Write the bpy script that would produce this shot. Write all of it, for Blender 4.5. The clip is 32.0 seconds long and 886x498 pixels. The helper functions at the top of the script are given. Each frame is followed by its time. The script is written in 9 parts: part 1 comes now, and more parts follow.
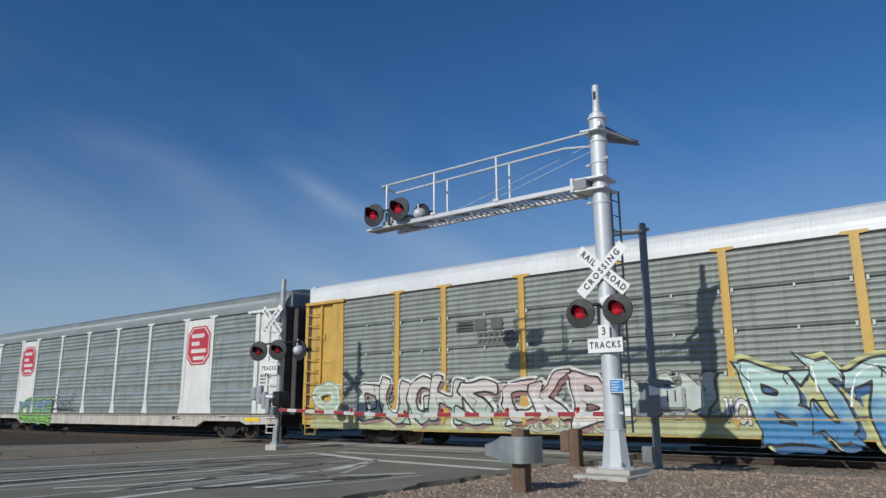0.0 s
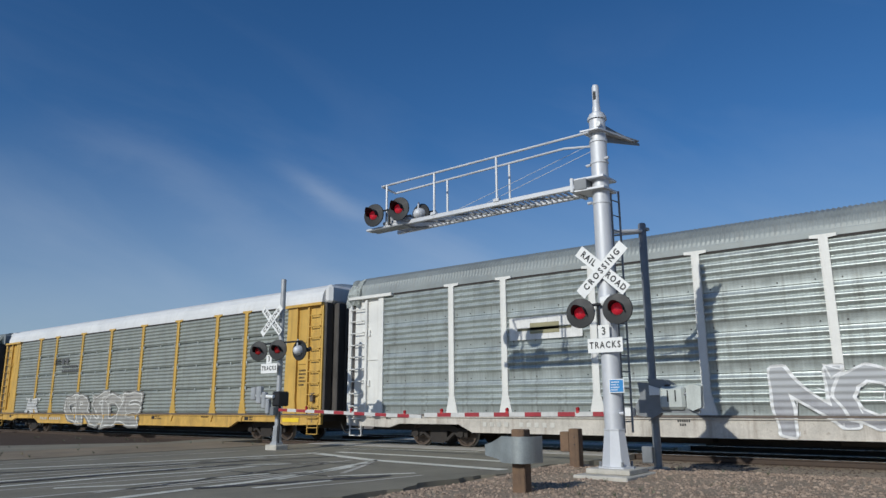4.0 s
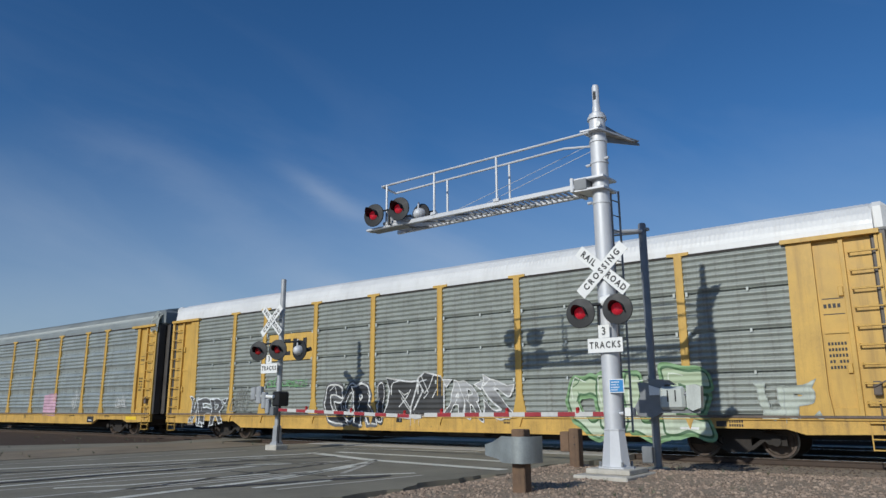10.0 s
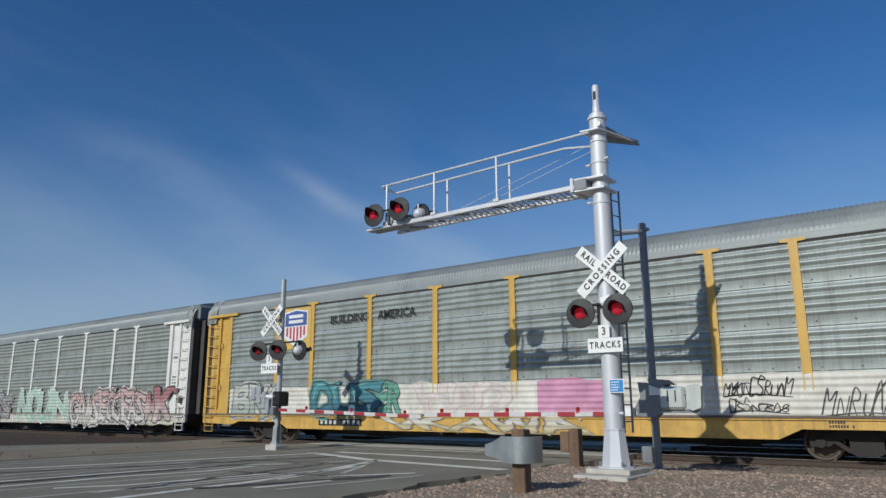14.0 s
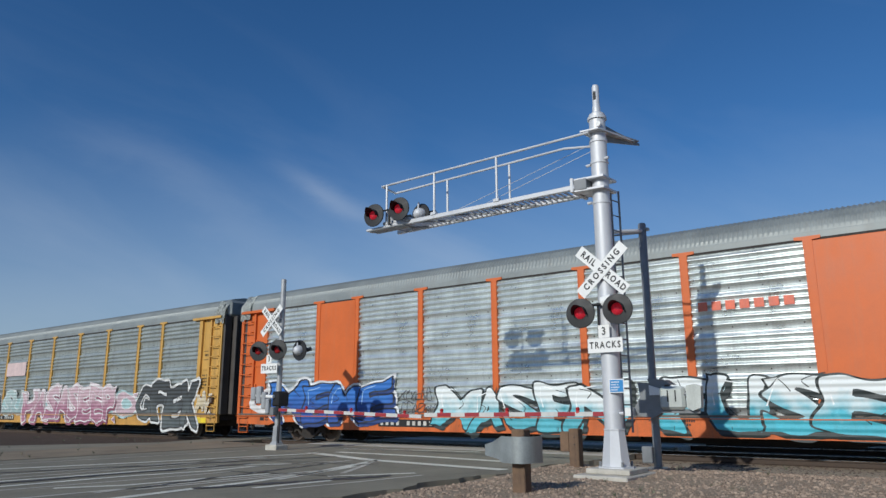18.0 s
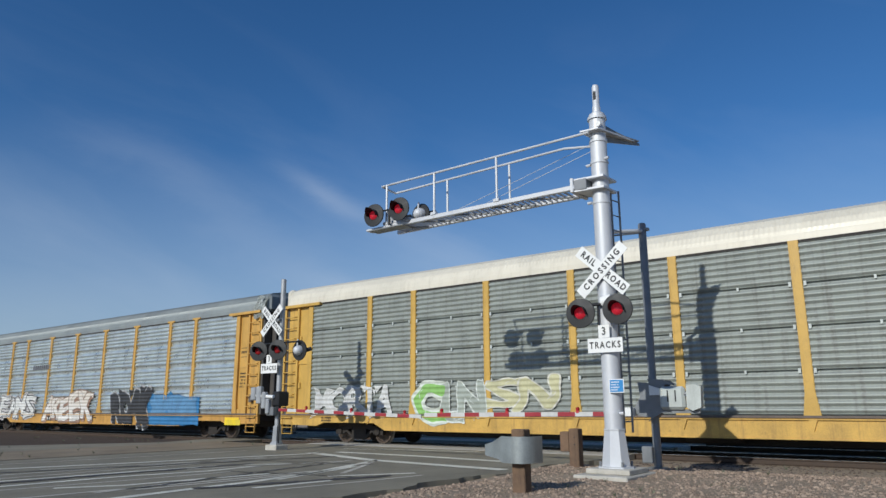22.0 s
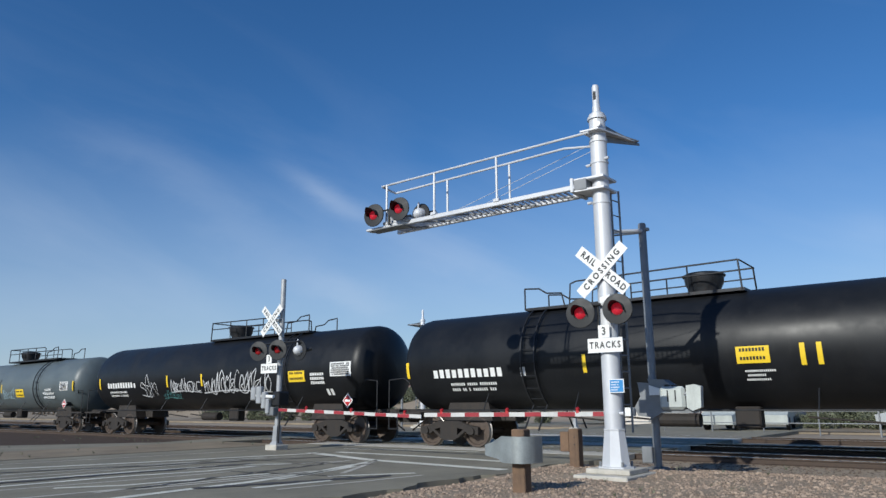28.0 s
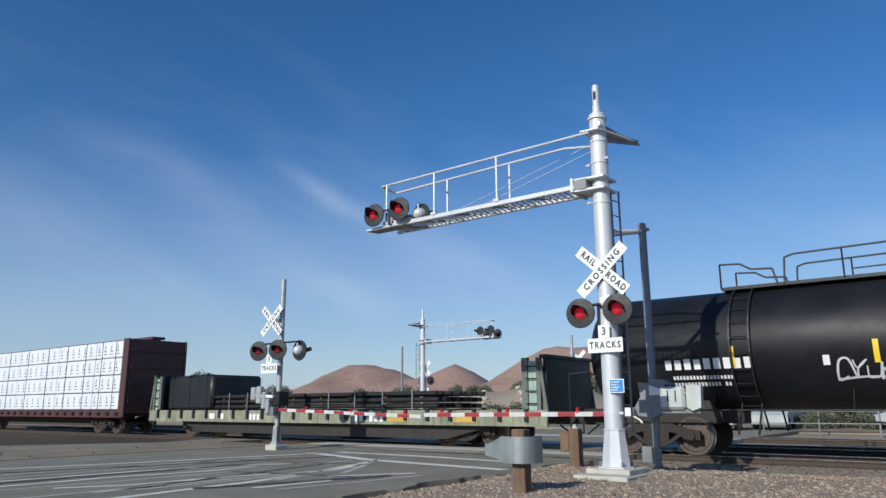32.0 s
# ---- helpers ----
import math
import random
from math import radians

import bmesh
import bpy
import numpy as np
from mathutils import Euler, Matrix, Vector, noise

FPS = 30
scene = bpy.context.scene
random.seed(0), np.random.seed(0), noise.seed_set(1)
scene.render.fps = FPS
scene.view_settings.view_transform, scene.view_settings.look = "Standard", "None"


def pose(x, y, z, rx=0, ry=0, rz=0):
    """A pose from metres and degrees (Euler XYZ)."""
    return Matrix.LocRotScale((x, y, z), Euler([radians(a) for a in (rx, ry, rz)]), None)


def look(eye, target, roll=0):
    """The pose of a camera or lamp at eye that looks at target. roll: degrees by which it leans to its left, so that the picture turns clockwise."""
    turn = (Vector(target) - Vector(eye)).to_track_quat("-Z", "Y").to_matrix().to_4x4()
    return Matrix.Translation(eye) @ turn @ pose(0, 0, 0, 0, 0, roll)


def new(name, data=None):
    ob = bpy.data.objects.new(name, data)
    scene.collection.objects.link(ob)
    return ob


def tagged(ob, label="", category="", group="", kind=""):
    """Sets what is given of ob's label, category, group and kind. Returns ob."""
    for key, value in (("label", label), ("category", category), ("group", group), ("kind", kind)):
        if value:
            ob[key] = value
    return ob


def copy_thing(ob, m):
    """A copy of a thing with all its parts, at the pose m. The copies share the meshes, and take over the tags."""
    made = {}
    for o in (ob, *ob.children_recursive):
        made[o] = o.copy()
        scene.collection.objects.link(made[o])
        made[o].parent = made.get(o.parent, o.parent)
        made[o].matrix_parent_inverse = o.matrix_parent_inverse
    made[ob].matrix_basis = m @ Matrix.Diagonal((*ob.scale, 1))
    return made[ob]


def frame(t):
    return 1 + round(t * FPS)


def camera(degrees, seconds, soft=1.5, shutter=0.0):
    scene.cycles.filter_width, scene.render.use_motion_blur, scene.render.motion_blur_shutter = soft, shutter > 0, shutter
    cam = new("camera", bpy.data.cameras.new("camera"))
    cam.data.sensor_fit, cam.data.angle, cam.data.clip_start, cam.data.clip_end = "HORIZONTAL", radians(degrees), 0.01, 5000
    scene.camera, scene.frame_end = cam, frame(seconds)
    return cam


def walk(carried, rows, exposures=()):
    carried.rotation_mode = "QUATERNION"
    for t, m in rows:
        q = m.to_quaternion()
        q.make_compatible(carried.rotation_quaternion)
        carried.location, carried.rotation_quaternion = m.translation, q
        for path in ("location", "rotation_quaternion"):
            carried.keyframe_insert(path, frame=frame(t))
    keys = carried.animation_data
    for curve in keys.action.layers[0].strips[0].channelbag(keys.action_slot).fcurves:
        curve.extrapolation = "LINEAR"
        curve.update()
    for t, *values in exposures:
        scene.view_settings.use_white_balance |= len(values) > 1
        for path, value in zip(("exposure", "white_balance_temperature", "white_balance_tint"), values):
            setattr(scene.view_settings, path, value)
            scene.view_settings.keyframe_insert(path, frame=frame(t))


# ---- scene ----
import collections

cam = camera(64.58, 32.0, soft=1.45)
EYE = Vector((0.0, 0.0, 1.24))
YAW, TILT = radians(37.37), radians(12.64)
FORWARD = Vector((-math.sin(YAW) * math.cos(TILT), math.cos(YAW) * math.cos(TILT), math.sin(TILT)))
STAND = look(EYE, EYE + FORWARD, -0.27)
walk(cam, [(0.0, STAND), (32.0, STAND)], exposures=[(0.0, -0.13), (3.0, -0.16), (5.5, -0.05), (8.0, 0.0), (10.0, -0.13), (14.0, -0.1), (17.0, -0.13), (20.0, 0.0), (22.5, 0.0), (24.0, -0.14), (25.3, -0.14), (27.5, 0.25), (29.0, 0.25), (30.0, 0.19), (31.0, 0.24), (32.0, 0.26)])

# ---- light: low winter sun from behind the eye, thin cirrus ----
SUN_WAY = Vector((0.025, 1.0, -0.52)).normalized()
sun = new("sun", bpy.data.lights.new("sun", "SUN"))
sun.data.energy, sun.data.angle, sun.data.color = 3.25, radians(0.55), (0.97, 0.97, 0.91)
sun.matrix_world = look((0, 0, 40), Vector((0, 0, 40)) + SUN_WAY)

# left end, right end, width and density of each wisp of cirrus
WISPS = ((-0.221, 0.122, -0.096, 0.046, 0.0153, 0.17),
         (-0.145, 0.071, 0.065, -0.019, 0.0239, 0.099),
         (-0.482, 0.164, -0.257, 0.019, 0.037, 0.081),
         (-0.362, 0.043, -0.145, -0.046, 0.0435, 0.087),
         (-0.225, -0.036, -0.049, -0.083, 0.026, 0.22),
         (-0.675, 0.068, -0.483, 0.011, 0.0327, 0.074),
         (-0.708, -0.06, -0.29, -0.094, 0.0435, 0.124),
         (-0.05, 0.004, 0.12, -0.052, 0.024, 0.13),
         (0.566, 0.036, 0.679, 0.015, 0.0217, 0.093),
         (-0.602, 0.197, -0.362, 0.116, 0.0327, 0.037))
world = bpy.data.worlds.new("world")
scene.world = world
world.use_nodes = True
wn, wl = world.node_tree.nodes, world.node_tree.links
wn.clear()
out = wn.new("ShaderNodeOutputWorld")
bg = wn.new("ShaderNodeBackground")
bg.inputs["Strength"].default_value = 0.091
sky = wn.new("ShaderNodeTexSky")
sky.sky_type, sky.sun_disc = "NISHITA", False
sky.sun_elevation, sky.sun_rotation = radians(27.5), math.pi + 0.025
sky.altitude, sky.air_density, sky.dust_density, sky.ozone_density = 700, 1.0, 0.5, 3.5
tc = wn.new("ShaderNodeTexCoord")
mp = wn.new("ShaderNodeMapping")
lay = Vector((0.79 * math.cos(0.34), 0.61 * math.cos(0.34), -math.sin(0.34)))
ahead = Vector((-0.611, 0.791, 0.0))
mp.inputs["Rotation"].default_value = Matrix((lay, ahead, lay.cross(ahead))).to_euler()
thin = wn.new("ShaderNodeMapping")
thin.inputs["Scale"].default_value = (1.3, 2.0, 6.0)
wl.new(mp.outputs[0], thin.inputs["Vector"])
streak = wn.new("ShaderNodeTexNoise")
streak.inputs["Scale"].default_value, streak.inputs["Detail"].default_value = 1.6, 7.0
streak.inputs["Roughness"].default_value, streak.inputs["Distortion"].default_value = 0.55, 0.5
ramp = wn.new("ShaderNodeValToRGB")
ramp.color_ramp.elements[0].position, ramp.color_ramp.elements[1].position = 0.46, 0.86
ramp.color_ramp.elements[0].color, ramp.color_ramp.elements[1].color = (0, 0, 0, 1), (0.12, 0.12, 0.12, 1)
sep = wn.new("ShaderNodeSeparateXYZ")
fade = wn.new("ShaderNodeMapRange")
fade.inputs["From Min"].default_value, fade.inputs["From Max"].default_value = 0.56, 0.2
mul = wn.new("ShaderNodeMath")
mul.operation = "MULTIPLY"
mix = wn.new("ShaderNodeMix")
mix.data_type = "RGBA"
mix.inputs["B"].default_value = (7.2, 8.0, 9.2, 1)
wl.new(tc.outputs["Generated"], mp.inputs["Vector"])
wl.new(thin.outputs[0], streak.inputs["Vector"])
wl.new(streak.outputs["Fac"], ramp.inputs["Fac"])
wl.new(tc.outputs["Generated"], sep.inputs[0])
wl.new(sep.outputs["Z"], fade.inputs["Value"])
wl.new(ramp.outputs["Color"], mul.inputs[0])
wl.new(fade.outputs["Result"], mul.inputs[1])
deep = wn.new("ShaderNodeHueSaturation")
deep.inputs["Saturation"].default_value, deep.inputs["Hue"].default_value = 1.25, 0.505
deep.inputs["Value"].default_value = 1.07
wl.new(sky.outputs[0], deep.inputs["Color"])
wl.new(deep.outputs[0], mix.inputs["A"])


def sky_math(op, a, b=None):
    """One sum in the sky's shading; a and b are sockets or numbers."""
    nd = wn.new("ShaderNodeMath")
    nd.operation = op
    for i, v in enumerate((a, b)):
        if isinstance(v, (int, float)):
            nd.inputs[i].default_value = v
        elif v is not None:
            wl.new(v, nd.inputs[i])
    return nd.outputs[0]


def sky_dot(axis):
    nd = wn.new("ShaderNodeVectorMath")
    nd.operation = "DOT_PRODUCT"
    nd.inputs[1].default_value = axis
    wl.new(tc.outputs["Generated"], nd.inputs[0])
    return nd.outputs["Value"]


# wisps of cirrus over the tracks, each a soft feathered band across the north-western sky
NORTH_WEST = Vector((-0.6, 0.78, 0.22)).normalized()
EAST = NORTH_WEST.cross(Vector((0, 0, 1))).normalized()
front = sky_math("MAXIMUM", sky_dot(NORTH_WEST), 0.05)
across = sky_math("DIVIDE", sky_dot(EAST), front)
aloft = sky_math("DIVIDE", sky_dot(EAST.cross(NORTH_WEST)), front)
feather = wn.new("ShaderNodeTexNoise")
feather.inputs["Scale"].default_value, feather.inputs["Detail"].default_value, feather.inputs["Roughness"].default_value = 5.0, 8.0, 0.62
drawn = wn.new("ShaderNodeMapping")
drawn.inputs["Scale"].default_value = (1.0, 1.0, 2.2)
wl.new(tc.outputs["Generated"], drawn.inputs["Vector"])
wl.new(drawn.outputs[0], feather.inputs["Vector"])
ragged = sky_math("SUBTRACT", feather.outputs["Fac"], 0.5)
cover = mul.outputs[0]
for u0, v0, u1, v1, wide, dense in WISPS:
    long = math.hypot(u1 - u0, v1 - v0)
    cu, su = (u1 - u0) / long, (v1 - v0) / long
    du, dv = sky_math("SUBTRACT", across, (u0 + u1) / 2), sky_math("SUBTRACT", aloft, (v0 + v1) / 2)
    along = sky_math("DIVIDE", sky_math("ADD", sky_math("MULTIPLY", du, cu), sky_math("MULTIPLY", dv, su)), long / 2)
    off = sky_math("DIVIDE", sky_math("SUBTRACT", sky_math("MULTIPLY", dv, cu), sky_math("MULTIPLY", du, su)), wide)
    off = sky_math("ADD", off, sky_math("MULTIPLY", ragged, 3.2))
    dist = sky_math("ADD", sky_math("MULTIPLY", along, along), sky_math("MULTIPLY", off, off))
    body = sky_math("POWER", 2.718, sky_math("MULTIPLY", dist, -1.1))
    body = sky_math("MULTIPLY", body, sky_math("MULTIPLY", sky_math("ADD", feather.outputs["Fac"], 0.35), dense))
    cover = sky_math("ADD", cover, body)
wl.new(sky_math("MINIMUM", cover, 0.8), mix.inputs["Factor"])
haze = wn.new("ShaderNodeMapRange")
haze.inputs["From Min"].default_value, haze.inputs["From Max"].default_value = 0.34, 0.0
haze.inputs["To Max"].default_value = 0.72
veil = wn.new("ShaderNodeMix")
veil.data_type = "RGBA"
veil.inputs["B"].default_value = (3.4, 4.35, 5.75, 1)
wl.new(sep.outputs["Z"], haze.inputs["Value"])
wl.new(haze.outputs["Result"], veil.inputs["Factor"])
wl.new(mix.outputs["Result"], veil.inputs["A"])
wl.new(veil.outputs["Result"], bg.inputs["Color"])
wl.new(bg.outputs[0], out.inputs["Surface"])


# ---- materials ----
def mat(name, color, rough=0.6, metal=0.0, vary=0.25, scale=3.0, streaks=0.0, dirt=(0.16, 0.11, 0.07), bump=0.15, fine=40.0,
        spots=0.0, glow=0.0, spec=0.5, island=0.0, hatch=0.0):
    """A surface with blotches, grain, rain streaks and dirt at real size."""
    m = bpy.data.materials.new(name)
    m.use_nodes = True
    n, l = m.node_tree.nodes, m.node_tree.links
    b = n["Principled BSDF"]
    b.inputs["Metallic"].default_value, b.inputs["Specular IOR Level"].default_value = metal, spec
    co = n.new("ShaderNodeTexCoord")
    big = n.new("ShaderNodeTexNoise")
    big.inputs["Scale"].default_value, big.inputs["Detail"].default_value, big.inputs["Roughness"].default_value = scale, 6, 0.62
    small = n.new("ShaderNodeTexNoise")
    small.inputs["Scale"].default_value, small.inputs["Detail"].default_value = fine, 4
    l.new(co.outputs["Object"], big.inputs["Vector"])
    l.new(co.outputs["Object"], small.inputs["Vector"])
    add = n.new("ShaderNodeMath")
    add.operation = "MULTIPLY_ADD"
    add.inputs[1].default_value = 0.45
    l.new(small.outputs["Fac"], add.inputs[0])
    l.new(big.outputs["Fac"], add.inputs[2])
    span = n.new("ShaderNodeMapRange")
    span.inputs["From Min"].default_value, span.inputs["From Max"].default_value = 0.45, 1.0
    span.inputs["To Min"].default_value, span.inputs["To Max"].default_value = 1.0 - vary, 1.0 + vary
    l.new(add.outputs[0], span.inputs["Value"])
    tint = n.new("ShaderNodeVectorMath")
    tint.operation = "SCALE"
    tint.inputs[0].default_value = color[:3]
    last = span.outputs[0]
    if island:
        geo = n.new("ShaderNodeObjectInfo") if island < 0 else n.new("ShaderNodeNewGeometry")
        sp = n.new("ShaderNodeMapRange")
        sp.inputs["To Min"].default_value, sp.inputs["To Max"].default_value = 1 - abs(island), 1 + abs(island)
        l.new(geo.outputs["Random"] if island < 0 else geo.outputs["Random Per Island"], sp.inputs["Value"])
        pm = n.new("ShaderNodeMath")
        pm.operation = "MULTIPLY"
        l.new(last, pm.inputs[0])
        l.new(sp.outputs[0], pm.inputs[1])
        last = pm.outputs[0]
    l.new(last, tint.inputs["Scale"])
    col = tint.outputs[0]
    if streaks > 0:
        st_map = n.new("ShaderNodeMapping")
        st_map.inputs["Scale"].default_value = (5.0, 5.0, 0.35)
        st = n.new("ShaderNodeTexNoise")
        st.inputs["Scale"].default_value, st.inputs["Detail"].default_value, st.inputs["Roughness"].default_value = 1.3, 6, 0.7
        rm = n.new("ShaderNodeMapRange")
        rm.inputs["From Min"].default_value, rm.inputs["From Max"].default_value = 0.5, 0.78
        rm.inputs["To Max"].default_value = streaks
        mx = n.new("ShaderNodeMix")
        mx.data_type = "RGBA"
        mx.inputs["B"].default_value = (*dirt, 1)
        l.new(co.outputs["Object"], st_map.inputs["Vector"])
        l.new(st_map.outputs[0], st.inputs["Vector"])
        l.new(st.outputs["Fac"], rm.inputs["Value"])
        l.new(rm.outputs[0], mx.inputs["Factor"])
        l.new(col, mx.inputs["A"])
        col = mx.outputs["Result"]
    if spots > 0:
        vo = n.new("ShaderNodeTexNoise")
        vo.inputs["Scale"].default_value, vo.inputs["Detail"].default_value, vo.inputs["Roughness"].default_value = 9.0, 8, 0.75
        rm = n.new("ShaderNodeMapRange")
        rm.inputs["From Min"].default_value, rm.inputs["From Max"].default_value = 0.6, 0.68
        rm.inputs["To Max"].default_value = spots
        mx = n.new("ShaderNodeMix")
        mx.data_type = "RGBA"
        mx.inputs["B"].default_value = (*dirt, 1)
        l.new(co.outputs["Object"], vo.inputs["Vector"])
        l.new(vo.outputs["Fac"], rm.inputs["Value"])
        l.new(rm.outputs[0], mx.inputs["Factor"])
        l.new(col, mx.inputs["A"])
        col = mx.outputs["Result"]
    if hatch > 0:
        # rows of small punched holes, worn unevenly
        wv = n.new("ShaderNodeTexWave")
        wv.bands_direction = "X"
        wv.inputs["Scale"].default_value, wv.inputs["Distortion"].default_value = 3.4, 0.6
        wz = n.new("ShaderNodeTexWave")
        wz.bands_direction = "Z"
        wz.inputs["Scale"].default_value, wz.inputs["Distortion"].default_value = 5.2, 0.4
        pr = n.new("ShaderNodeMath")
        pr.operation = "MULTIPLY"
        pk = n.new("ShaderNodeMath")
        pk.operation = "MULTIPLY"
        rm = n.new("ShaderNodeMapRange")
        rm.inputs["From Min"].default_value, rm.inputs["From Max"].default_value = 0.1, 0.55
        rm.inputs["To Max"].default_value = hatch
        mx = n.new("ShaderNodeMix")
        mx.data_type = "RGBA"
        mx.inputs["B"].default_value = (0.1, 0.1, 0.095, 1)
        l.new(co.outputs["Object"], wv.inputs["Vector"])
        l.new(co.outputs["Object"], wz.inputs["Vector"])
        l.new(wv.outputs["Fac"], pr.inputs[0])
        l.new(wz.outputs["Fac"], pr.inputs[1])
        l.new(pr.outputs[0], pk.inputs[0])
        l.new(add.outputs[0], pk.inputs[1])
        l.new(pk.outputs[0], rm.inputs["Value"])
        l.new(rm.outputs[0], mx.inputs["Factor"])
        l.new(col, mx.inputs["A"])
        col = mx.outputs["Result"]
    l.new(col, b.inputs["Base Color"])
    rr = n.new("ShaderNodeMapRange")
    rr.inputs["From Min"].default_value, rr.inputs["From Max"].default_value = 0.3, 0.75
    rr.inputs["To Min"].default_value, rr.inputs["To Max"].default_value = max(rough - 0.12, 0.03), min(rough + 0.12, 1)
    l.new(big.outputs["Fac"], rr.inputs["Value"])
    l.new(rr.outputs[0], b.inputs["Roughness"])
    if bump:
        bp = n.new("ShaderNodeBump")
        bp.inputs["Strength"].default_value, bp.inputs["Distance"].default_value = bump, 0.02
        l.new(small.outputs["Fac"], bp.inputs["Height"])
        l.new(bp.outputs[0], b.inputs["Normal"])
    if glow:
        b.inputs["Emission Color"].default_value = (*color[:3], 1)
        b.inputs["Emission Strength"].default_value = glow
    return m


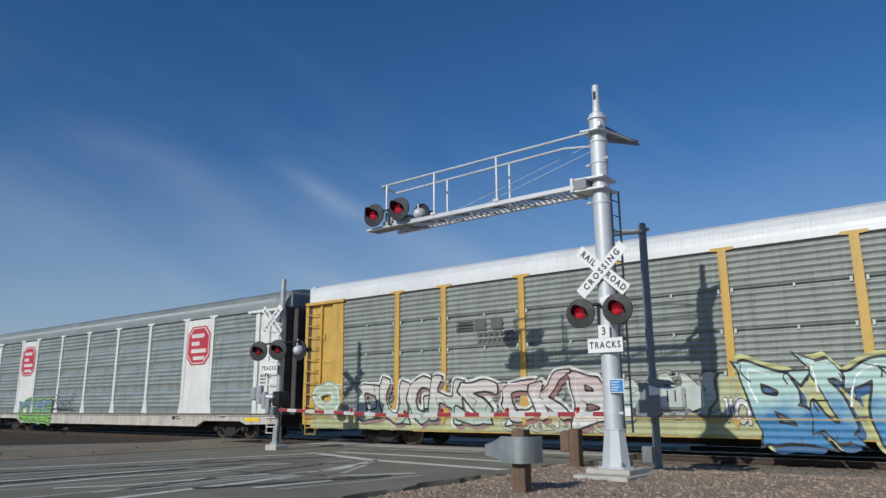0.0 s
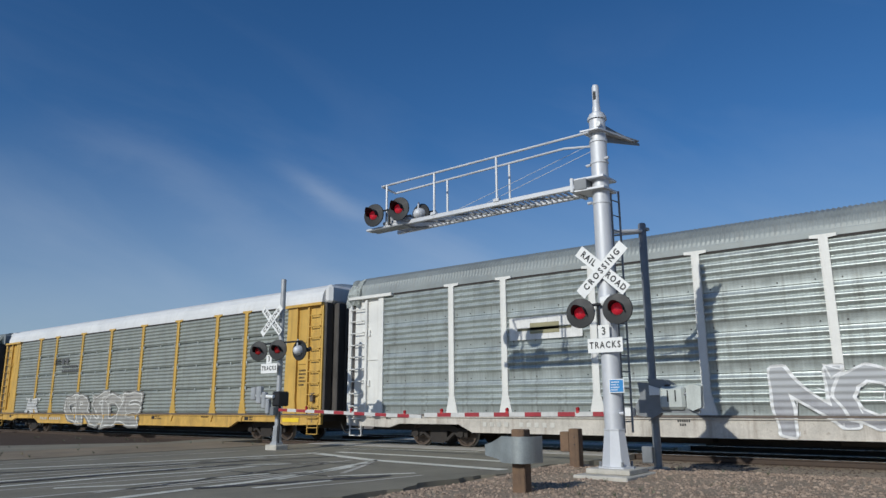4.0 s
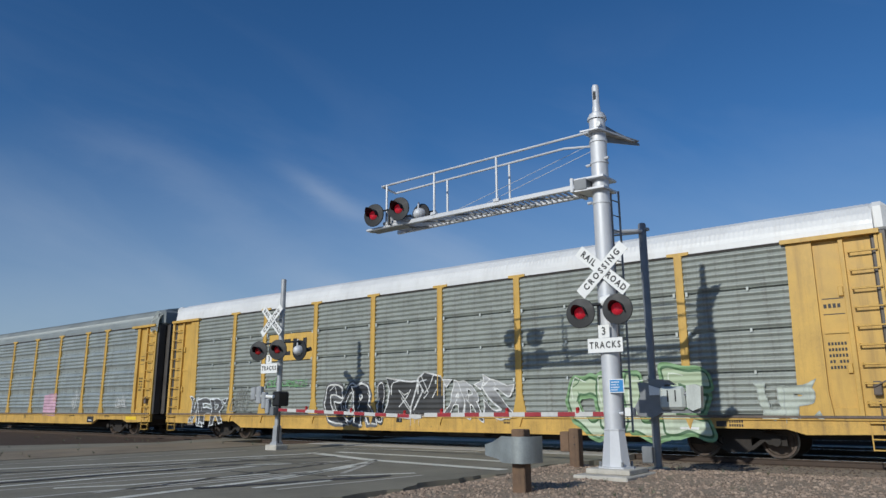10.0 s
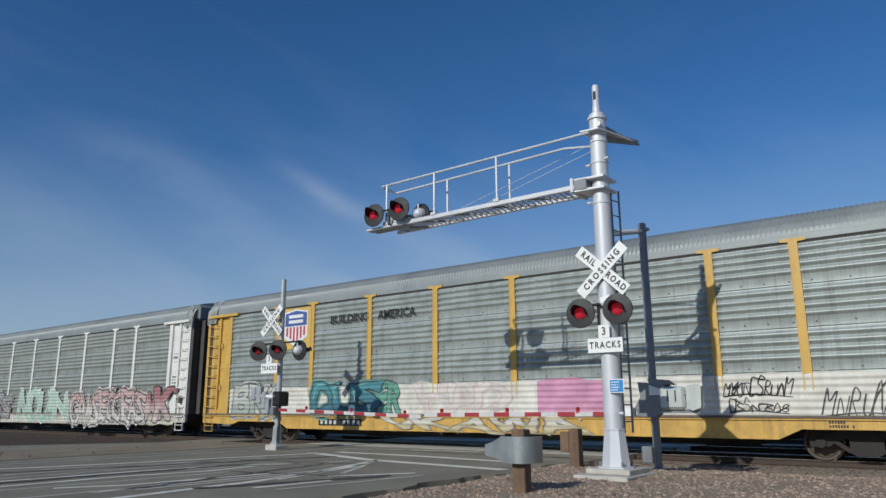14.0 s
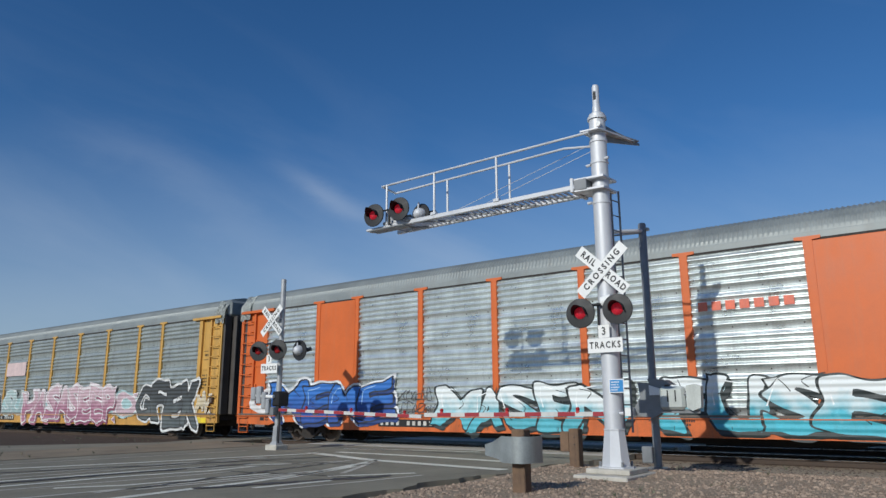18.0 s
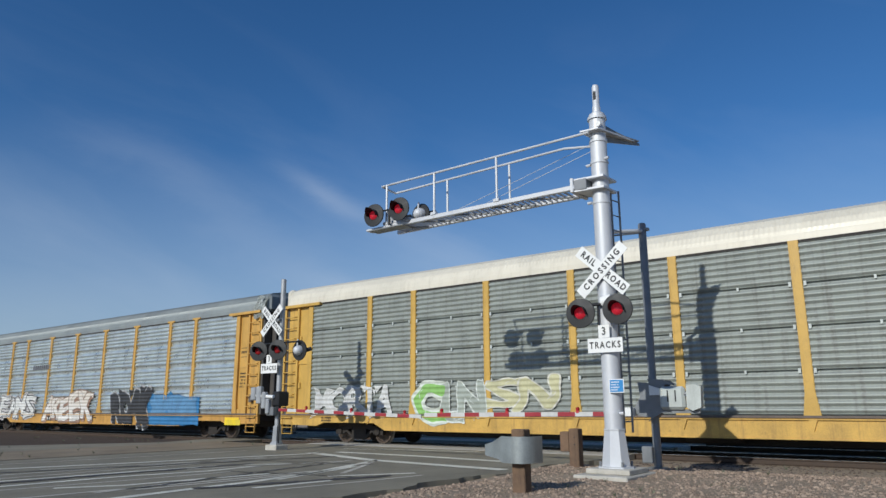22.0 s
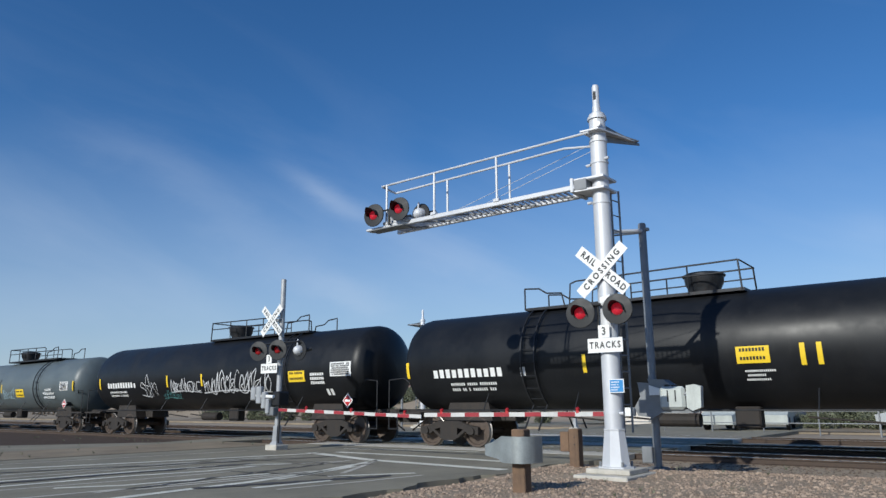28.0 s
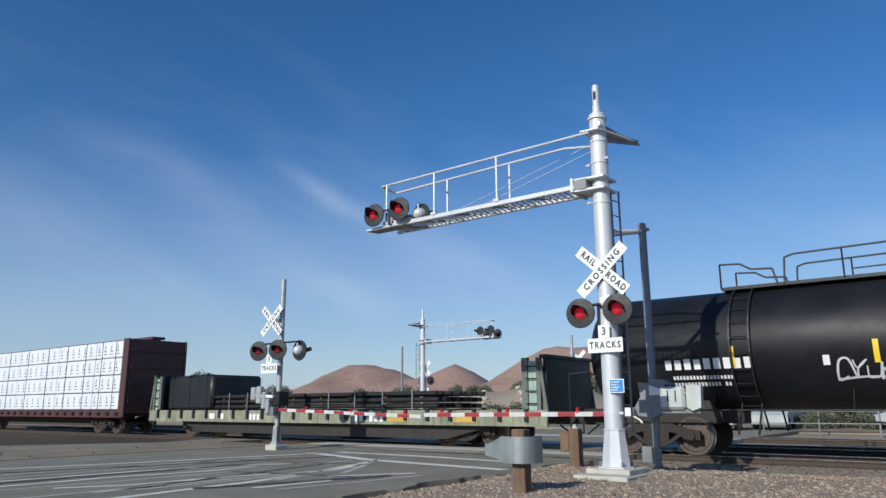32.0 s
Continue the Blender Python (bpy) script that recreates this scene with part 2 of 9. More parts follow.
RUST = (0.13, 0.07, 0.04)
M = dict(
    yellow=mat("freight_yellow", (0.58, 0.355, 0.08), 0.5, 0, 0.2, 1.2, 0.42, RUST, 0.05, 60, 0.22),
    amber=mat("freight_amber", (0.57, 0.325, 0.08), 0.5, 0, 0.2, 1.2, 0.42, RUST, 0.05, 60, 0.15),
    white=mat("freight_white", (0.72, 0.71, 0.67), 0.5, 0, 0.12, 1.0, 0.3, (0.3, 0.24, 0.18), 0.05, 60, 0.1),
    orange=mat("freight_orange", (0.62, 0.13, 0.025), 0.5, 0, 0.14, 1.0, 0.2, (0.35, 0.2, 0.14), 0.05, 60, 0.08),
    grey=mat("freight_grey", (0.36, 0.38, 0.39), 0.5, 0.2, 0.15, 1.0, 0.3, (0.17, 0.15, 0.13), 0.05, 60),
    galv=mat("galvanised_sheet", (0.44, 0.48, 0.46), 0.42, 0.5, 0.22, 1.6, 0.75, (0.19, 0.185, 0.165), 0.05, 90, 0.14, hatch=0.14),
    bright=mat("bright_galvanised_sheet", (0.77, 0.82, 0.8), 0.34, 0.75, 0.2, 1.2, 0.35, (0.3, 0.3, 0.29), 0.04, 90, hatch=0.07),
    dull=mat("dull_sheet", (0.32, 0.343, 0.315), 0.55, 0.25, 0.2, 1.4, 0.75, (0.15, 0.14, 0.12), 0.05, 90, 0.16, hatch=0.06),
    brown=mat("weathered_sheet", (0.335, 0.32, 0.28), 0.6, 0.25, 0.22, 1.2, 0.8, (0.17, 0.13, 0.095), 0.05, 90, hatch=0.3),
    roof_grey=mat("grey_roof", (0.25, 0.275, 0.272), 0.55, 0.2, 0.22, 0.8, 0.3, (0.2, 0.17, 0.14), 0.05, 70),
    roof_white=mat("white_roof", (0.69, 0.69, 0.68), 0.5, 0.05, 0.1, 0.8, 0.25, (0.4, 0.36, 0.3), 0.05, 70),
    roof_cream=mat("cream_roof", (0.68, 0.63, 0.52), 0.5, 0.05, 0.1, 0.8, 0.3, (0.35, 0.3, 0.22), 0.05, 70),
    satin=mat("weathered_galvanised_sheet", (0.36, 0.395, 0.375), 0.52, 0.35, 0.25, 1.6, 0.75, (0.18, 0.175, 0.155), 0.05, 90, 0.16, hatch=0.14),
    pale=mat("weight_paint", (0.5, 0.53, 0.5), 0.55, 0.1, 0.15, 3, 0.35, (0.2, 0.2, 0.18), 0.1, 40),
    mastgrey=mat("grey_mast", (0.4, 0.41, 0.42), 0.5, 0.3, 0.2, 3, 0.4, (0.2, 0.19, 0.18), 0.05, 60),
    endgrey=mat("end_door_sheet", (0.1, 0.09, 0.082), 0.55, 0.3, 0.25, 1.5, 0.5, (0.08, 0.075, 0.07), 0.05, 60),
    # brown for the painted foot shade and for the grimy hand brake
    grime_shade=mat("grime_and_foot_shade", (0.15, 0.12, 0.1), 0.8, 0.1, 0.4, 3, 0.4, (0.06, 0.045, 0.035), 0.3, 40),
    boomred=mat("boom_red", (0.33, 0.03, 0.04), 0.5, 0, 0.15, 4, 0.2, bump=0.02),
    # grimy underframe colour, also used to paint the shade at the eaves
    under=mat("underframe_grime_and_eave_shade", (0.035, 0.03, 0.027), 0.8, 0.1, 0.4, 5, 0.3, (0.09, 0.06, 0.04), 0.3, 50),
    truck=mat("cast_steel", (0.03, 0.025, 0.022), 0.8, 0.1, 0.4, 6, 0.3, (0.08, 0.05, 0.03), 0.3, 40),
    wheel=mat("wheel_steel", (0.1, 0.075, 0.06), 0.6, 0.4, 0.3, 6, 0.0, RUST, 0.2, 40),
    tread=mat("wheel_tread", (0.3, 0.28, 0.26), 0.5, 0.7, 0.1, 6, 0.0, RUST, 0.02, 40),
    black=mat("tank_black", (0.0095, 0.0105, 0.0125), 0.46, 0, 0.35, 0.8, 0.3, (0.03, 0.028, 0.026), 0.03, 60, 0.05, spec=0.3),
    tankgrey=mat("tank_grey", (0.1, 0.124, 0.132), 0.48, 0, 0.2, 0.8, 0.3, (0.08, 0.075, 0.07), 0.03, 60),
    alu=mat("signal_aluminium", (0.6, 0.61, 0.63), 0.55, 0.25, 0.1, 2.0, 0.25, (0.45, 0.44, 0.42), 0.03, 80),
    galvpost=mat("galvanised_post", (0.21, 0.22, 0.23), 0.5, 0.2, 0.2, 4, 0.2, (0.12, 0.12, 0.12), 0.05, 80),
    sheet=mat("sign_white", (0.8, 0.8, 0.78), 0.5, 0, 0.06, 3, 0.12, (0.45, 0.42, 0.38), 0.02, 60),
    boomwhite=mat("boom_white", (0.56, 0.55, 0.53), 0.55, 0, 0.1, 3, 0.3, (0.3, 0.28, 0.25), 0.02, 60),
    ink=mat("sign_black", (0.02, 0.02, 0.02), 0.5, 0, 0.1, 5, bump=0.0),
    hood=mat("signal_black", (0.013, 0.014, 0.016), 0.55, 0, 0.3, 6, 0.15, (0.035, 0.033, 0.03), 0.05, 50),
    lens=mat("red_lens", (0.3, 0.01, 0.014), 0.25, 0, 0.15, 8, bump=0.0, glow=0.05),
    lens_lit=mat("lit_red_lens", (0.45, 0.014, 0.03), 0.3, 0, 0.35, 14, bump=0.0, glow=0.3),
    red=mat("reflective_red", (0.5, 0.03, 0.035), 0.45, 0, 0.1, 4, 0.1, bump=0.02),
    blue=mat("sign_blue", (0.03, 0.24, 0.55), 0.45, 0, 0.1, 6, bump=0.02),
    wood=mat("weathered_timber", (0.17, 0.105, 0.065), 0.85, 0, 0.35, 6, 0.6, (0.05, 0.035, 0.025), 0.6, 60),
    rail_top=mat("polished_rail", (0.55, 0.53, 0.5), 0.3, 0.9, 0.1, 8, bump=0.05),
    rail=mat("rusty_rail", (0.07, 0.048, 0.036), 0.75, 0.2, 0.3, 8, bump=0.3),
    steel=mat("dark_steel", (0.03, 0.032, 0.036), 0.5, 0.5, 0.3, 5, 0.2, RUST, 0.1, 50),
    signyellow=mat("label_yellow", (0.85, 0.58, 0.03), 0.45, 0, 0.08, 6, 0.1, bump=0.02),
    signgreen=mat("sign_fluorescent", (0.65, 0.8, 0.06), 0.45, 0, 0.06, 6, bump=0.02),
    concrete=mat("concrete", (0.5, 0.47, 0.41), 0.85, 0, 0.2, 4, 0.35, (0.22, 0.17, 0.12), 0.4, 60, 0.2),
    asphalt=mat("asphalt", (0.255, 0.234, 0.182), 0.85, 0, 0.25, 0.7, 0, (0.07, 0.065, 0.06), 0.5, 160, 0.2, spec=0.15),
    tar=mat("tar_seal", (0.065, 0.06, 0.055), 0.7, 0, 0.3, 3, bump=0.2),
    roadline=mat("worn_road_paint", (0.7, 0.68, 0.58), 0.7, 0, 0.22, 1.5, 0, (0.26, 0.23, 0.18), 0.3, 120, 0.55),
    gravel=mat("gravel_ground", (0.31, 0.245, 0.18), 0.95, 0, 0.3, 1.4, 0, (0.2, 0.15, 0.105), 1.0, 34, 0.5, spec=0.15),
    stone=mat("gravel_stone", (0.3, 0.225, 0.17), 0.9, 0, 0.2, 9, 0, (0.2, 0.14, 0.1), 0.4, 60, 0.2, spec=0.2, island=0.4),
    ballast_stone=mat("ballast_stone", (0.12, 0.092, 0.074), 0.9, 0, 0.2, 9, 0, (0.06, 0.045, 0.035), 0.4, 60, 0.2, spec=0.15, island=0.45),
    tie=mat("oiled_timber", (0.06, 0.043, 0.032), 0.85, 0, 0.35, 6, 0.6, (0.03, 0.022, 0.018), 0.6, 60, spec=0.15),
    ballast=mat("ballast", (0.085, 0.064, 0.052), 0.95, 0, 0.35, 2.0, 0, (0.045, 0.036, 0.03), 1.0, 26, 0.5, spec=0.08),
    desert=mat("desert_ground", (0.31, 0.255, 0.195), 0.95, 0, 0.25, 0.05, 0, (0.2, 0.15, 0.1), 0.4, 3, 0.3, spec=0.1),
    hill=mat("red_hill", (0.31, 0.2, 0.155), 0.95, 0, 0.4, 0.02, 0, (0.16, 0.11, 0.07), 0.4, 0.3, 0.5),
    leaf=mat("leaf", (0.125, 0.138, 0.085), 0.7, 0, 0.25, 0.6, bump=0.0, fine=6, island=0.45),
    bark=mat("bark", (0.1, 0.075, 0.055), 0.9, 0, 0.3, 5, bump=0.5),
    stucco=mat("light_stucco", (0.6, 0.56, 0.5), 0.85, 0, 0.1, 0.8, 0.2, (0.35, 0.3, 0.25), 0.2, 30),
    glass=mat("dark_window", (0.03, 0.035, 0.04), 0.08, 0, 0.1, 2, bump=0.0, spec=0.8),
    lumber=mat("lumber_wrap", (0.72, 0.74, 0.77), 0.42, 0, 0.1, 0.6, 0.2, (0.5, 0.5, 0.5), 0.12, 14),
    maroon=mat("maroon_steel", (0.085, 0.032, 0.03), 0.6, 0, 0.25, 2, 0.3, (0.05, 0.03, 0.02), 0.1, 40),
    oldgreen=mat("grimy_green_steel", (0.13, 0.145, 0.12), 0.7, 0, 0.3, 1.5, 0.6, (0.05, 0.04, 0.03), 0.1, 40, 0.35),
    roadtan=mat("dusty_asphalt", (0.27, 0.22, 0.16), 0.9, 0, 0.3, 0.6, 0, (0.13, 0.1, 0.07), 0.5, 120, 0.3, spec=0.12),
    faintline=mat("faded_road_paint", (0.5, 0.47, 0.4), 0.8, 0, 0.3, 1.5, 0, (0.2, 0.17, 0.13), 0.3, 120, 0.9),
    olive=mat("pale_green_steel", (0.26, 0.265, 0.185), 0.75, 0, 0.4, 1.5, 0.9, (0.05, 0.04, 0.03), 0.1, 40, 0.8),
    pipe=mat("pipe_steel", (0.03, 0.028, 0.027), 0.55, 0.4, 0.4, 3, bump=0.1, island=0.4),
)


def streaky(material, color):
    """Long worn wheel tracks along the road, over the blotches that the surface has."""
    n, l = material.node_tree.nodes, material.node_tree.links
    b = n["Principled BSDF"]
    base = b.inputs["Base Color"].links[0].from_socket
    co, mp_, tex, rg, mx = (n.new(k) for k in ("ShaderNodeTexCoord", "ShaderNodeMapping", "ShaderNodeTexNoise", "ShaderNodeMapRange", "ShaderNodeMix"))
    mp_.inputs["Scale"].default_value = (2.6, 0.12, 1.0)
    tex.inputs["Scale"].default_value, tex.inputs["Detail"].default_value, tex.inputs["Roughness"].default_value = 1.0, 5, 0.65
    rg.inputs["From Min"].default_value, rg.inputs["From Max"].default_value, rg.inputs["To Max"].default_value = 0.5, 0.7, 0.4
    mx.data_type = "RGBA"
    mx.inputs["B"].default_value = (*color, 1)
    l.new(co.outputs["Object"], mp_.inputs["Vector"])
    l.new(mp_.outputs[0], tex.inputs["Vector"])
    l.new(tex.outputs["Fac"], rg.inputs["Value"])
    l.new(rg.outputs[0], mx.inputs["Factor"])
    l.new(base, mx.inputs["A"])
    l.new(mx.outputs["Result"], b.inputs["Base Color"])


streaky(M["asphalt"], (0.19, 0.16, 0.115))
for key, rgb in (("yellow", (0.56, 0.34, 0.08)), ("amber", (0.54, 0.29, 0.07)), ("white", (0.52, 0.48, 0.42)), ("orange", (0.58, 0.13, 0.03)), ("grey", (0.34, 0.35, 0.35))):
    M[key + "_sill"] = mat("grimy_" + key + "_sill", rgb, 0.6, 0, 0.3, 1.6, 0.7, (0.17, 0.1, 0.055), 0.1, 50, 0.6)
PAINTS = {}


def spray(rgb):
    """Spray paint that follows the ribs of the sheets below it."""
    key = ("spray", *(round(c, 3) for c in rgb))
    if key not in PAINTS:
        m = mat("spray_paint", rgb, 0.6, 0, 0.3, 1.8, 0.5, tuple(c * 0.65 + 0.035 for c in rgb), 0.0, 50, 0.3)
        n, l = m.node_tree.nodes, m.node_tree.links
        co, wv, bp = n.new("ShaderNodeTexCoord"), n.new("ShaderNodeTexWave"), n.new("ShaderNodeBump")
        wv.bands_direction = "Z"
        wv.inputs["Scale"].default_value, wv.inputs["Distortion"].default_value = 1.96, 0.2
        bp.inputs["Strength"].default_value, bp.inputs["Distance"].default_value = 0.75, 0.03
        l.new(co.outputs["Object"], wv.inputs["Vector"])
        l.new(wv.outputs["Fac"], bp.inputs["Height"])
        l.new(bp.outputs[0], n["Principled BSDF"].inputs["Normal"])
        PAINTS[key] = m
    return PAINTS[key]


def paint(rgb):
    """Spray or sign paint of one colour."""
    key = tuple(round(c, 3) for c in rgb)
    if key not in PAINTS:
        PAINTS[key] = mat("paint", rgb, 0.55, 0, 0.2, 1.8, 0.35, (0.22, 0.2, 0.18), 0.02, 50, 0.16)
    return PAINTS[key]


# ---- mesh tools ----
def mesh_of(name, bm, material, smooth=False):
    me = bpy.data.meshes.new(name)
    bm.normal_update()
    bm.to_mesh(me)
    bm.free()
    for mm in material if isinstance(material, (list, tuple)) else (material,):
        me.materials.append(mm)
    if smooth:
        me.shade_smooth()
        me.set_sharp_from_angle(angle=radians(38))
    return me


def part(name, bm, material, parent=None, label="", m=None, smooth=False):
    """Links a bmesh, or a ready mesh, as one object under a thing or a part."""
    me = bm if isinstance(bm, bpy.types.Mesh) else mesh_of(name, bm, material, smooth)
    ob = new(name, me)
    ob.parent = parent
    if m is not None:
        ob.matrix_basis = m
    if label:
        ob["label"] = label
    return ob


def thing(name, label, category, m=None, group="", kind=""):
    ob = new(name)
    ob.empty_display_size = 0.2
    if m is not None:
        ob.matrix_basis = m
    return tagged(ob, label, category, group, kind)


def box(x0, x1, y0, y1, z0, z1, bm=None, bevel=0.0):
    bm = bm or bmesh.new()
    vs = bmesh.ops.create_cube(bm, size=1, matrix=Matrix.Translation(((x0 + x1) / 2, (y0 + y1) / 2, (z0 + z1) / 2))
                               @ Matrix.Diagonal((abs(x1 - x0), abs(y1 - y0), abs(z1 - z0), 1)))["verts"]
    if bevel:
        es = list({e for v in vs for e in v.link_edges})
        bmesh.ops.bevel(bm, geom=es, offset=bevel, segments=1, affect="EDGES", profile=0.5)
    return bm


def bar(a, b, r, bm=None, seg=8, r2=None):
    """A round bar from a to b."""
    bm = bm or bmesh.new()
    a, b = Vector(a), Vector(b)
    d = b - a
    bmesh.ops.create_cone(bm, cap_ends=True, segments=seg, radius1=r, radius2=r if r2 is None else r2, depth=d.length,
                          matrix=Matrix.Translation((a + b) / 2) @ d.to_track_quat("Z", "Y").to_matrix().to_4x4())
    return bm


def beam(a, b, w, h, bm=None):
    """A square bar from a to b: w across, h along its own up."""
    bm = bm or bmesh.new()
    a, b = Vector(a), Vector(b)
    d = b - a
    bmesh.ops.create_cube(bm, size=1, matrix=Matrix.Translation((a + b) / 2) @ d.to_track_quat("Y", "Z").to_matrix().to_4x4()
                          @ Matrix.Diagonal((w, d.length, h, 1)))
    return bm


def plate(points, y0, y1, bm=None):
    """A flat outline in x and z, made solid from y0 to y1."""
    bm = bm or bmesh.new()
    front = [bm.verts.new((x, y0, z)) for x, z in points]
    back = [bm.verts.new((x, y1, z)) for x, z in points]
    bm.faces.new(front)
    bm.faces.new(back[::-1])
    for i in range(len(points)):
        j = (i + 1) % len(points)
        bm.faces.new((front[j], front[i], back[i], back[j]))
    return bm


def lathe(profile, seg=16, bm=None, m=None):
    """Turns (radius, height) pairs round z."""
    bm = bm or bmesh.new()
    m = m or Matrix()
    rings = []
    for r, z in profile:
        rings.append([bm.verts.new(m @ Vector((r * math.cos(2 * math.pi * i / seg), r * math.sin(2 * math.pi * i / seg), z)))
                      for i in range(seg)])
    for a, b in zip(rings, rings[1:]):
        for i in range(seg):
            bm.faces.new((a[i], a[(i + 1) % seg], b[(i + 1) % seg], b[i]))
    bm.faces.new(rings[0][::-1])
    bm.faces.new(rings[-1])
    return bm


def words(text, size, bold=0.0, spaced=1.0):
    """A flat mesh of words in the built-in font, centred, in x and z, facing -y."""
    cu = bpy.data.curves.new("words", "FONT")
    cu.body, cu.size, cu.align_x, cu.align_y, cu.offset = text, size, "CENTER", "CENTER", bold
    cu.resolution_u, cu.space_character = 2, spaced
    ob = bpy.data.objects.new("words", cu)
    me = bpy.data.meshes.new_from_object(ob)
    bpy.data.objects.remove(ob)
    me.transform(Matrix.Rotation(math.pi / 2, 4, "X"))
    return me


def text_part(text, size, material, parent, x, y, z, bold=0.0, wide=1.0, ry=0.0, name="lettering", rz=0.0, spaced=1.0):
    me = words(text, size, bold, spaced)
    me.materials.clear()
    me.materials.append(material)
    return part(name, me, material, parent, "", Matrix.Translation((x, y, z)) @ pose(0, 0, 0, 0, ry, rz) @ Matrix.Diagonal((wide, 1, 1, 1)))


def glyph_bars(bm, x, z, height, count, y, rng, gap=0.3, width=0.62):
    """A row of small upright bars in place of writing."""
    step = height * (width + gap)
    for i in range(count):
        if rng.random() < 0.93:
            hh = height * rng.choice((1.0, 1.0, 0.92))
            x0 = x + i * step
            vs = [bm.verts.new((x0 + dx, y, z + dz)) for dx, dz in ((0, 0), (height * width, 0), (height * width, hh), (0, hh))]
            bm.faces.new(vs)
    return bm


# ---- ground, roads and tracks ----
TRACK_Y = (19.27, 23.7, 29.5)


def grid_sheet(x0, x1, y0, y1, step, height):
    bm = bmesh.new()
    nx, ny = max(2, int((x1 - x0) / step) + 1), max(2, int((y1 - y0) / step) + 1)
    rows = [[bm.verts.new((x0 + (x1 - x0) * i / (nx - 1), y0 + (y1 - y0) * j / (ny - 1),
                           height(x0 + (x1 - x0) * i / (nx - 1), y0 + (y1 - y0) * j / (ny - 1)))) for i in range(nx)] for j in range(ny)]
    for a, b in zip(rows, rows[1:]):
        for i in range(nx - 1):
            bm.faces.new((a[i], a[i + 1], b[i + 1], b[i]))
    return bm


def slab(outline, z0, z1):
    bm = bmesh.new()
    top = [bm.verts.new((x, y, z1)) for x, y in outline]
    low = [bm.verts.new((x, y, z0)) for x, y in outline]
    bm.faces.new(top)
    for i in range(len(outline)):
        j = (i + 1) % len(outline)
        bm.faces.new((top[j], top[i], low[i], low[j]))
    bmesh.ops.recalc_face_normals(bm, faces=bm.faces[:])
    return bm


ground = part("ground", slab([(-2500, -900), (2500, -900), (2500, 3500), (-2500, 3500)], -1.0, -0.16), M["desert"])
tagged(ground, "bare tan desert ground reaching to the horizon", "ground", kind="structure")


def wobble(a, k=1.0):
    return 0.16 * math.sin(a * 1.7 * k) + 0.1 * math.sin(a * 4.3 * k + 1) + 0.05 * math.sin(a * 11.0 * k)


edge = [(-7.68 + wobble(y) * 0.75, y) for y in np.arange(-40, 17.2, 0.25)]
road = part("road", slab(edge + [(-7.5, 60.0), (-19.4, 60.0), (-19.4, -40.0)], -0.15, -0.012), M["asphalt"])
tagged(road, "worn grey asphalt road with cracked edge crossing the tracks", "road", kind="structure")
road2 = part("road", slab([(-23.2, -40), (-23.2, 60), (-27.6, 60), (-27.4, 26), (-25.2, 16.5), (-24.6, 15.0), (-27.3, 10.6), (-28.5, 0), (-28.5, -40)], -0.15, -0.014), M["asphalt"])
tagged(road2, "dark asphalt lanes of the opposite direction", "road", kind="structure")
median = part("road_median", slab([(-19.4, -40), (-19.4, 16.4), (-23.2, 16.4), (-23.2, -40)], -0.15, 0.0), M["roadtan"])
tagged(median, "dusty tan paved median between the two carriageways", "median", kind="structure")
street = part("road", slab([(-400, 43), (-7.5, 38.5), (60, 37.5), (300, 30), (300, 39), (60, 44), (-400, 50)], -0.15, -0.02), M["roadtan"])
tagged(street, "pale asphalt street running beyond the tracks", "road", kind="structure")


def shoulder_height(x, y):
    n = noise.noise((x * 0.5, y * 0.5, 0)) * 0.05 + noise.noise((x * 2.3, y * 2.3, 3)) * 0.02
    rise = 0.02 + 0.06 * math.exp(-((y - 13.0) / 3.0) ** 2)
    return -0.03 + rise + n - 0.12 * max(0, min(1, (-6.9 - x) / 0.9)) - 0.11 * max(0, min(1, (y - 13.3) / 0.9)) - 0.14 * max(0, min(1, (y - 15.6) / 0.8))


shoulder = part("gravel_shoulder", grid_sheet(-8.2, 60, -40, 16.8, 0.5, shoulder_height), M["gravel"], smooth=True)
tagged(shoulder, "tan gravel and dirt shoulder beside the road", "ground", kind="structure")


def bed_height(x, y):
    return -0.17 + 0.02 * noise.noise((x * 1.5, y * 1.5, 0)) - 0.02


bed = part("ballast_bed", grid_sheet(-300, 120, 16.2, 32.2, 1.1, bed_height), M["ballast"], smooth=True)
tagged(bed, "dark brown ballast bed under the three tracks", "ballast", kind="structure")
west = part("ballast_shoulder", grid_sheet(-300, -24.2, 9.0, 17.2, 1.0, lambda x, y: (-0.06 if x < -27.6 or y > 15.2 else -0.06 if y > 15.4 + (x + 24.2) * 1.35 else -0.22) + 0.04 * noise.noise((x, y, 0))), M["ballast"], smooth=True)
tagged(west, "reddish gravel beside the tracks", "ballast", kind="structure")


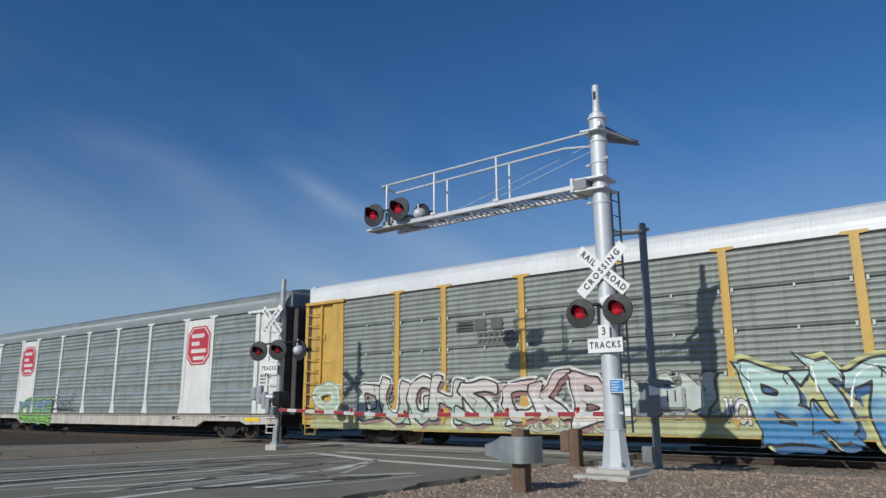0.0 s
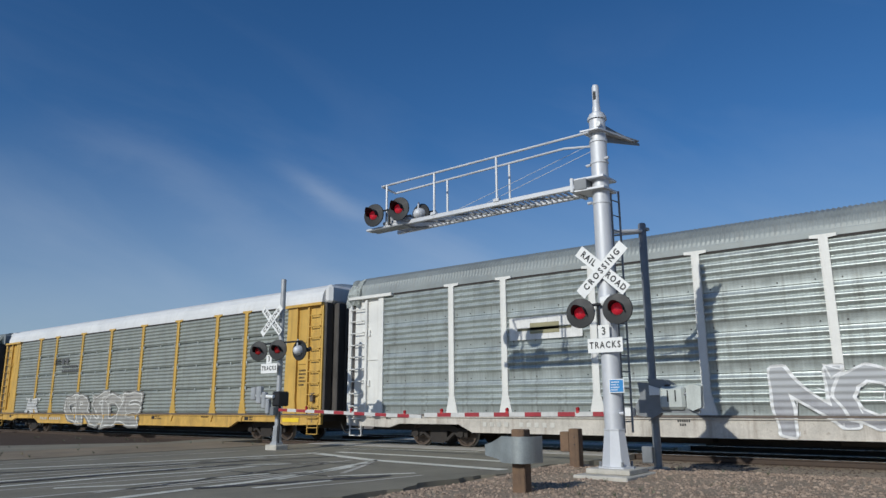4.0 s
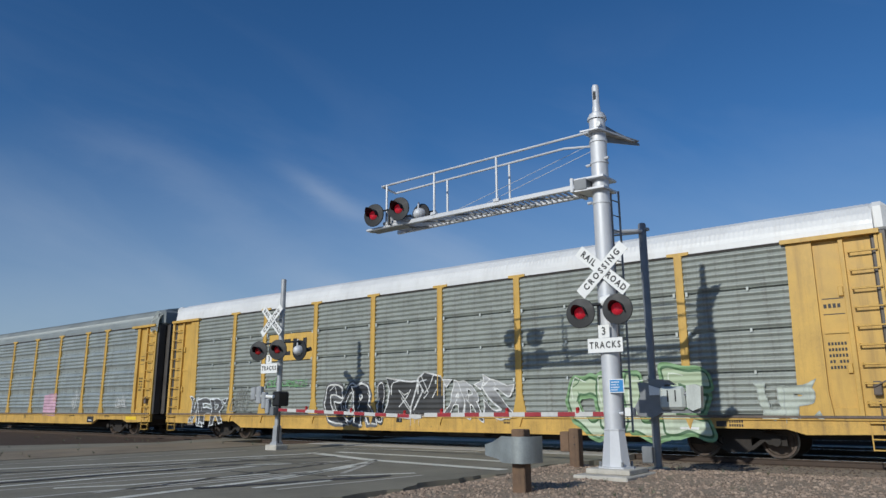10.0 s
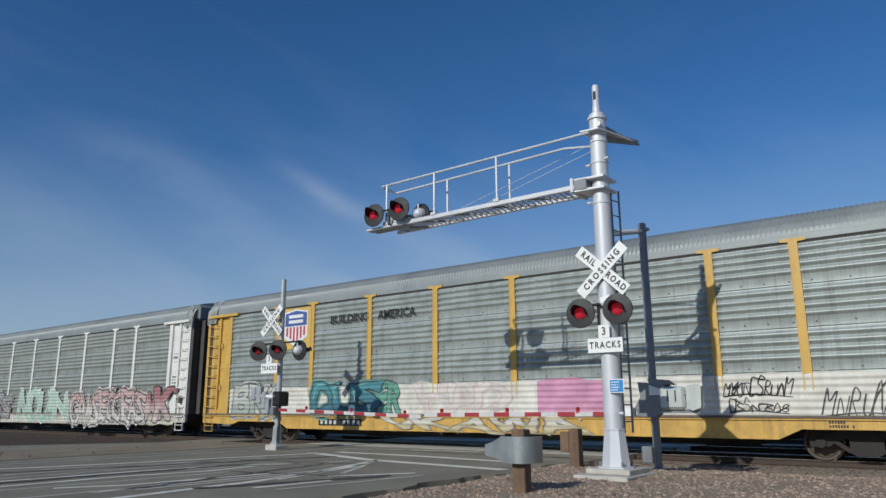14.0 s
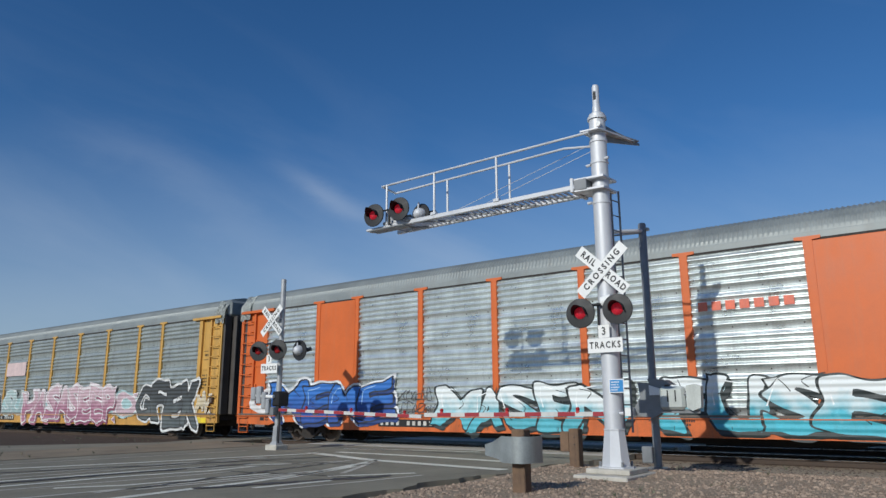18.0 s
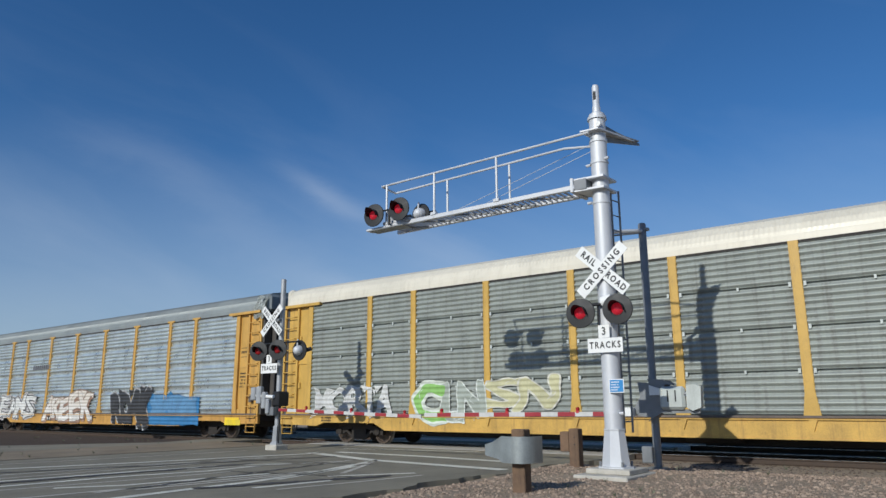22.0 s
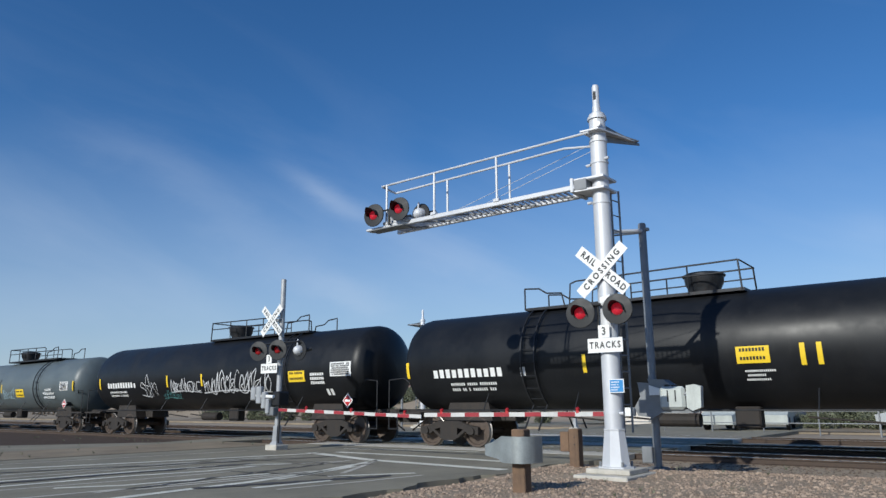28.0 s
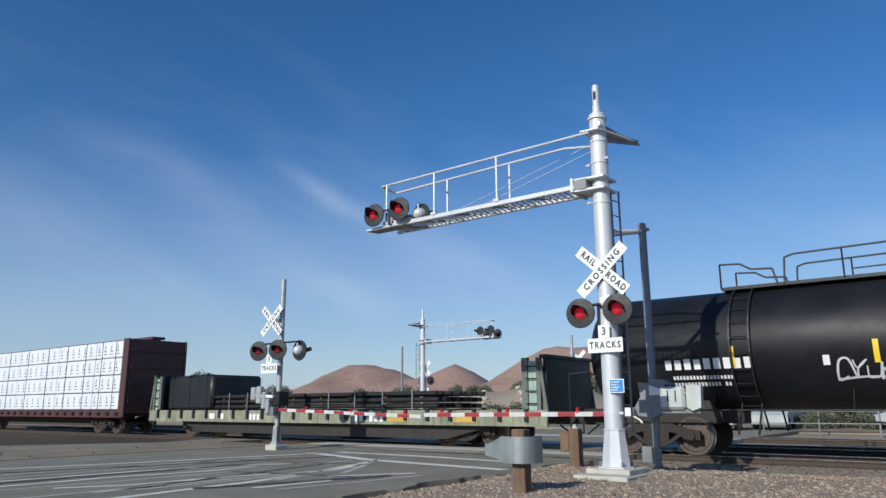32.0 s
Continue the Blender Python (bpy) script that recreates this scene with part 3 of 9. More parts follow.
def stones(name, spots, label, material):
    """Loose stones, each a squashed eight-sided lump, in one piece of stuff."""
    verts, faces = [], []
    base = [(-1, 0, 0), (-0.4, -0.9, 0.1), (0.7, -0.7, 0), (1, 0.2, 0.1), (0.3, 1, 0), (-0.6, 0.7, 0), (-0.3, -0.3, 0.8), (0.4, 0.3, 0.7)]
    fs = [(0, 1, 6), (1, 2, 6), (2, 3, 7), (3, 4, 7), (4, 5, 7), (5, 0, 6), (2, 7, 6), (7, 5, 6)]
    rng = random.Random(5)
    for x, y, z, s in spots:
        o, a = len(verts), rng.random() * 6.28
        ca, sa, fl = math.cos(a), math.sin(a), rng.uniform(0.5, 1.0)
        for vx, vy, vz in base:
            vx, vy = vx * rng.uniform(0.7, 1.2), vy * rng.uniform(0.7, 1.2)
            verts.append((x + s * (vx * ca - vy * sa), y + s * (vx * sa + vy * ca), z - 0.2 * s + s * vz * fl * 1.2))
        faces += [tuple(i + o for i in f) for f in fs]
    me = bpy.data.meshes.new(name)
    me.from_pydata(verts, [], faces)
    me.materials.append(material)
    return tagged(new(name, me), label, "gravel", kind="stuff")


rng = random.Random(11)
spots = []
for _ in range(26000):
    d = rng.uniform(6.5, 16.0)
    x = rng.uniform(-8.0, 0.6)
    z = shoulder_height(x, d)
    if x < -7.3 and rng.random() < 0.75:
        continue
    spots.append((x, d, z, 0.012 + 0.035 * rng.random() ** 3))
stones("loose_gravel", spots, "loose tan and grey gravel stones on the shoulder", M["stone"])
spots = [(rng.uniform(-34, 2), y, -0.17, rng.uniform(0.02, 0.055)) for y in [rng.uniform(15.9, 18.6) for _ in range(9000)]]
spots = [s for s in spots if not (-19.6 < s[0] < -7.4 or -27.5 < s[0] < -23)]
stones("track_ballast", spots, "brown crushed ballast stones beside the rails", M["ballast_stone"])


def track(y, tie_x0, tie_x1, ties=True):
    t = thing("railway_track", "steel rails on timber ties in brown ballast", "track", pose(0, y, 0), "three tracks", "structure")
    for s in (-1, 1):
        c = s * 0.755
        prof = [(-0.07, -0.17), (0.07, -0.17), (0.07, -0.155), (0.012, -0.13), (0.012, -0.045), (0.036, -0.035), (0.036, -0.004), (-0.036, -0.004),
                (-0.036, -0.035), (-0.012, -0.045), (-0.012, -0.13), (-0.07, -0.155)]
        bm = bmesh.new()
        a = [bm.verts.new((-420, c + p, z)) for p, z in prof]
        b = [bm.verts.new((160, c + p, z)) for p, z in prof]
        for i in range(len(prof)):
            j = (i + 1) % len(prof)
            bm.faces.new((a[i], a[j], b[j], b[i]))
        bmesh.ops.recalc_face_normals(bm, faces=bm.faces[:])
        r = part("rail", bm, M["rail"], t)
        part("rail_head", box(-420, 160, c - 0.03, c + 0.03, -0.004, 0.0), M["rail_top"], r, "polished running surface")
    if ties:
        tie = mesh_of("tie", box(-0.115, 0.115, -1.3, 1.3, -0.34, -0.165, bevel=0.012), M["tie"])
        n = 0
        x = tie_x0
        while x < tie_x1:
            if not (-19.2 < x < -7.6 or -27.3 < x < -23.4):
                part("tie", tie, None, t, m=pose(x, random.uniform(-0.04, 0.04), 0, 0, 0, random.uniform(-1, 1)))
            x += 0.53
    return t


for i, y in enumerate(TRACK_Y):
    track(y, -40 if i == 0 else -30, 8 if i < 2 else 4)

# concrete crossing panels between and beside the rails
crossing = thing("crossing_panels", "grey concrete crossing panels between the rails", "crossing", kind="structure")
for y in TRACK_Y:
    for x0 in np.arange(-19.2, -8.2, 2.3):
        for lo, hi in ((-2.0, -0.85), (-0.66, 0.66), (0.85, 2.0)):
            part("panel", box(x0 + 0.01, x0 + 2.29, y + lo, y + hi, -0.15, -0.006, bevel=0.01), M["concrete"] if lo < -1 else M["asphalt"], crossing)

# worn road markings, a few millimetres proud
marks = thing("road_markings", "worn white painted lane lines and stop line", "marking", kind="structure")


def stripe(points, width, material=None):
    bm = bmesh.new()
    rows = []
    for i, (x, y) in enumerate(points):
        a, b = points[max(i - 1, 0)], points[min(i + 1, len(points) - 1)]
        d = Vector((b[0] - a[0], b[1] - a[1])).normalized()
        n = Vector((-d.y, d.x)) * width / 2
        rows.append((bm.verts.new((x + n.x, y + n.y, -0.007)), bm.verts.new((x - n.x, y - n.y, -0.007))))
    for (a, b), (c, d) in zip(rows, rows[1:]):
        bm.faces.new((a, b, d, c))
    bmesh.ops.recalc_face_normals(bm, faces=bm.faces[:])
    for f in bm.faces:
        if f.normal.z < 0:
            f.normal_flip()
    return part("stripe", bm, material or M["roadline"], marks)


stripe([(-17.6, -20), (-16.77, 6.56), (-16.0, 9.2), (-15.36, 12.2), (-14.9, 14.0)], 0.2)
stripe([(-14.2, -20), (-13.95, 5.8), (-13.85, 7.9), (-13.55, 10.05), (-12.56, 11.25)], 0.15)
stripe([(-12.8, -20), (-13.06, 5.15), (-13.05, 7.25), (-12.7, 8.8), (-12.95, 10.7)], 0.16)
stripe([(-12.08, 5.55), (-11.56, 6.43), (-11.43, 7.67), (-11.21, 9.15)], 0.16)
stripe([(-9.7, 3), (-10.04, 5.6), (-10.2, 7.0), (-10.25, 7.9), (-10.64, 9.7), (-11.66, 12.43)], 0.2)
stripe([(-9.48, 7.43), (-9.3, 8.94)], 0.17)
stripe([(-10.23, 8.5), (-11.02, 11.25)], 0.18)
stripe([(-9.9, 9.43), (-8.98, 10.84)], 0.16)
stripe([(-15.3, 13.9), (-12.01, 12.85), (-7.95, 12.4)], 0.34)
stripe([(-14.9, 14.55), (-11.82, 14.5), (-9.0, 14.2)], 0.3)
stripe([(-15.87, 15.75), (-14.56, 16.2), (-11.5, 16.7)], 0.14)
for x0, y0, x1, y1, w in ((-18.6, 2.0, -17.6, 13.5, 0.1), (-15.4, 4.0, -14.9, 12.0, 0.12), (-14.5, 5.0, -14.6, 11.0, 0.1), (-12.5, 4.6, -12.2, 9.0, 0.1), (-11.2, 4.0, -10.9, 10.2, 0.12),
                          (-10.9, 5.6, -12.4, 12.6, 0.1), (-13.4, 8.8, -12.4, 12.2, 0.12), (-10.1, 10.0, -11.9, 12.9, 0.12), (-9.0, 7.5, -8.6, 10.6, 0.1), (-10.8, 6.2, -10.7, 9.6, 0.12), (-15.9, 7.0, -14.4, 12.8, 0.1)):
    stripe([(x0, y0), ((x0 + x1) / 2 + 0.05, (y0 + y1) / 2), (x1, y1)], w, M["faintline"])
tar_lines = thing("tar_seams", "dark tar seal lines over road cracks", "marking", kind="structure")
rng = random.Random(3)
for x0, y0, x1, y1, w in ((-15.8, 6.0, -13.6, 13.2, 0.16), (-13.7, 5.0, -13.5, 10.5, 0.22), (-11.0, 6.4, -12.1, 11.4, 0.12), (-10.2, 6.8, -9.0, 10.2, 0.3),
                          (-12.3, 9.0, -9.5, 9.6, 0.08), (-15.5, 11.0, -11.0, 11.8, 0.06), (-20, 8.0, -22, 15, 0.05)):
    bm = bmesh.new()
    last = None
    for i in range(25):
        k = i / 24
        x, y = x0 + (x1 - x0) * k + rng.uniform(-0.07, 0.07), y0 + (y1 - y0) * k
        hw = w * rng.uniform(0.25, 0.6)
        d = Vector((x1 - x0, y1 - y0)).normalized()
        pair = (bm.verts.new((x - d.y * hw, y + d.x * hw, -0.0035)), bm.verts.new((x + d.y * hw, y - d.x * hw, -0.0035)))
        if last:
            bm.faces.new((last[0], last[1], pair[1], pair[0]))
        last = pair
    bmesh.ops.recalc_face_normals(bm, faces=bm.faces[:])
    for f in bm.faces:
        if f.normal.z < 0:
            f.normal_flip()
    part("tar_seam", bm, M["tar"], tar_lines)


# ---- the train ----
SPEED, FIRST_END, PITCH = 22.043, -20.06, 28.6
SIDE = 1.6
moving, rolling = [], []


def ride(ob, x):
    """Remembers a car, centred at x along the track at the start."""
    moving.append((ob, x))
    ob.matrix_basis = pose(x, TRACK_Y[0], 0)
    return ob


MESH = {}


def shared(key, make):
    if key not in MESH:
        MESH[key] = make()
    return MESH[key]


def wheelset_mesh(r):
    """Two flanged wheels and their axle, turning as one about y."""
    bm = bar((0, -0.9, 0), (0, 0.9, 0), 0.085)
    for s in (-1, 1):
        m = Matrix.Translation((0, s * 0.75, 0)) @ Matrix.Rotation(math.pi / 2 * -s, 4, "X")
        lathe([(0.09, -0.1), (0.13, -0.09), (0.14, -0.03), (r * 0.8, -0.015), (r * 0.86, -0.03), (r + 0.026, -0.035), (r + 0.026, -0.01), (r, 0.0),
               (r * 0.985, 0.1), (r * 0.86, 0.1), (r * 0.8, 0.05), (0.15, 0.06), (0.14, 0.12), (0.09, 0.13)], 28, bm, m)
        for a in (0.4, 2.5, 4.6):
            bmesh.ops.create_cone(bm, cap_ends=True, segments=8, radius1=0.035, radius2=0.03, depth=0.03,
                                  matrix=Matrix.Translation((r * 0.5 * math.cos(a), s * 0.805, r * 0.5 * math.sin(a))) @ Matrix.Rotation(math.pi / 2, 4, "X"))
    bmesh.ops.recalc_face_normals(bm, faces=bm.faces[:])
    me = mesh_of("wheelset", bm, [M["wheel"], M["tread"]], True)
    for p in me.polygons:
        if math.hypot(p.center.x, p.center.z) > r * 0.96:
            p.material_index = 1
    return me


def truck(parent, x, r):
    """A two-axle truck with cast side frames, springs and bearing caps."""
    base = 0.89
    t = part("truck", shared(("bolster", r), lambda: mesh_of("truck", box(-0.22, 0.22, -1.05, 1.05, 0.42, 0.68, bevel=0.03), M["truck"])), None, parent, m=pose(x, 0, 0))

    def frame_mesh():
        bm = bmesh.new()
        for y0, y1 in ((-1.12, -0.98),):
            plate([(-1.12, r - 0.1), (-1.12, r + 0.12), (-0.75, r + 0.18), (-0.4, r + 0.3), (0.4, r + 0.3), (0.75, r + 0.18), (1.12, r + 0.12), (1.12, r - 0.1),
                   (0.72, r - 0.08), (0.56, r + 0.05), (0.33, r + 0.1), (0.33, r - 0.2), (0.2, r - 0.28), (-0.2, r - 0.28), (-0.33, r - 0.2), (-0.33, r + 0.1),
                   (-0.56, r + 0.05), (-0.72, r - 0.08)], y0, y1, bm)
            for xx in (-base, base):
                bar((xx, y0 - 0.06, r), (xx, y1 + 0.06, r), 0.11, bm, 12)
            plate([(-0.66, r + 0.02), (-0.34, r - 0.22), (-0.3, r - 0.14), (-0.6, r + 0.08)], y0, y1, bm)
            plate([(0.66, r + 0.02), (0.34, r - 0.22), (0.3, r - 0.14), (0.6, r + 0.08)], y0, y1, bm)
            for xx in (-0.2, -0.07, 0.07, 0.2):
                bar((xx, (y0 + y1) / 2, r - 0.22), (xx, (y0 + y1) / 2, r + 0.1), 0.055, bm, 8)
        return mesh_of("side_frame", bm, M["truck"])
    for turn in (0, 180):
        part("side_frame", shared(("sideframe", r), frame_mesh), None, t, m=pose(0, 0, 0, 0, 0, turn))
    for xx in (-base, base):
        wheels = part("wheelset", shared(("wheel", r), lambda: wheelset_mesh(r)), None, t, "steel wheels on their axle", m=pose(xx, 0, r))
        if r > 0.45:
            rolling.append((wheels, xx, r))
    return t


def coupler(parent, x, s):
    def make():
        bm = box(-0.45, 0.2, -0.12, 0.12, 0.76, 0.98, bevel=0.03)
        plate([(0.15, 0.7), (0.42, 0.72), (0.52, 0.86), (0.42, 1.0), (0.15, 1.02)], -0.17, 0.17, bm)
        bar((0.1, -0.35, 0.7), (0.42, -0.2, 0.42), 0.025, bm, 6)
        return mesh_of("coupler", bm, M["truck"])
    return part("coupler", shared("coupler", make), None, parent, m=pose(x, 0, 0, 0, 0, 0 if s > 0 else 180))


# upright edges of the nine screen bays, from the middle of a car
EDGES = (-12.15, -9.15, -7.2, -4.32, -1.45, 1.45, 4.32, 7.2, 9.15, 12.15)
Z0, Z1 = 0.98, 4.93


RECESS = 0.03


def screen_mesh(w, style, material, close=False):
    """One bay of ribbed screen sheets: four courses, each with its ribs and bolts."""
    prof = []

    def rib(z, pitch, depth):
        # rounded rib: the sheet dips between the ribs
        for k in range(9):
            u = k / 9
            prof.append((z + pitch * u, RECESS - depth * (0.5 - 0.5 * math.cos(2 * math.pi * u)) ** 0.8))
    h = (Z1 - Z0) / 4
    for i in range(4):
        z = Z0 + i * h
        if style == "plain":
            prof.append((z + 0.004, RECESS + 0.03))
            prof.append((z + 0.012, RECESS + 0.03))
            prof.append((z + 0.02, RECESS))
            n_ribs, pitch = (5, 0.168) if close else (4, 0.18)
            for j in range(n_ribs):
                rib(z + h - 0.03 - (n_ribs - j) * pitch, pitch, 0.062)
        else:
            prof.append((z + 0.002, 0.07))
            prof.append((z + 0.045, 0.07))
            prof.append((z + 0.047, -0.005))
            for j in range(6):
                rib(z + 0.06 + j * 0.153, 0.153, 0.055)
        prof.append((z + h - 0.004, RECESS))
    prof.append((Z1, 0.0))
    bm = bmesh.new()
    rows = [(bm.verts.new((-w / 2, y, z)), bm.verts.new((w / 2, y, z))) for z, y in prof]
    for (a, b), (c, d) in zip(rows, rows[1:]):
        bm.faces.new((a, b, d, c))
    back = [bm.verts.new((x, 0.09, z)) for x, z in ((-w / 2, Z0), (w / 2, Z0), (w / 2, Z1), (-w / 2, Z1))]
    bm.faces.new(back[::-1])
    n = len(bm.faces)
    for i in range(4):
        z = Z0 + i * h
        if style == "plain":
            # bolts on the flat band of each course
            for fx in (-0.4, -0.14, 0.13, 0.41):
                for zz in (0.075,) if i % 2 else (0.11,):
                    box(fx * w - 0.014, fx * w + 0.014, RECESS - 0.02, RECESS + 0.002, z + zz, z + zz + 0.026, bm)
        elif i:
            # pale clip over the seam
            box(0.03 * w, 0.03 * w + 0.05, -0.035, 0.0, z - 0.03, z + 0.06, bm)
    bm.faces.ensure_lookup_table()
    for f in bm.faces[n:]:
        f.material_index = 1
    return mesh_of("screen", bm, [material, M["truck"] if style == "plain" else M["pale"]], True)


def roof_mesh(half, material, white):
    """An arched roof of pressed sheets: a plain lower edge, cross ribs above."""
    arch = [(-SIDE, 4.99), (-SIDE + 0.005, 5.13), (-SIDE + 0.012, 5.15), (-SIDE + 0.03, 5.25), (-SIDE + 0.09, 5.4), (-SIDE + 0.27, 5.6), (-SIDE + 0.6, 5.74), (-SIDE + 1.05, 5.82), (0, 5.85)]
    arch = arch + [(-y, z) for y, z in arch[-2::-1]]
    bm = bmesh.new()
    rings = []
    step = 0.058
    n = int(2 * half / step)
    for i in range(n + 1):
        x = -half + 2 * half * i / n
        up = (0.009 if white else 0.03) if i % 2 else 0.0
        rings.append([bm.verts.new((x, y * (1 + up * 0.5 * min(1, max(0, z - 5.16) * 4)), z + up * min(1, max(0, z - 5.16) * 4))) for y, z in arch])
    for a, b in zip(rings, rings[1:]):
        for i in range(len(arch) - 1):
            bm.faces.new((a[i], a[i + 1], b[i + 1], b[i]))
    bm.faces.new(rings[0])
    bm.faces.new(rings[-1][::-1])
    bmesh.ops.recalc_face_normals(bm, faces=bm.faces[:])
    return mesh_of("roof", bm, material)


def post_mesh(style, material, cream=False):
    if not cream:
        pts = [(-0.1, Z1 + 0.02), (-0.28, Z1 + 0.04), (-0.28, Z1 + 0.11), (0.28, Z1 + 0.11), (0.28, Z1 + 0.04), (0.1, Z1 + 0.02), (0.105, 1.55), (0.24, 0.94), (-0.24, 0.94), (-0.105, 1.55)]
    else:
        pts = [(-0.11, Z1 + 0.05), (0.11, Z1 + 0.05), (0.11, 1.5), (0.19, 0.94), (-0.19, 0.94), (-0.11, 1.5)]
    bm = plate(pts, -0.04, 0.06)
    for x0 in (-0.1, 0.075):
        # turned edges of the pressed post
        box(x0, x0 + 0.025, -0.052, -0.039, 1.56, Z1, bm)
    n = len(bm.faces)
    if style != "plain":
        for i in range(1, 4):
            z = Z0 + i * (Z1 - Z0) / 4
            for x in (-0.16, 0.16):
                box(x - 0.03, x + 0.03, -0.05, 0.0, z - 0.04, z + 0.07, bm)
    bm.faces.ensure_lookup_table()
    for f in bm.faces[n:]:
        f.material_index = 1
    return mesh_of("post", bm, [material, M["pale"]])


def sill_mesh(half, material, ribbed, slim=False):
    """Side sill of the flat deck: deep between the trucks, raised over them, with flanges."""
    if slim:
        pts = [(-half, 0.94), (-half, 0.5), (-9.0, 0.5), (-8.2, 0.68), (8.2, 0.68), (9.0, 0.5), (half, 0.5), (half, 0.94)]
        bm = plate(pts, -0.03, 0.08)
        box(-half, half, -0.075, -0.03, 0.9, 0.925, bm)
        for e in np.arange(-7.6, 7.7, 1.9):
            plate([(e - 0.1, 0.88), (e + 0.1, 0.88), (e + 0.03, 0.54), (e - 0.03, 0.54)], -0.072, -0.03, bm)
        return mesh_of("side_sill", bm, material)
    pts = [(-half, 0.94), (-half, 0.62), (-11.7, 0.58), (-11.3, 0.7), (-8.9, 0.7), (-8.4, 0.47), (8.4, 0.47), (8.9, 0.7), (11.3, 0.7), (11.7, 0.58), (half, 0.62), (half, 0.94)]
    bm = plate(pts, -0.03, 0.08)
    box(-half, half, -0.075, -0.03, 0.9, 0.925, bm)
    box(-8.4, 8.4, -0.06, -0.03, 0.47, 0.49, bm)
    if ribbed:
        for e in EDGES[1:-1]:
            plate([(e - 0.09, 0.9), (e + 0.09, 0.9), (e, 0.66)], -0.072, -0.03, bm)
    return mesh_of("side_sill", bm, material)


def corner_mesh(seed):
    """A bent sheet of screen closing the gap under the roof's end."""
    bm = bmesh.new()
    rng = random.Random(seed + 40)
    grid = []
    for i in range(7):
        row = []
        for j in range(8):
            u, v = i / 6, j / 7
            x = 13.12 + 0.62 * u + rng.uniform(-0.02, 0.02)
            z = 4.72 + 0.95 * v * (1 - 0.12 * u) + rng.uniform(-0.03, 0.03) - (0.12 * rng.random() if j == 0 else 0)
            y = -1.66 + max(0, v - 0.35) ** 1.7 * 0.62 + rng.uniform(-0.02, 0.02)
            row.append(bm.verts.new((x, y, z)))
        grid.append(row)
    for a, b in zip(grid, grid[1:]):
        for j in range(7):
            bm.faces.new((a[j], b[j], b[j + 1], a[j + 1]))
    bmesh.ops.solidify(bm, geom=bm.faces[:], thickness=0.012)
    bmesh.ops.recalc_face_normals(bm, faces=bm.faces[:])
    return mesh_of("corner_sheet", bm, M["pale"])


# cars whose side sill is shallow between the trucks
SLIM = (6, 20)


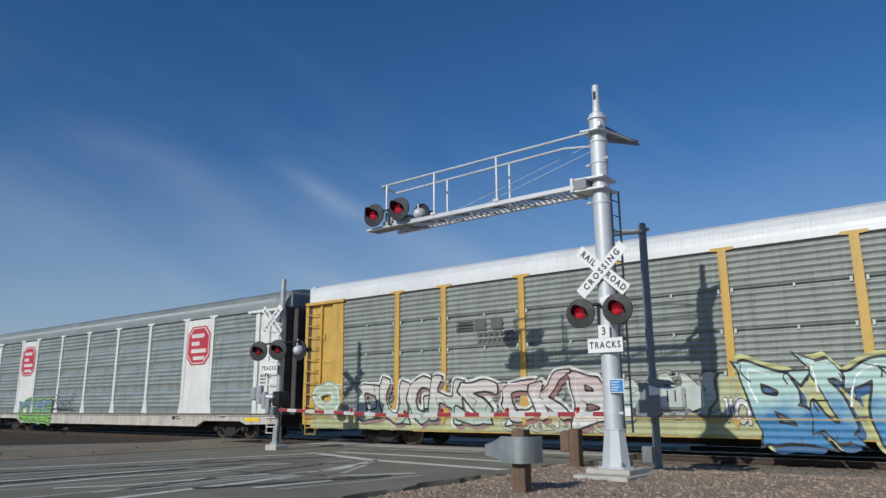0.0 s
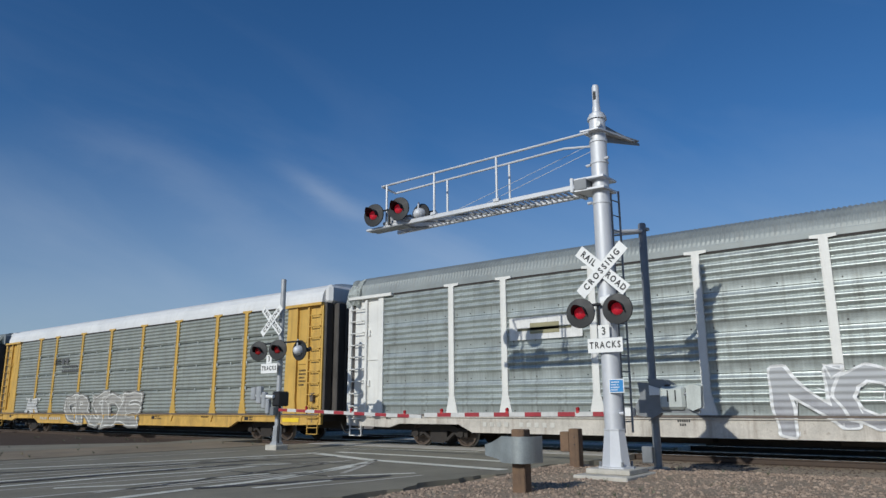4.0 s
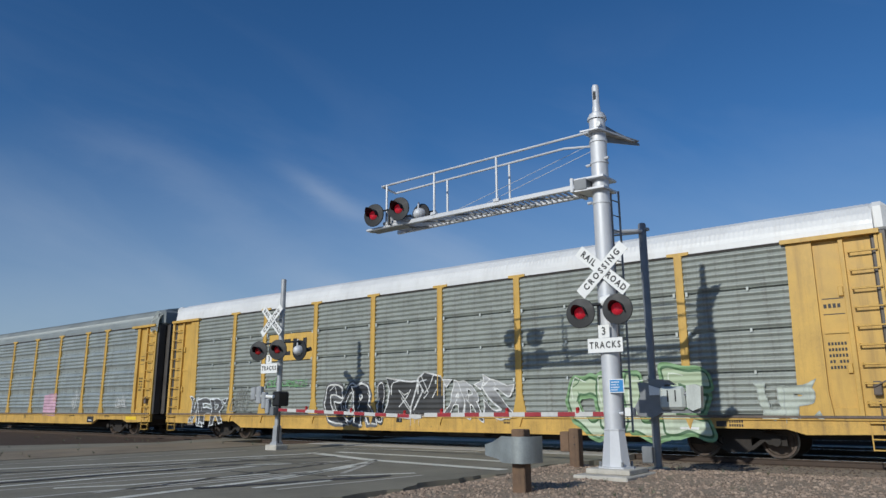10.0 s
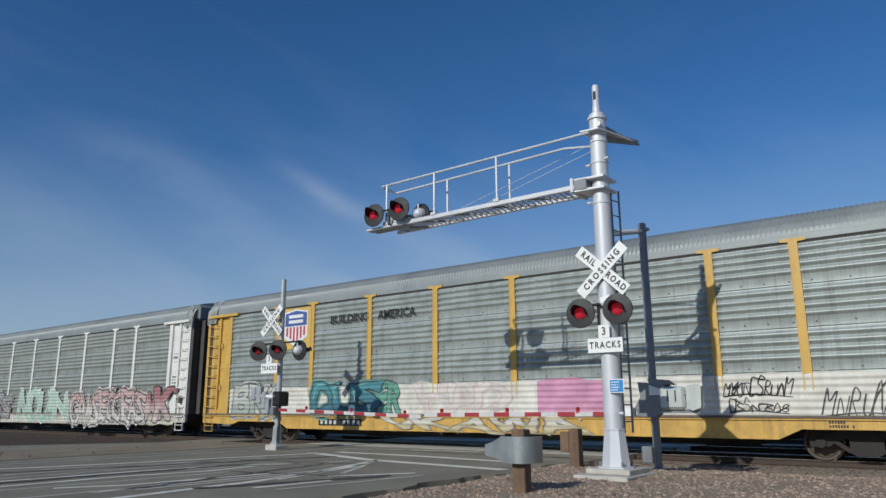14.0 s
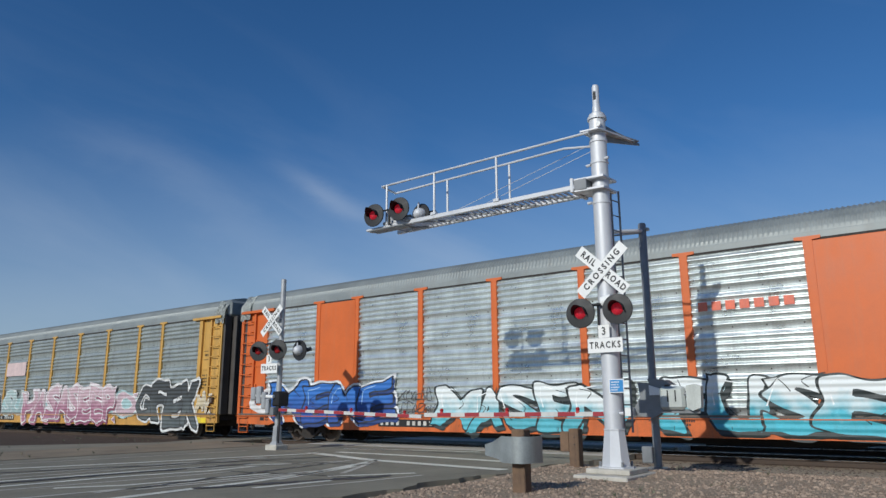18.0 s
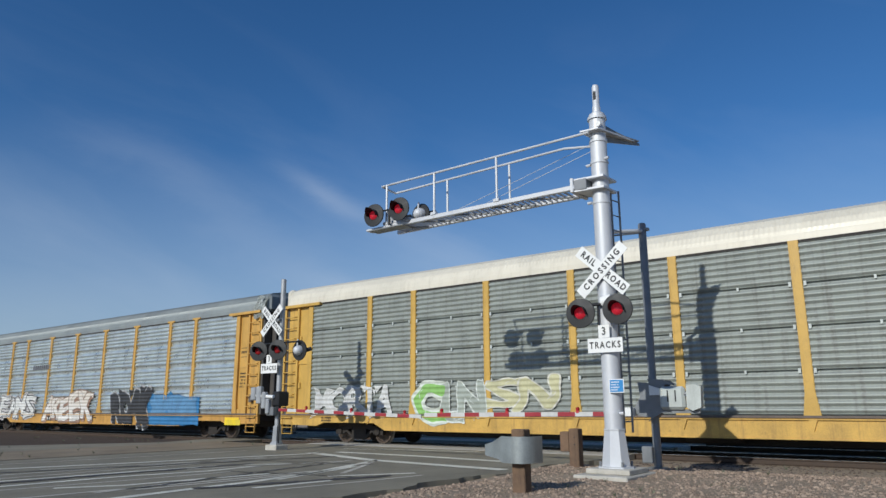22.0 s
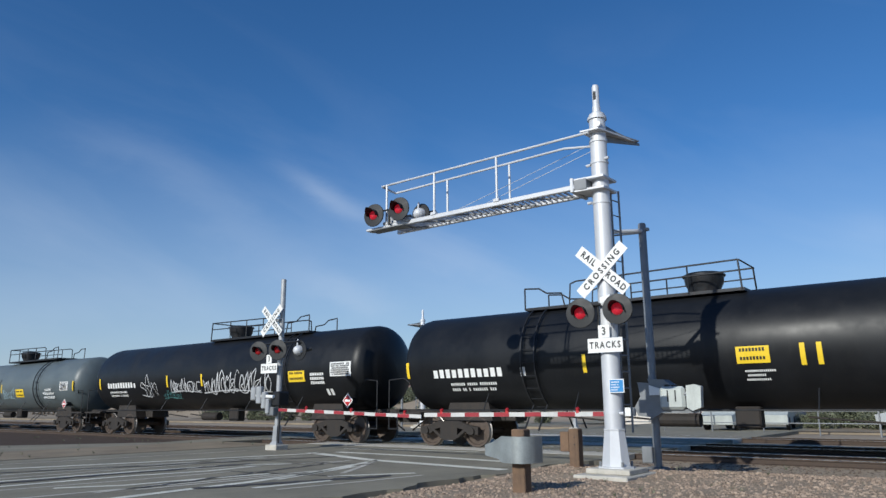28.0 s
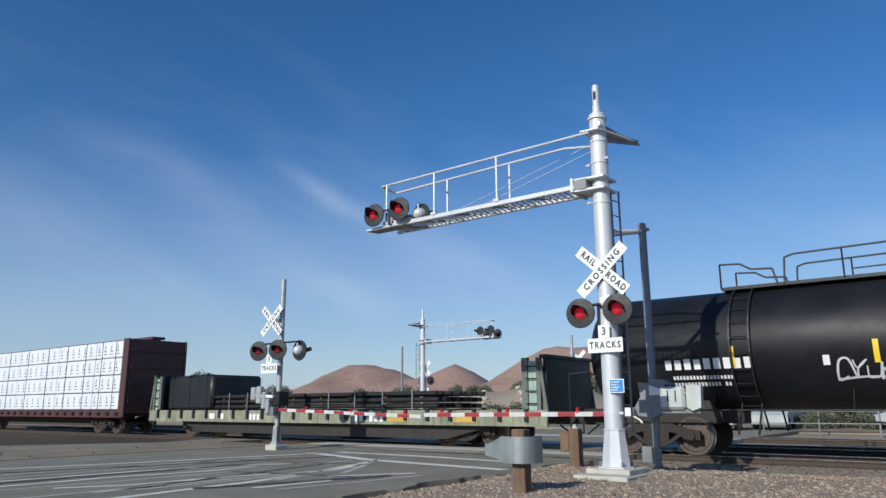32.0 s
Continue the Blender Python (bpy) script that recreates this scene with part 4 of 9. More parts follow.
def autorack(k, trim="yellow", screens="galv", style="plain", roof="roof_grey", plates=(), label=""):
    half = 13.65
    x = FIRST_END - k * PITCH + half
    car = ride(thing("autorack_car", label, "rail car", group="autorack cars of the train"), x)
    tm, sm, rm = M[trim], M[screens], M[roof]
    part("deck", shared("deck", lambda: mesh_of("deck", box(-13.6, 13.6, -1.45, 1.45, 0.72, 0.93), M["under"])), None, car)

    def centre_make():
        bm = box(-13.6, 13.6, -0.3, 0.3, 0.45, 0.72)
        plate([(-8.6, 0.46), (-7.6, 0.26), (7.6, 0.26), (8.6, 0.46)], -0.32, 0.32, bm)
        for xx in np.arange(-7.5, 7.6, 1.5):
            box(xx - 0.06, xx + 0.06, -1.4, 1.4, 0.55, 0.74, bm)
        box(-3.2, -1.6, -1.0, -0.5, 0.35, 0.72, bm)
        bar((1.2, -0.8, 0.5), (2.6, -0.8, 0.5), 0.18, bm)
        return mesh_of("centre_sill", bm, M["under"])
    part("centre_sill", shared("centre", centre_make), None, car)
    part("roof", shared(("roof", roof), lambda: roof_mesh(13.5, rm, roof != "roof_grey")), None, car)
    part("inner_floor", shared("inner", lambda: mesh_of("inner_floor", box(-13.2, 13.2, -1.42, 1.42, 2.6, 2.66), M["under"])), None, car)
    for s in (-1, 1):
        flip = 0 if s < 0 else 180
        sill = part("side_sill", shared(("sill", trim, style, k in SLIM), lambda: sill_mesh(half, M[trim + "_sill"], style != "plain", k in SLIM)), None, car, m=pose(0, s * SIDE, 0, 0, 0, flip))
        # solid near-black strip paints the shade below the roof edge
        part("eave_rail", shared(("eave", roof), lambda: mesh_of("eave_rail", box(-13.5, 13.5, 0.0, 0.08, 4.93, 4.988), M["under"])), None, car, "dark strip standing in for shade under the roof edge", m=pose(0, s * SIDE, 0, 0, 0, flip))
        # brown strip paints the shadowed flange between screens and sill
        part("floor_rail", shared("footshade", lambda: mesh_of("floor_rail", box(-13.55, 13.55, -0.062, 0.05, 0.945, 1.0), M["grime_shade"])), None, car, "dark brown strip standing in for shade along the screens' foot", m=pose(0, s * SIDE, 0, 0, 0, flip))
        for a, b in zip(EDGES, EDGES[1:]):
            w = round(b - a, 2)
            j = EDGES.index(a)
            if j in plates:
                part("side_plate", shared(("plate", trim, w), lambda: mesh_of("side_plate", box(-w / 2, w / 2, -0.03, 0.08, Z0, Z1, bevel=0.01), tm)), None, car, m=pose((a + b) / 2, s * SIDE, 0, 0, 0, flip))
            else:
                part("screen", shared(("screen", style, screens, w), lambda: screen_mesh(w, style, sm, screens == "bright")), None, car, m=pose((a + b) / 2, s * SIDE, 0, 0, 0, flip))
        for e in EDGES[1:-1]:
            part("post", shared(("post", style, trim, roof), lambda: post_mesh(style, tm, roof == "roof_cream")), None, car, m=pose(e, s * SIDE, 0, 0, 0, flip))
        for d in (-1, 1):
            # end bay: plate with inset door, ladder and brake gear
            def end_make():
                return mesh_of("end_bay", plate([(12.1, 0.94), (13.65, 0.94), (13.65, 4.96), (12.1, 4.96)], 0.05, 0.12), tm)

            def jamb_make():
                return mesh_of("door_jamb", plate([(12.02, 0.94), (12.3, 0.94), (12.24, 1.5), (12.24, 4.96), (12.02, 4.96)], -0.045, 0.048), tm)

            def panel_make():
                return mesh_of("side_panel", plate([(11.6, 0.94), (12.018, 0.94), (12.018, 4.89), (11.7, 4.89)], -0.04, 0.1), tm)

            def stile_make():
                return mesh_of("door_stile", box(12.78, 12.88, -0.04, 0.048, 0.95, 4.89, bevel=0.008), tm)

            def corner_post_make():
                return mesh_of("corner_post", box(13.56, 13.65, -0.05, 0.048, 0.95, 4.89, bevel=0.008), tm)

            def kick_make():
                return mesh_of("kick_plate", box(12.3, 12.78, -0.02, 0.048, 0.95, 1.16, bevel=0.006), tm)

            def seam_make():
                return mesh_of("door_seam", box(12.3, 12.78, 0.02, 0.048, 2.78, 2.84), tm)

            def catch_make():
                return mesh_of("door_catch", box(12.66, 12.76, 0.0, 0.048, 0, 0.22, bevel=0.01), tm)

            def header_make():
                return mesh_of("door_header", plate([(11.6, 4.9), (13.6, 4.9), (13.6, 5.0), (11.6, 5.0)], -0.13, 0.048), tm)

            def ladder_make():
                bm = box(13.49, 13.55, -0.05, 0.06, 0.7, 4.9)
                return mesh_of("ladder", bm, tm)

            def rung_make():
                bm = bar((12.96, -0.1, 0), (13.52, -0.1, 0), 0.02, None, 6)
                for xx in (12.96, 13.52):
                    bar((xx, 0.06, 0.03), (xx, -0.105, 0), 0.02, bm, 6)
                return mesh_of("rung", bm, tm)

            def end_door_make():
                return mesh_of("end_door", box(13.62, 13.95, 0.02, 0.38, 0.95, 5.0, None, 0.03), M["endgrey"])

            def stencil_make():
                bm = bmesh.new()
                r = random.Random(k * 7 + d)
                for i in range(5):
                    glyph_bars(bm, 12.33, 2.0 + i * 0.13, 0.07, 6, 0.045, r)
                glyph_bars(bm, 12.33, 3.35, 0.1, 4, 0.045, r)
                for zz in (3.2, 3.55):
                    plate([(12.31, zz), (12.74, zz), (12.74, zz + 0.02), (12.31, zz + 0.02)], 0.044, 0.048, bm)
                return mesh_of("stencil", bm, M["ink"])
            # place by mirroring the turn: near side looks along -y, far side along +y
            if s < 0 and d > 0:
                base, scale = pose(0, -SIDE, 0), 1
            elif s > 0 and d < 0:
                base, scale = pose(0, SIDE, 0, 0, 0, 180), 1
            elif s < 0:
                base, scale = pose(0, -SIDE, 0), -1
            else:
                base, scale = pose(0, SIDE, 0, 0, 0, 180), -1
            flat = base @ Matrix.Diagonal((scale, 1, 1, 1))
            bay = part("end_bay", shared(("endbay", trim), end_make), None, car, m=flat)
            for name, make in (("door_jamb", jamb_make), ("door_stile", stile_make), ("corner_post", corner_post_make), ("kick_plate", kick_make), ("door_seam", seam_make), ("door_header", header_make)):
                part(name, shared((name, trim), make), None, bay)
            if roof == "roof_white":
                part("side_panel", shared(("sidepanel", trim), panel_make), None, bay)
            for zz in (1.9, 3.6):
                part("door_catch", shared(("catch", trim), catch_make), None, bay, m=pose(0, 0, zz))
            ladder = part("ladder", shared(("ladder", trim), ladder_make), None, car, m=flat)
            for i in range(10):
                part("rung", shared(("rung", trim), rung_make), None, ladder, m=pose(0, 0, 0.85 + i * 0.41))
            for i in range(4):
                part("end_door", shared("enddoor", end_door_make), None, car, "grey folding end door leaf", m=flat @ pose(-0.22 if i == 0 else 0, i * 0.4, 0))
            if s < 0:
                def brake_make():
                    bm = bar((13.12, -0.12, 1.6), (13.36, -0.12, 1.72), 0.018, None, 6)
                    box(13.1, 13.26, -0.1, 0.05, 1.42, 1.72, bm, 0.02)
                    bar((13.18, -0.03, 1.3), (13.2, -0.03, 0.7), 0.018, bm, 6)
                    return mesh_of("hand_brake", bm, M["grime_shade"])
                if d > 0:
                    part("hand_brake", shared("brake", brake_make), None, car, "grimy hand brake box with lever", flat)

                def step_make():
                    bm = bmesh.new()
                    for zz in (0.28, 0.5):
                        box(12.95, 13.5, -0.06, 0.04, zz, zz + 0.025, bm)
                    for xx in (12.95, 13.48):
                        box(xx, xx + 0.025, -0.05, 0.0, 0.28, 0.72, bm)
                    return mesh_of("step", bm, tm)
                part("step", shared(("step", trim), step_make), None, car, m=flat)

                def hose_make():
                    bm = bmesh.new()
                    pts = [Vector((13.7 + 0.35 * u, 0.9 + 0.12 * u, 0.72 - 0.5 * math.sin(u * 2.2) * 0.8)) for u in (0, 0.25, 0.5, 0.75, 1.0, 1.25)]
                    for p, q in zip(pts, pts[1:]):
                        bar(p, q, 0.025, bm, 6)
                    return mesh_of("air_hose", bm, M["hood"])
                part("air_hose", shared("hose", hose_make), None, car, "black rubber air hose", flat)
            if s < 0 and d > 0:
                tagged(part("stencil", stencil_make(), None, car, "small black stencilling", flat), kind="stuff")
    # small stencils, test boxes and jacking marks along the near sill
    r = random.Random(k * 13 + 5)
    bm = bmesh.new()
    for x in (-11.9, -2.4, 0.6, 3.4, 6.6, 9.6):
        if r.random() < 0.75:
            xx = x + r.uniform(-0.7, 0.7)
            for i in range(r.choice((1, 2, 2))):
                glyph_bars(bm, xx, 0.83 - i * 0.09, 0.06, r.choice((4, 6, 9)), -SIDE - 0.034, r)
            if r.random() < 0.4:
                plate([(xx - 0.3, 0.74), (xx - 0.06, 0.74), (xx - 0.06, 0.87), (xx - 0.3, 0.87)], -SIDE - 0.035, -SIDE - 0.031, bm)
    tagged(part("stencil", bm, M["ink"], car, "small dark stencils on the sill"), kind="stuff")
    for d in (-1, 1):
        part("end_cap", shared(("endcap", roof), lambda: mesh_of("end_cap", box(13.4, 13.8, -1.45, 1.45, 4.95, 5.68, bevel=0.12), rm)), None, car, m=pose(0, 0, 0, 0, 0, 0 if d > 0 else 180))
        if roof == "roof_grey":
            for q in (-1, 1):
                part("corner_sheet", shared(("corner", k % 3), lambda: corner_mesh(k % 3)), None, car, "crumpled pale sheet over the roof corner", m=Matrix.Diagonal((d, q, 1, 1)))
        truck(car, d * 10.06, 0.4)
        coupler(car, d * 13.75, d)
    return car


# ---- crossing signals ----
def signal_head(parent, x, y, z, lit=False, turn=0.0, r=0.27):
    """A flashing light: dished disc, hood, lens and housing. It looks along -y, then turned about z."""
    m = pose(x, y, z, 0, 0, turn)
    face = Matrix.Rotation(math.pi / 2, 4, "X")
    disc = part("signal_disc", lathe([(r, -0.015), (r + 0.008, 0.0), (r, 0.02), (0.13, 0.03), (0.12, 0.018)], 30, None, face), M["hood"], parent, "round black background disc", m, True)
    part("housing", lathe([(0.125, -0.16), (0.13, -0.02), (0.05, -0.2), (0.02, -0.21)][::-1], 20, None, face), M["hood"], disc, smooth=True)
    part("lens", lathe([(0.001, 0.075), (0.06, 0.068), (0.1, 0.045), (0.112, 0.022)][::-1], 20, None, face), M["lens_lit"] if lit else M["lens"], disc, "glowing red lens" if lit else "red glass lens", smooth=True)
    bm = bmesh.new()
    rows = []
    for i in range(17):
        a = radians(-15 + 210 * i / 16)
        reach = 0.33 - 0.2 * abs(i - 8) / 8
        ca, sa = math.cos(a), math.sin(a)
        rows.append([bm.verts.new(p) for p in ((0.125 * ca, -0.02, 0.125 * sa), (0.128 * ca, -reach, 0.128 * sa - 0.03 * reach), (0.134 * ca, -reach, 0.134 * sa - 0.03 * reach), (0.131 * ca, -0.02, 0.131 * sa))])
    for a, b in zip(rows, rows[1:]):
        for i in range(4):
            bm.faces.new((a[i], b[i], b[(i + 1) % 4], a[(i + 1) % 4]))
    bmesh.ops.recalc_face_normals(bm, faces=bm.faces[:])
    part("hood", bm, M["hood"], disc, smooth=True)
    return disc


def back_head(parent, x, y, z, r=0.27):
    """The same light seen from behind: pale round housing before a black disc."""
    face = Matrix.Rotation(math.pi / 2, 4, "X")
    disc = part("signal_disc", lathe([(r, -0.02), (r + 0.008, -0.005), (r, 0.015)], 30, None, face), M["hood"], parent, "black disc of a light that faces away", pose(x, y, z), True)
    part("housing", lathe([(0.15, 0.015), (0.145, 0.09), (0.1, 0.17), (0.05, 0.2), (0.01, 0.205)], 22, None, face), M["alu"], disc, "pale rounded housing", smooth=True)
    part("bracket", bar((0, -0.1, 0.12), (-0.02, -0.06, r + 0.03), 0.022), M["alu"], disc)
    part("hood", bar((0.18, 0.02, -0.02), (0.3, 0.2, 0.05), 0.06), M["hood"], disc)
    return disc


def crossbuck(parent, x, y, z, size=1.22, flip=False):
    hw = 0.112 * size / 1.22
    cb = part("crossbuck", plate([(-size / 2, -hw), (size / 2, -hw), (size / 2, hw), (-size / 2, hw)], -0.004, 0.004), M["sheet"], parent, "white X-shaped sign with black words", pose(x, y, z, 0, 43, 0))
    other = part("crossbuck_arm", plate([(-size / 2, -hw), (size / 2, -hw), (size / 2, hw), (-size / 2, hw)], -0.004, 0.004), M["sheet"], cb, m=pose(0, -0.012, 0, 0, -86, 0))
    k = size / 1.22
    for word, xx in (("RAIL", -0.35), ("ROAD", 0.35)):
        text_part(word, 0.165 * k, M["ink"], cb, xx * k, -0.009, 0, 0.005, 0.85, spaced=1.3)
    # the second arm carries the long word across the first
    text_part("CROSSING", 0.165 * k, M["ink"], cb, 0, -0.021, 0, 0.005, 0.9, ry=-86, spaced=1.45)
    return cb


def tracks_sign(parent, x, y, z, k=1.0):
    s = part("tracks_sign", plate([(-0.34 * k, -0.13 * k), (0.34 * k, -0.13 * k), (0.34 * k, 0.13 * k), (-0.34 * k, 0.13 * k)], -0.004, 0.004), M["sheet"], parent, "white sign reading 3 TRACKS", pose(x, y, z))
    part("number_plate", plate([(-0.12 * k, 0.134 * k), (0.1 * k, 0.134 * k), (0.1 * k, 0.37 * k), (-0.12 * k, 0.37 * k)], -0.004, 0.004), M["sheet"], s)
    text_part("TRACKS", 0.165 * k, M["ink"], s, 0, -0.009, 0, 0.004, 0.8, spaced=1.35)
    text_part("3", 0.2 * k, M["ink"], s, -0.01, -0.009, 0.25 * k, 0.004, 0.9)
    return s


def ring(parent, name, x, y, z, r, h, material):
    return part(name, lathe([(r - 0.02, -h / 2), (r, -h / 2), (r, h / 2), (r - 0.02, h / 2)], 24), material, parent, m=pose(x, y, z), smooth=True)


def cantilever(m, lit_right=True):
    """Tall mast with a walkway arm over the road; the origin is the mast's foot."""
    s = thing("cantilever_signal", "silver cantilever crossing signal with red flashers on concrete footing", "crossing signal", m, "crossing signals")
    pad = part("footing", box(-0.5, 0.5, -0.72, 0.62, -0.2, 0.07, bevel=0.02), M["concrete"], s, "cast concrete footing")
    part("footing_step", box(-0.4, 0.42, -0.42, 0.42, 0.07, 0.16, bevel=0.015), M["concrete"], pad)
    skirt = part("skirt", lathe([(0.33, 0.16), (0.33, 0.185), (0.265, 0.19), (0.19, 0.8), (0.2, 0.805), (0.2, 0.83), (0.15, 0.835)], 8), M["alu"], s, "flared eight-sided mast base")
    for i in range(4):
        a = radians(45 + 90 * i)
        part("anchor_bolt", bar((0.29 * math.cos(a), 0.29 * math.sin(a), 0.18), (0.29 * math.cos(a), 0.29 * math.sin(a), 0.27), 0.022, None, 6), M["galvpost"], skirt)
    part("mast", lathe([(0.17, 0.8), (0.168, 3.0), (0.163, 5.0), (0.158, 6.85), (0.155, 6.87)], 32), M["alu"], s, "round silver mast", smooth=True)
    for z in (1.12, 5.05, 5.86, 6.3, 6.78):
        ring(s, "band", 0, 0, z, 0.176 if z < 6.5 else 0.19, 0.05, M["alu"])
    for x, z in ((0.2, 1.1), (-0.2, 5.06), (0.2, 5.9), (-0.19, 5.82)):
        part("band_bolt", bar((x - 0.04, -0.1, z), (x + 0.04, -0.1, z), 0.03), M["alu"], s)
    fin = part("finial", lathe([(0.15, 6.87), (0.13, 6.89), (0.082, 6.9), (0.08, 7.04), (0.07, 7.06), (0.07, 7.46), (0.055, 7.5)], 22), M["alu"], s, "narrow cap pipe with a slot", smooth=True)
    part("slot", box(-0.03, 0.03, -0.077, -0.04, 7.17, 7.36, bevel=0.012), M["hood"], fin)
    # brackets of the arm
    for z in (5.52, 5.3):
        part("bracket_plate", plate([(-0.45, -0.3), (0.18, -0.26), (0.2, 0.3), (-0.3, 0.3)], -0.02, 0.02), M["alu"], s, m=pose(0, 0, z, -90, 0, 0))
    # handrail bracket: a three-cornered plate that reaches back past the mast, with a gusset below
    top = part("rail_bracket", plate([(-0.24, -0.3), (0.14, -0.28), (0.42, 0.86), (0.3, 0.95), (-0.2, 0.34)], -0.015, 0.015), M["alu"], s, "three-cornered handrail bracket", m=pose(0, 0, 6.48, -90, 0, 0))
    gusset = plate([(0.15, -0.16), (0.15, 0.2), (0.4, 0.14), (1.1, -0.01), (1.1, -0.05)], -0.012, 0.012)
    part("gusset", gusset, M["galvpost"], s, "dark triangular gusset", m=pose(0.02, 0, 6.48, 0, 0, 68))
    part("gusset_edge", beam((0.17, 0.1, 6.5), (0.43, 0.96, 6.5), 0.06, 0.03), M["galvpost"], s)
    part("bracket_bolt", bar((0.1, -0.2, 6.6), (0.1, -0.16, 6.6), 0.055, None, 12), M["sheet"], s, "round white bolt cap")
    part("bracket_box", box(-0.47, -0.16, -0.3, 0.28, 5.3, 5.52, bevel=0.01), M["galvpost"], s)
    part("bracket_face", box(-0.49, -0.42, -0.34, 0.32, 5.27, 5.56, bevel=0.01), M["alu"], s)
    arm = part("near_beam", box(-5.35, -0.4, -0.33, -0.25, 5.32, 5.42, bevel=0.012), M["alu"], s, "walkway arm beam")
    part("far_beam", box(-5.45, -0.4, 0.25, 0.33, 5.32, 5.42, bevel=0.012), M["alu"], s)
    for i in range(38):
        x = -5.2 + i * 0.125
        part("grating_bar", shared("grating", lambda: mesh_of("grating_bar", box(-0.014, 0.014, -0.25, 0.25, -0.02, 0.02), M["alu"])), None, arm, m=pose(x, 0, 5.36))
    for i in range(6):
        x = -5.3 + i * 0.95
        part("brace", beam((x, -0.27, 5.335), (min(x + 0.95, -0.45), 0.27, 5.335), 0.03, 0.03), M["galvpost"], arm)
    part("end_plate", box(-5.9, -5.3, -0.36, -0.12, 5.33, 5.38, bevel=0.01), M["alu"], s)
    part("end_deck", plate([(-5.75, -0.42), (-4.7, -0.42), (-4.66, -0.1), (-5.75, -0.1)], -0.012, 0.012), M["galvpost"], arm, m=pose(0, 0, 5.31, -90, 0, 0))
    # handrails
    for y, stands, x_end in ((-0.3, (-5.3, -3.87, -2.2), -5.45), (0.3, (-3.95, -2.25), -5.55)):
        rail = part("handrail", bar((x_end, y, 6.38), (-0.9 if y > 0 else -0.05, y, 6.42 if y < 0 else 6.46), 0.026), M["alu"], s, "pipe handrail")
        if y > 0:
            part("handrail_bend", bar((-0.9, y, 6.46), (-0.25, y, 6.36), 0.026), M["alu"], rail)
        for x in stands:
            part("stanchion", bar((x, y, 5.4), (x, y, 6.4), 0.026), M["alu"], s)
            part("foot_clamp", box(x - 0.07, x + 0.07, y - 0.05, y + 0.05, 5.41, 5.47), M["alu"], s)
    part("end_rail", bar((-5.45, -0.3, 6.38), (-5.55, 0.3, 6.38), 0.026), M["alu"], s)
    part("stay_cable", bar((-2.6, -0.2, 5.45), (-0.12, -0.1, 6.1), 0.006, None, 5), M["alu"], s)
    part("stay_cable", bar((-4.2, 0.2, 5.45), (-0.12, 0.1, 6.35), 0.006, None, 5), M["alu"], s)
    # lights on the arm
    part("light_bar", bar((-5.7, -0.44, 5.72), (-4.6, -0.44, 5.72), 0.024), M["hood"], s)
    part("light_post", bar((-5.12, -0.4, 5.36), (-5.12, -0.42, 5.74), 0.03), M["hood"], s)
    signal_head(s, -5.52, -0.5, 5.64, True, 8)
    signal_head(s, -4.74, -0.5, 5.66, True, 8)
    back_head(s, -4.87, 0.45, 5.76, 0.26)
    back_head(s, -5.64, 0.45, 5.78, 0.26)
    part("junction_box", box(-5.2, -4.6, -0.3, 0.1, 5.42, 5.5, bevel=0.02), M["alu"], s)
    # lights and signs on the mast
    part("light_bar", bar((-0.4, -0.24, 3.06), (0.4, -0.24, 3.06), 0.028), M["hood"], s)
    part("junction_box", lathe([(0.1, 0), (0.1, 0.2), (0.02, 0.21)], 14), M["sheet"], s, "white cable housing", pose(0, -0.22, 3.1, 0, 78, 0), True)
    signal_head(s, -0.38, -0.36, 2.91, lit_right, 8)
    signal_head(s, 0.35, -0.36, 2.93, True, 8)
    part("cable", bar((-0.1, -0.2, 3.1), (-0.12, -0.18, 2.3), 0.02), M["hood"], s)
    crossbuck(s, 0.03, -0.22, 3.7, 1.24)
    tracks_sign(s, 0.01, -0.22, 2.31)
    bs = part("blue_sign", plate([(-0.14, -0.12), (0.14, -0.12), (0.14, 0.12), (-0.14, 0.12)], -0.004, 0.004), M["sheet"], s, "small blue information sign", pose(0.18, -0.2, 1.58))
    part("blue_field", plate([(-0.125, -0.105), (0.125, -0.105), (0.125, 0.105), (-0.125, 0.105)], -0.0085, -0.0045), M["blue"], bs)
    bm = bmesh.new()
    r = random.Random(4)
    for i, n in enumerate((8, 7, 8, 6)):
        glyph_bars(bm, -0.1, 0.055 - i * 0.045, 0.022, n, -0.0125, r)
    tagged(part("lettering", bm, M["sheet"], bs), kind="stuff")
    # ladder behind the mast
    ld = part("ladder", bar((0.1, 0.22, 0.75), (0.1, 0.22, 5.38), 0.022), M["galvpost"], s, "dark steel ladder")
    part("ladder_rail", bar((0.14, 0.5, 0.75), (0.14, 0.5, 5.38), 0.022), M["galvpost"], ld)
    for i in range(15):
        part("rung", bar((0.1, 0.22, 0.95 + i * 0.3), (0.14, 0.5, 0.95 + i * 0.3), 0.014, None, 6), M["galvpost"], ld)
    return s


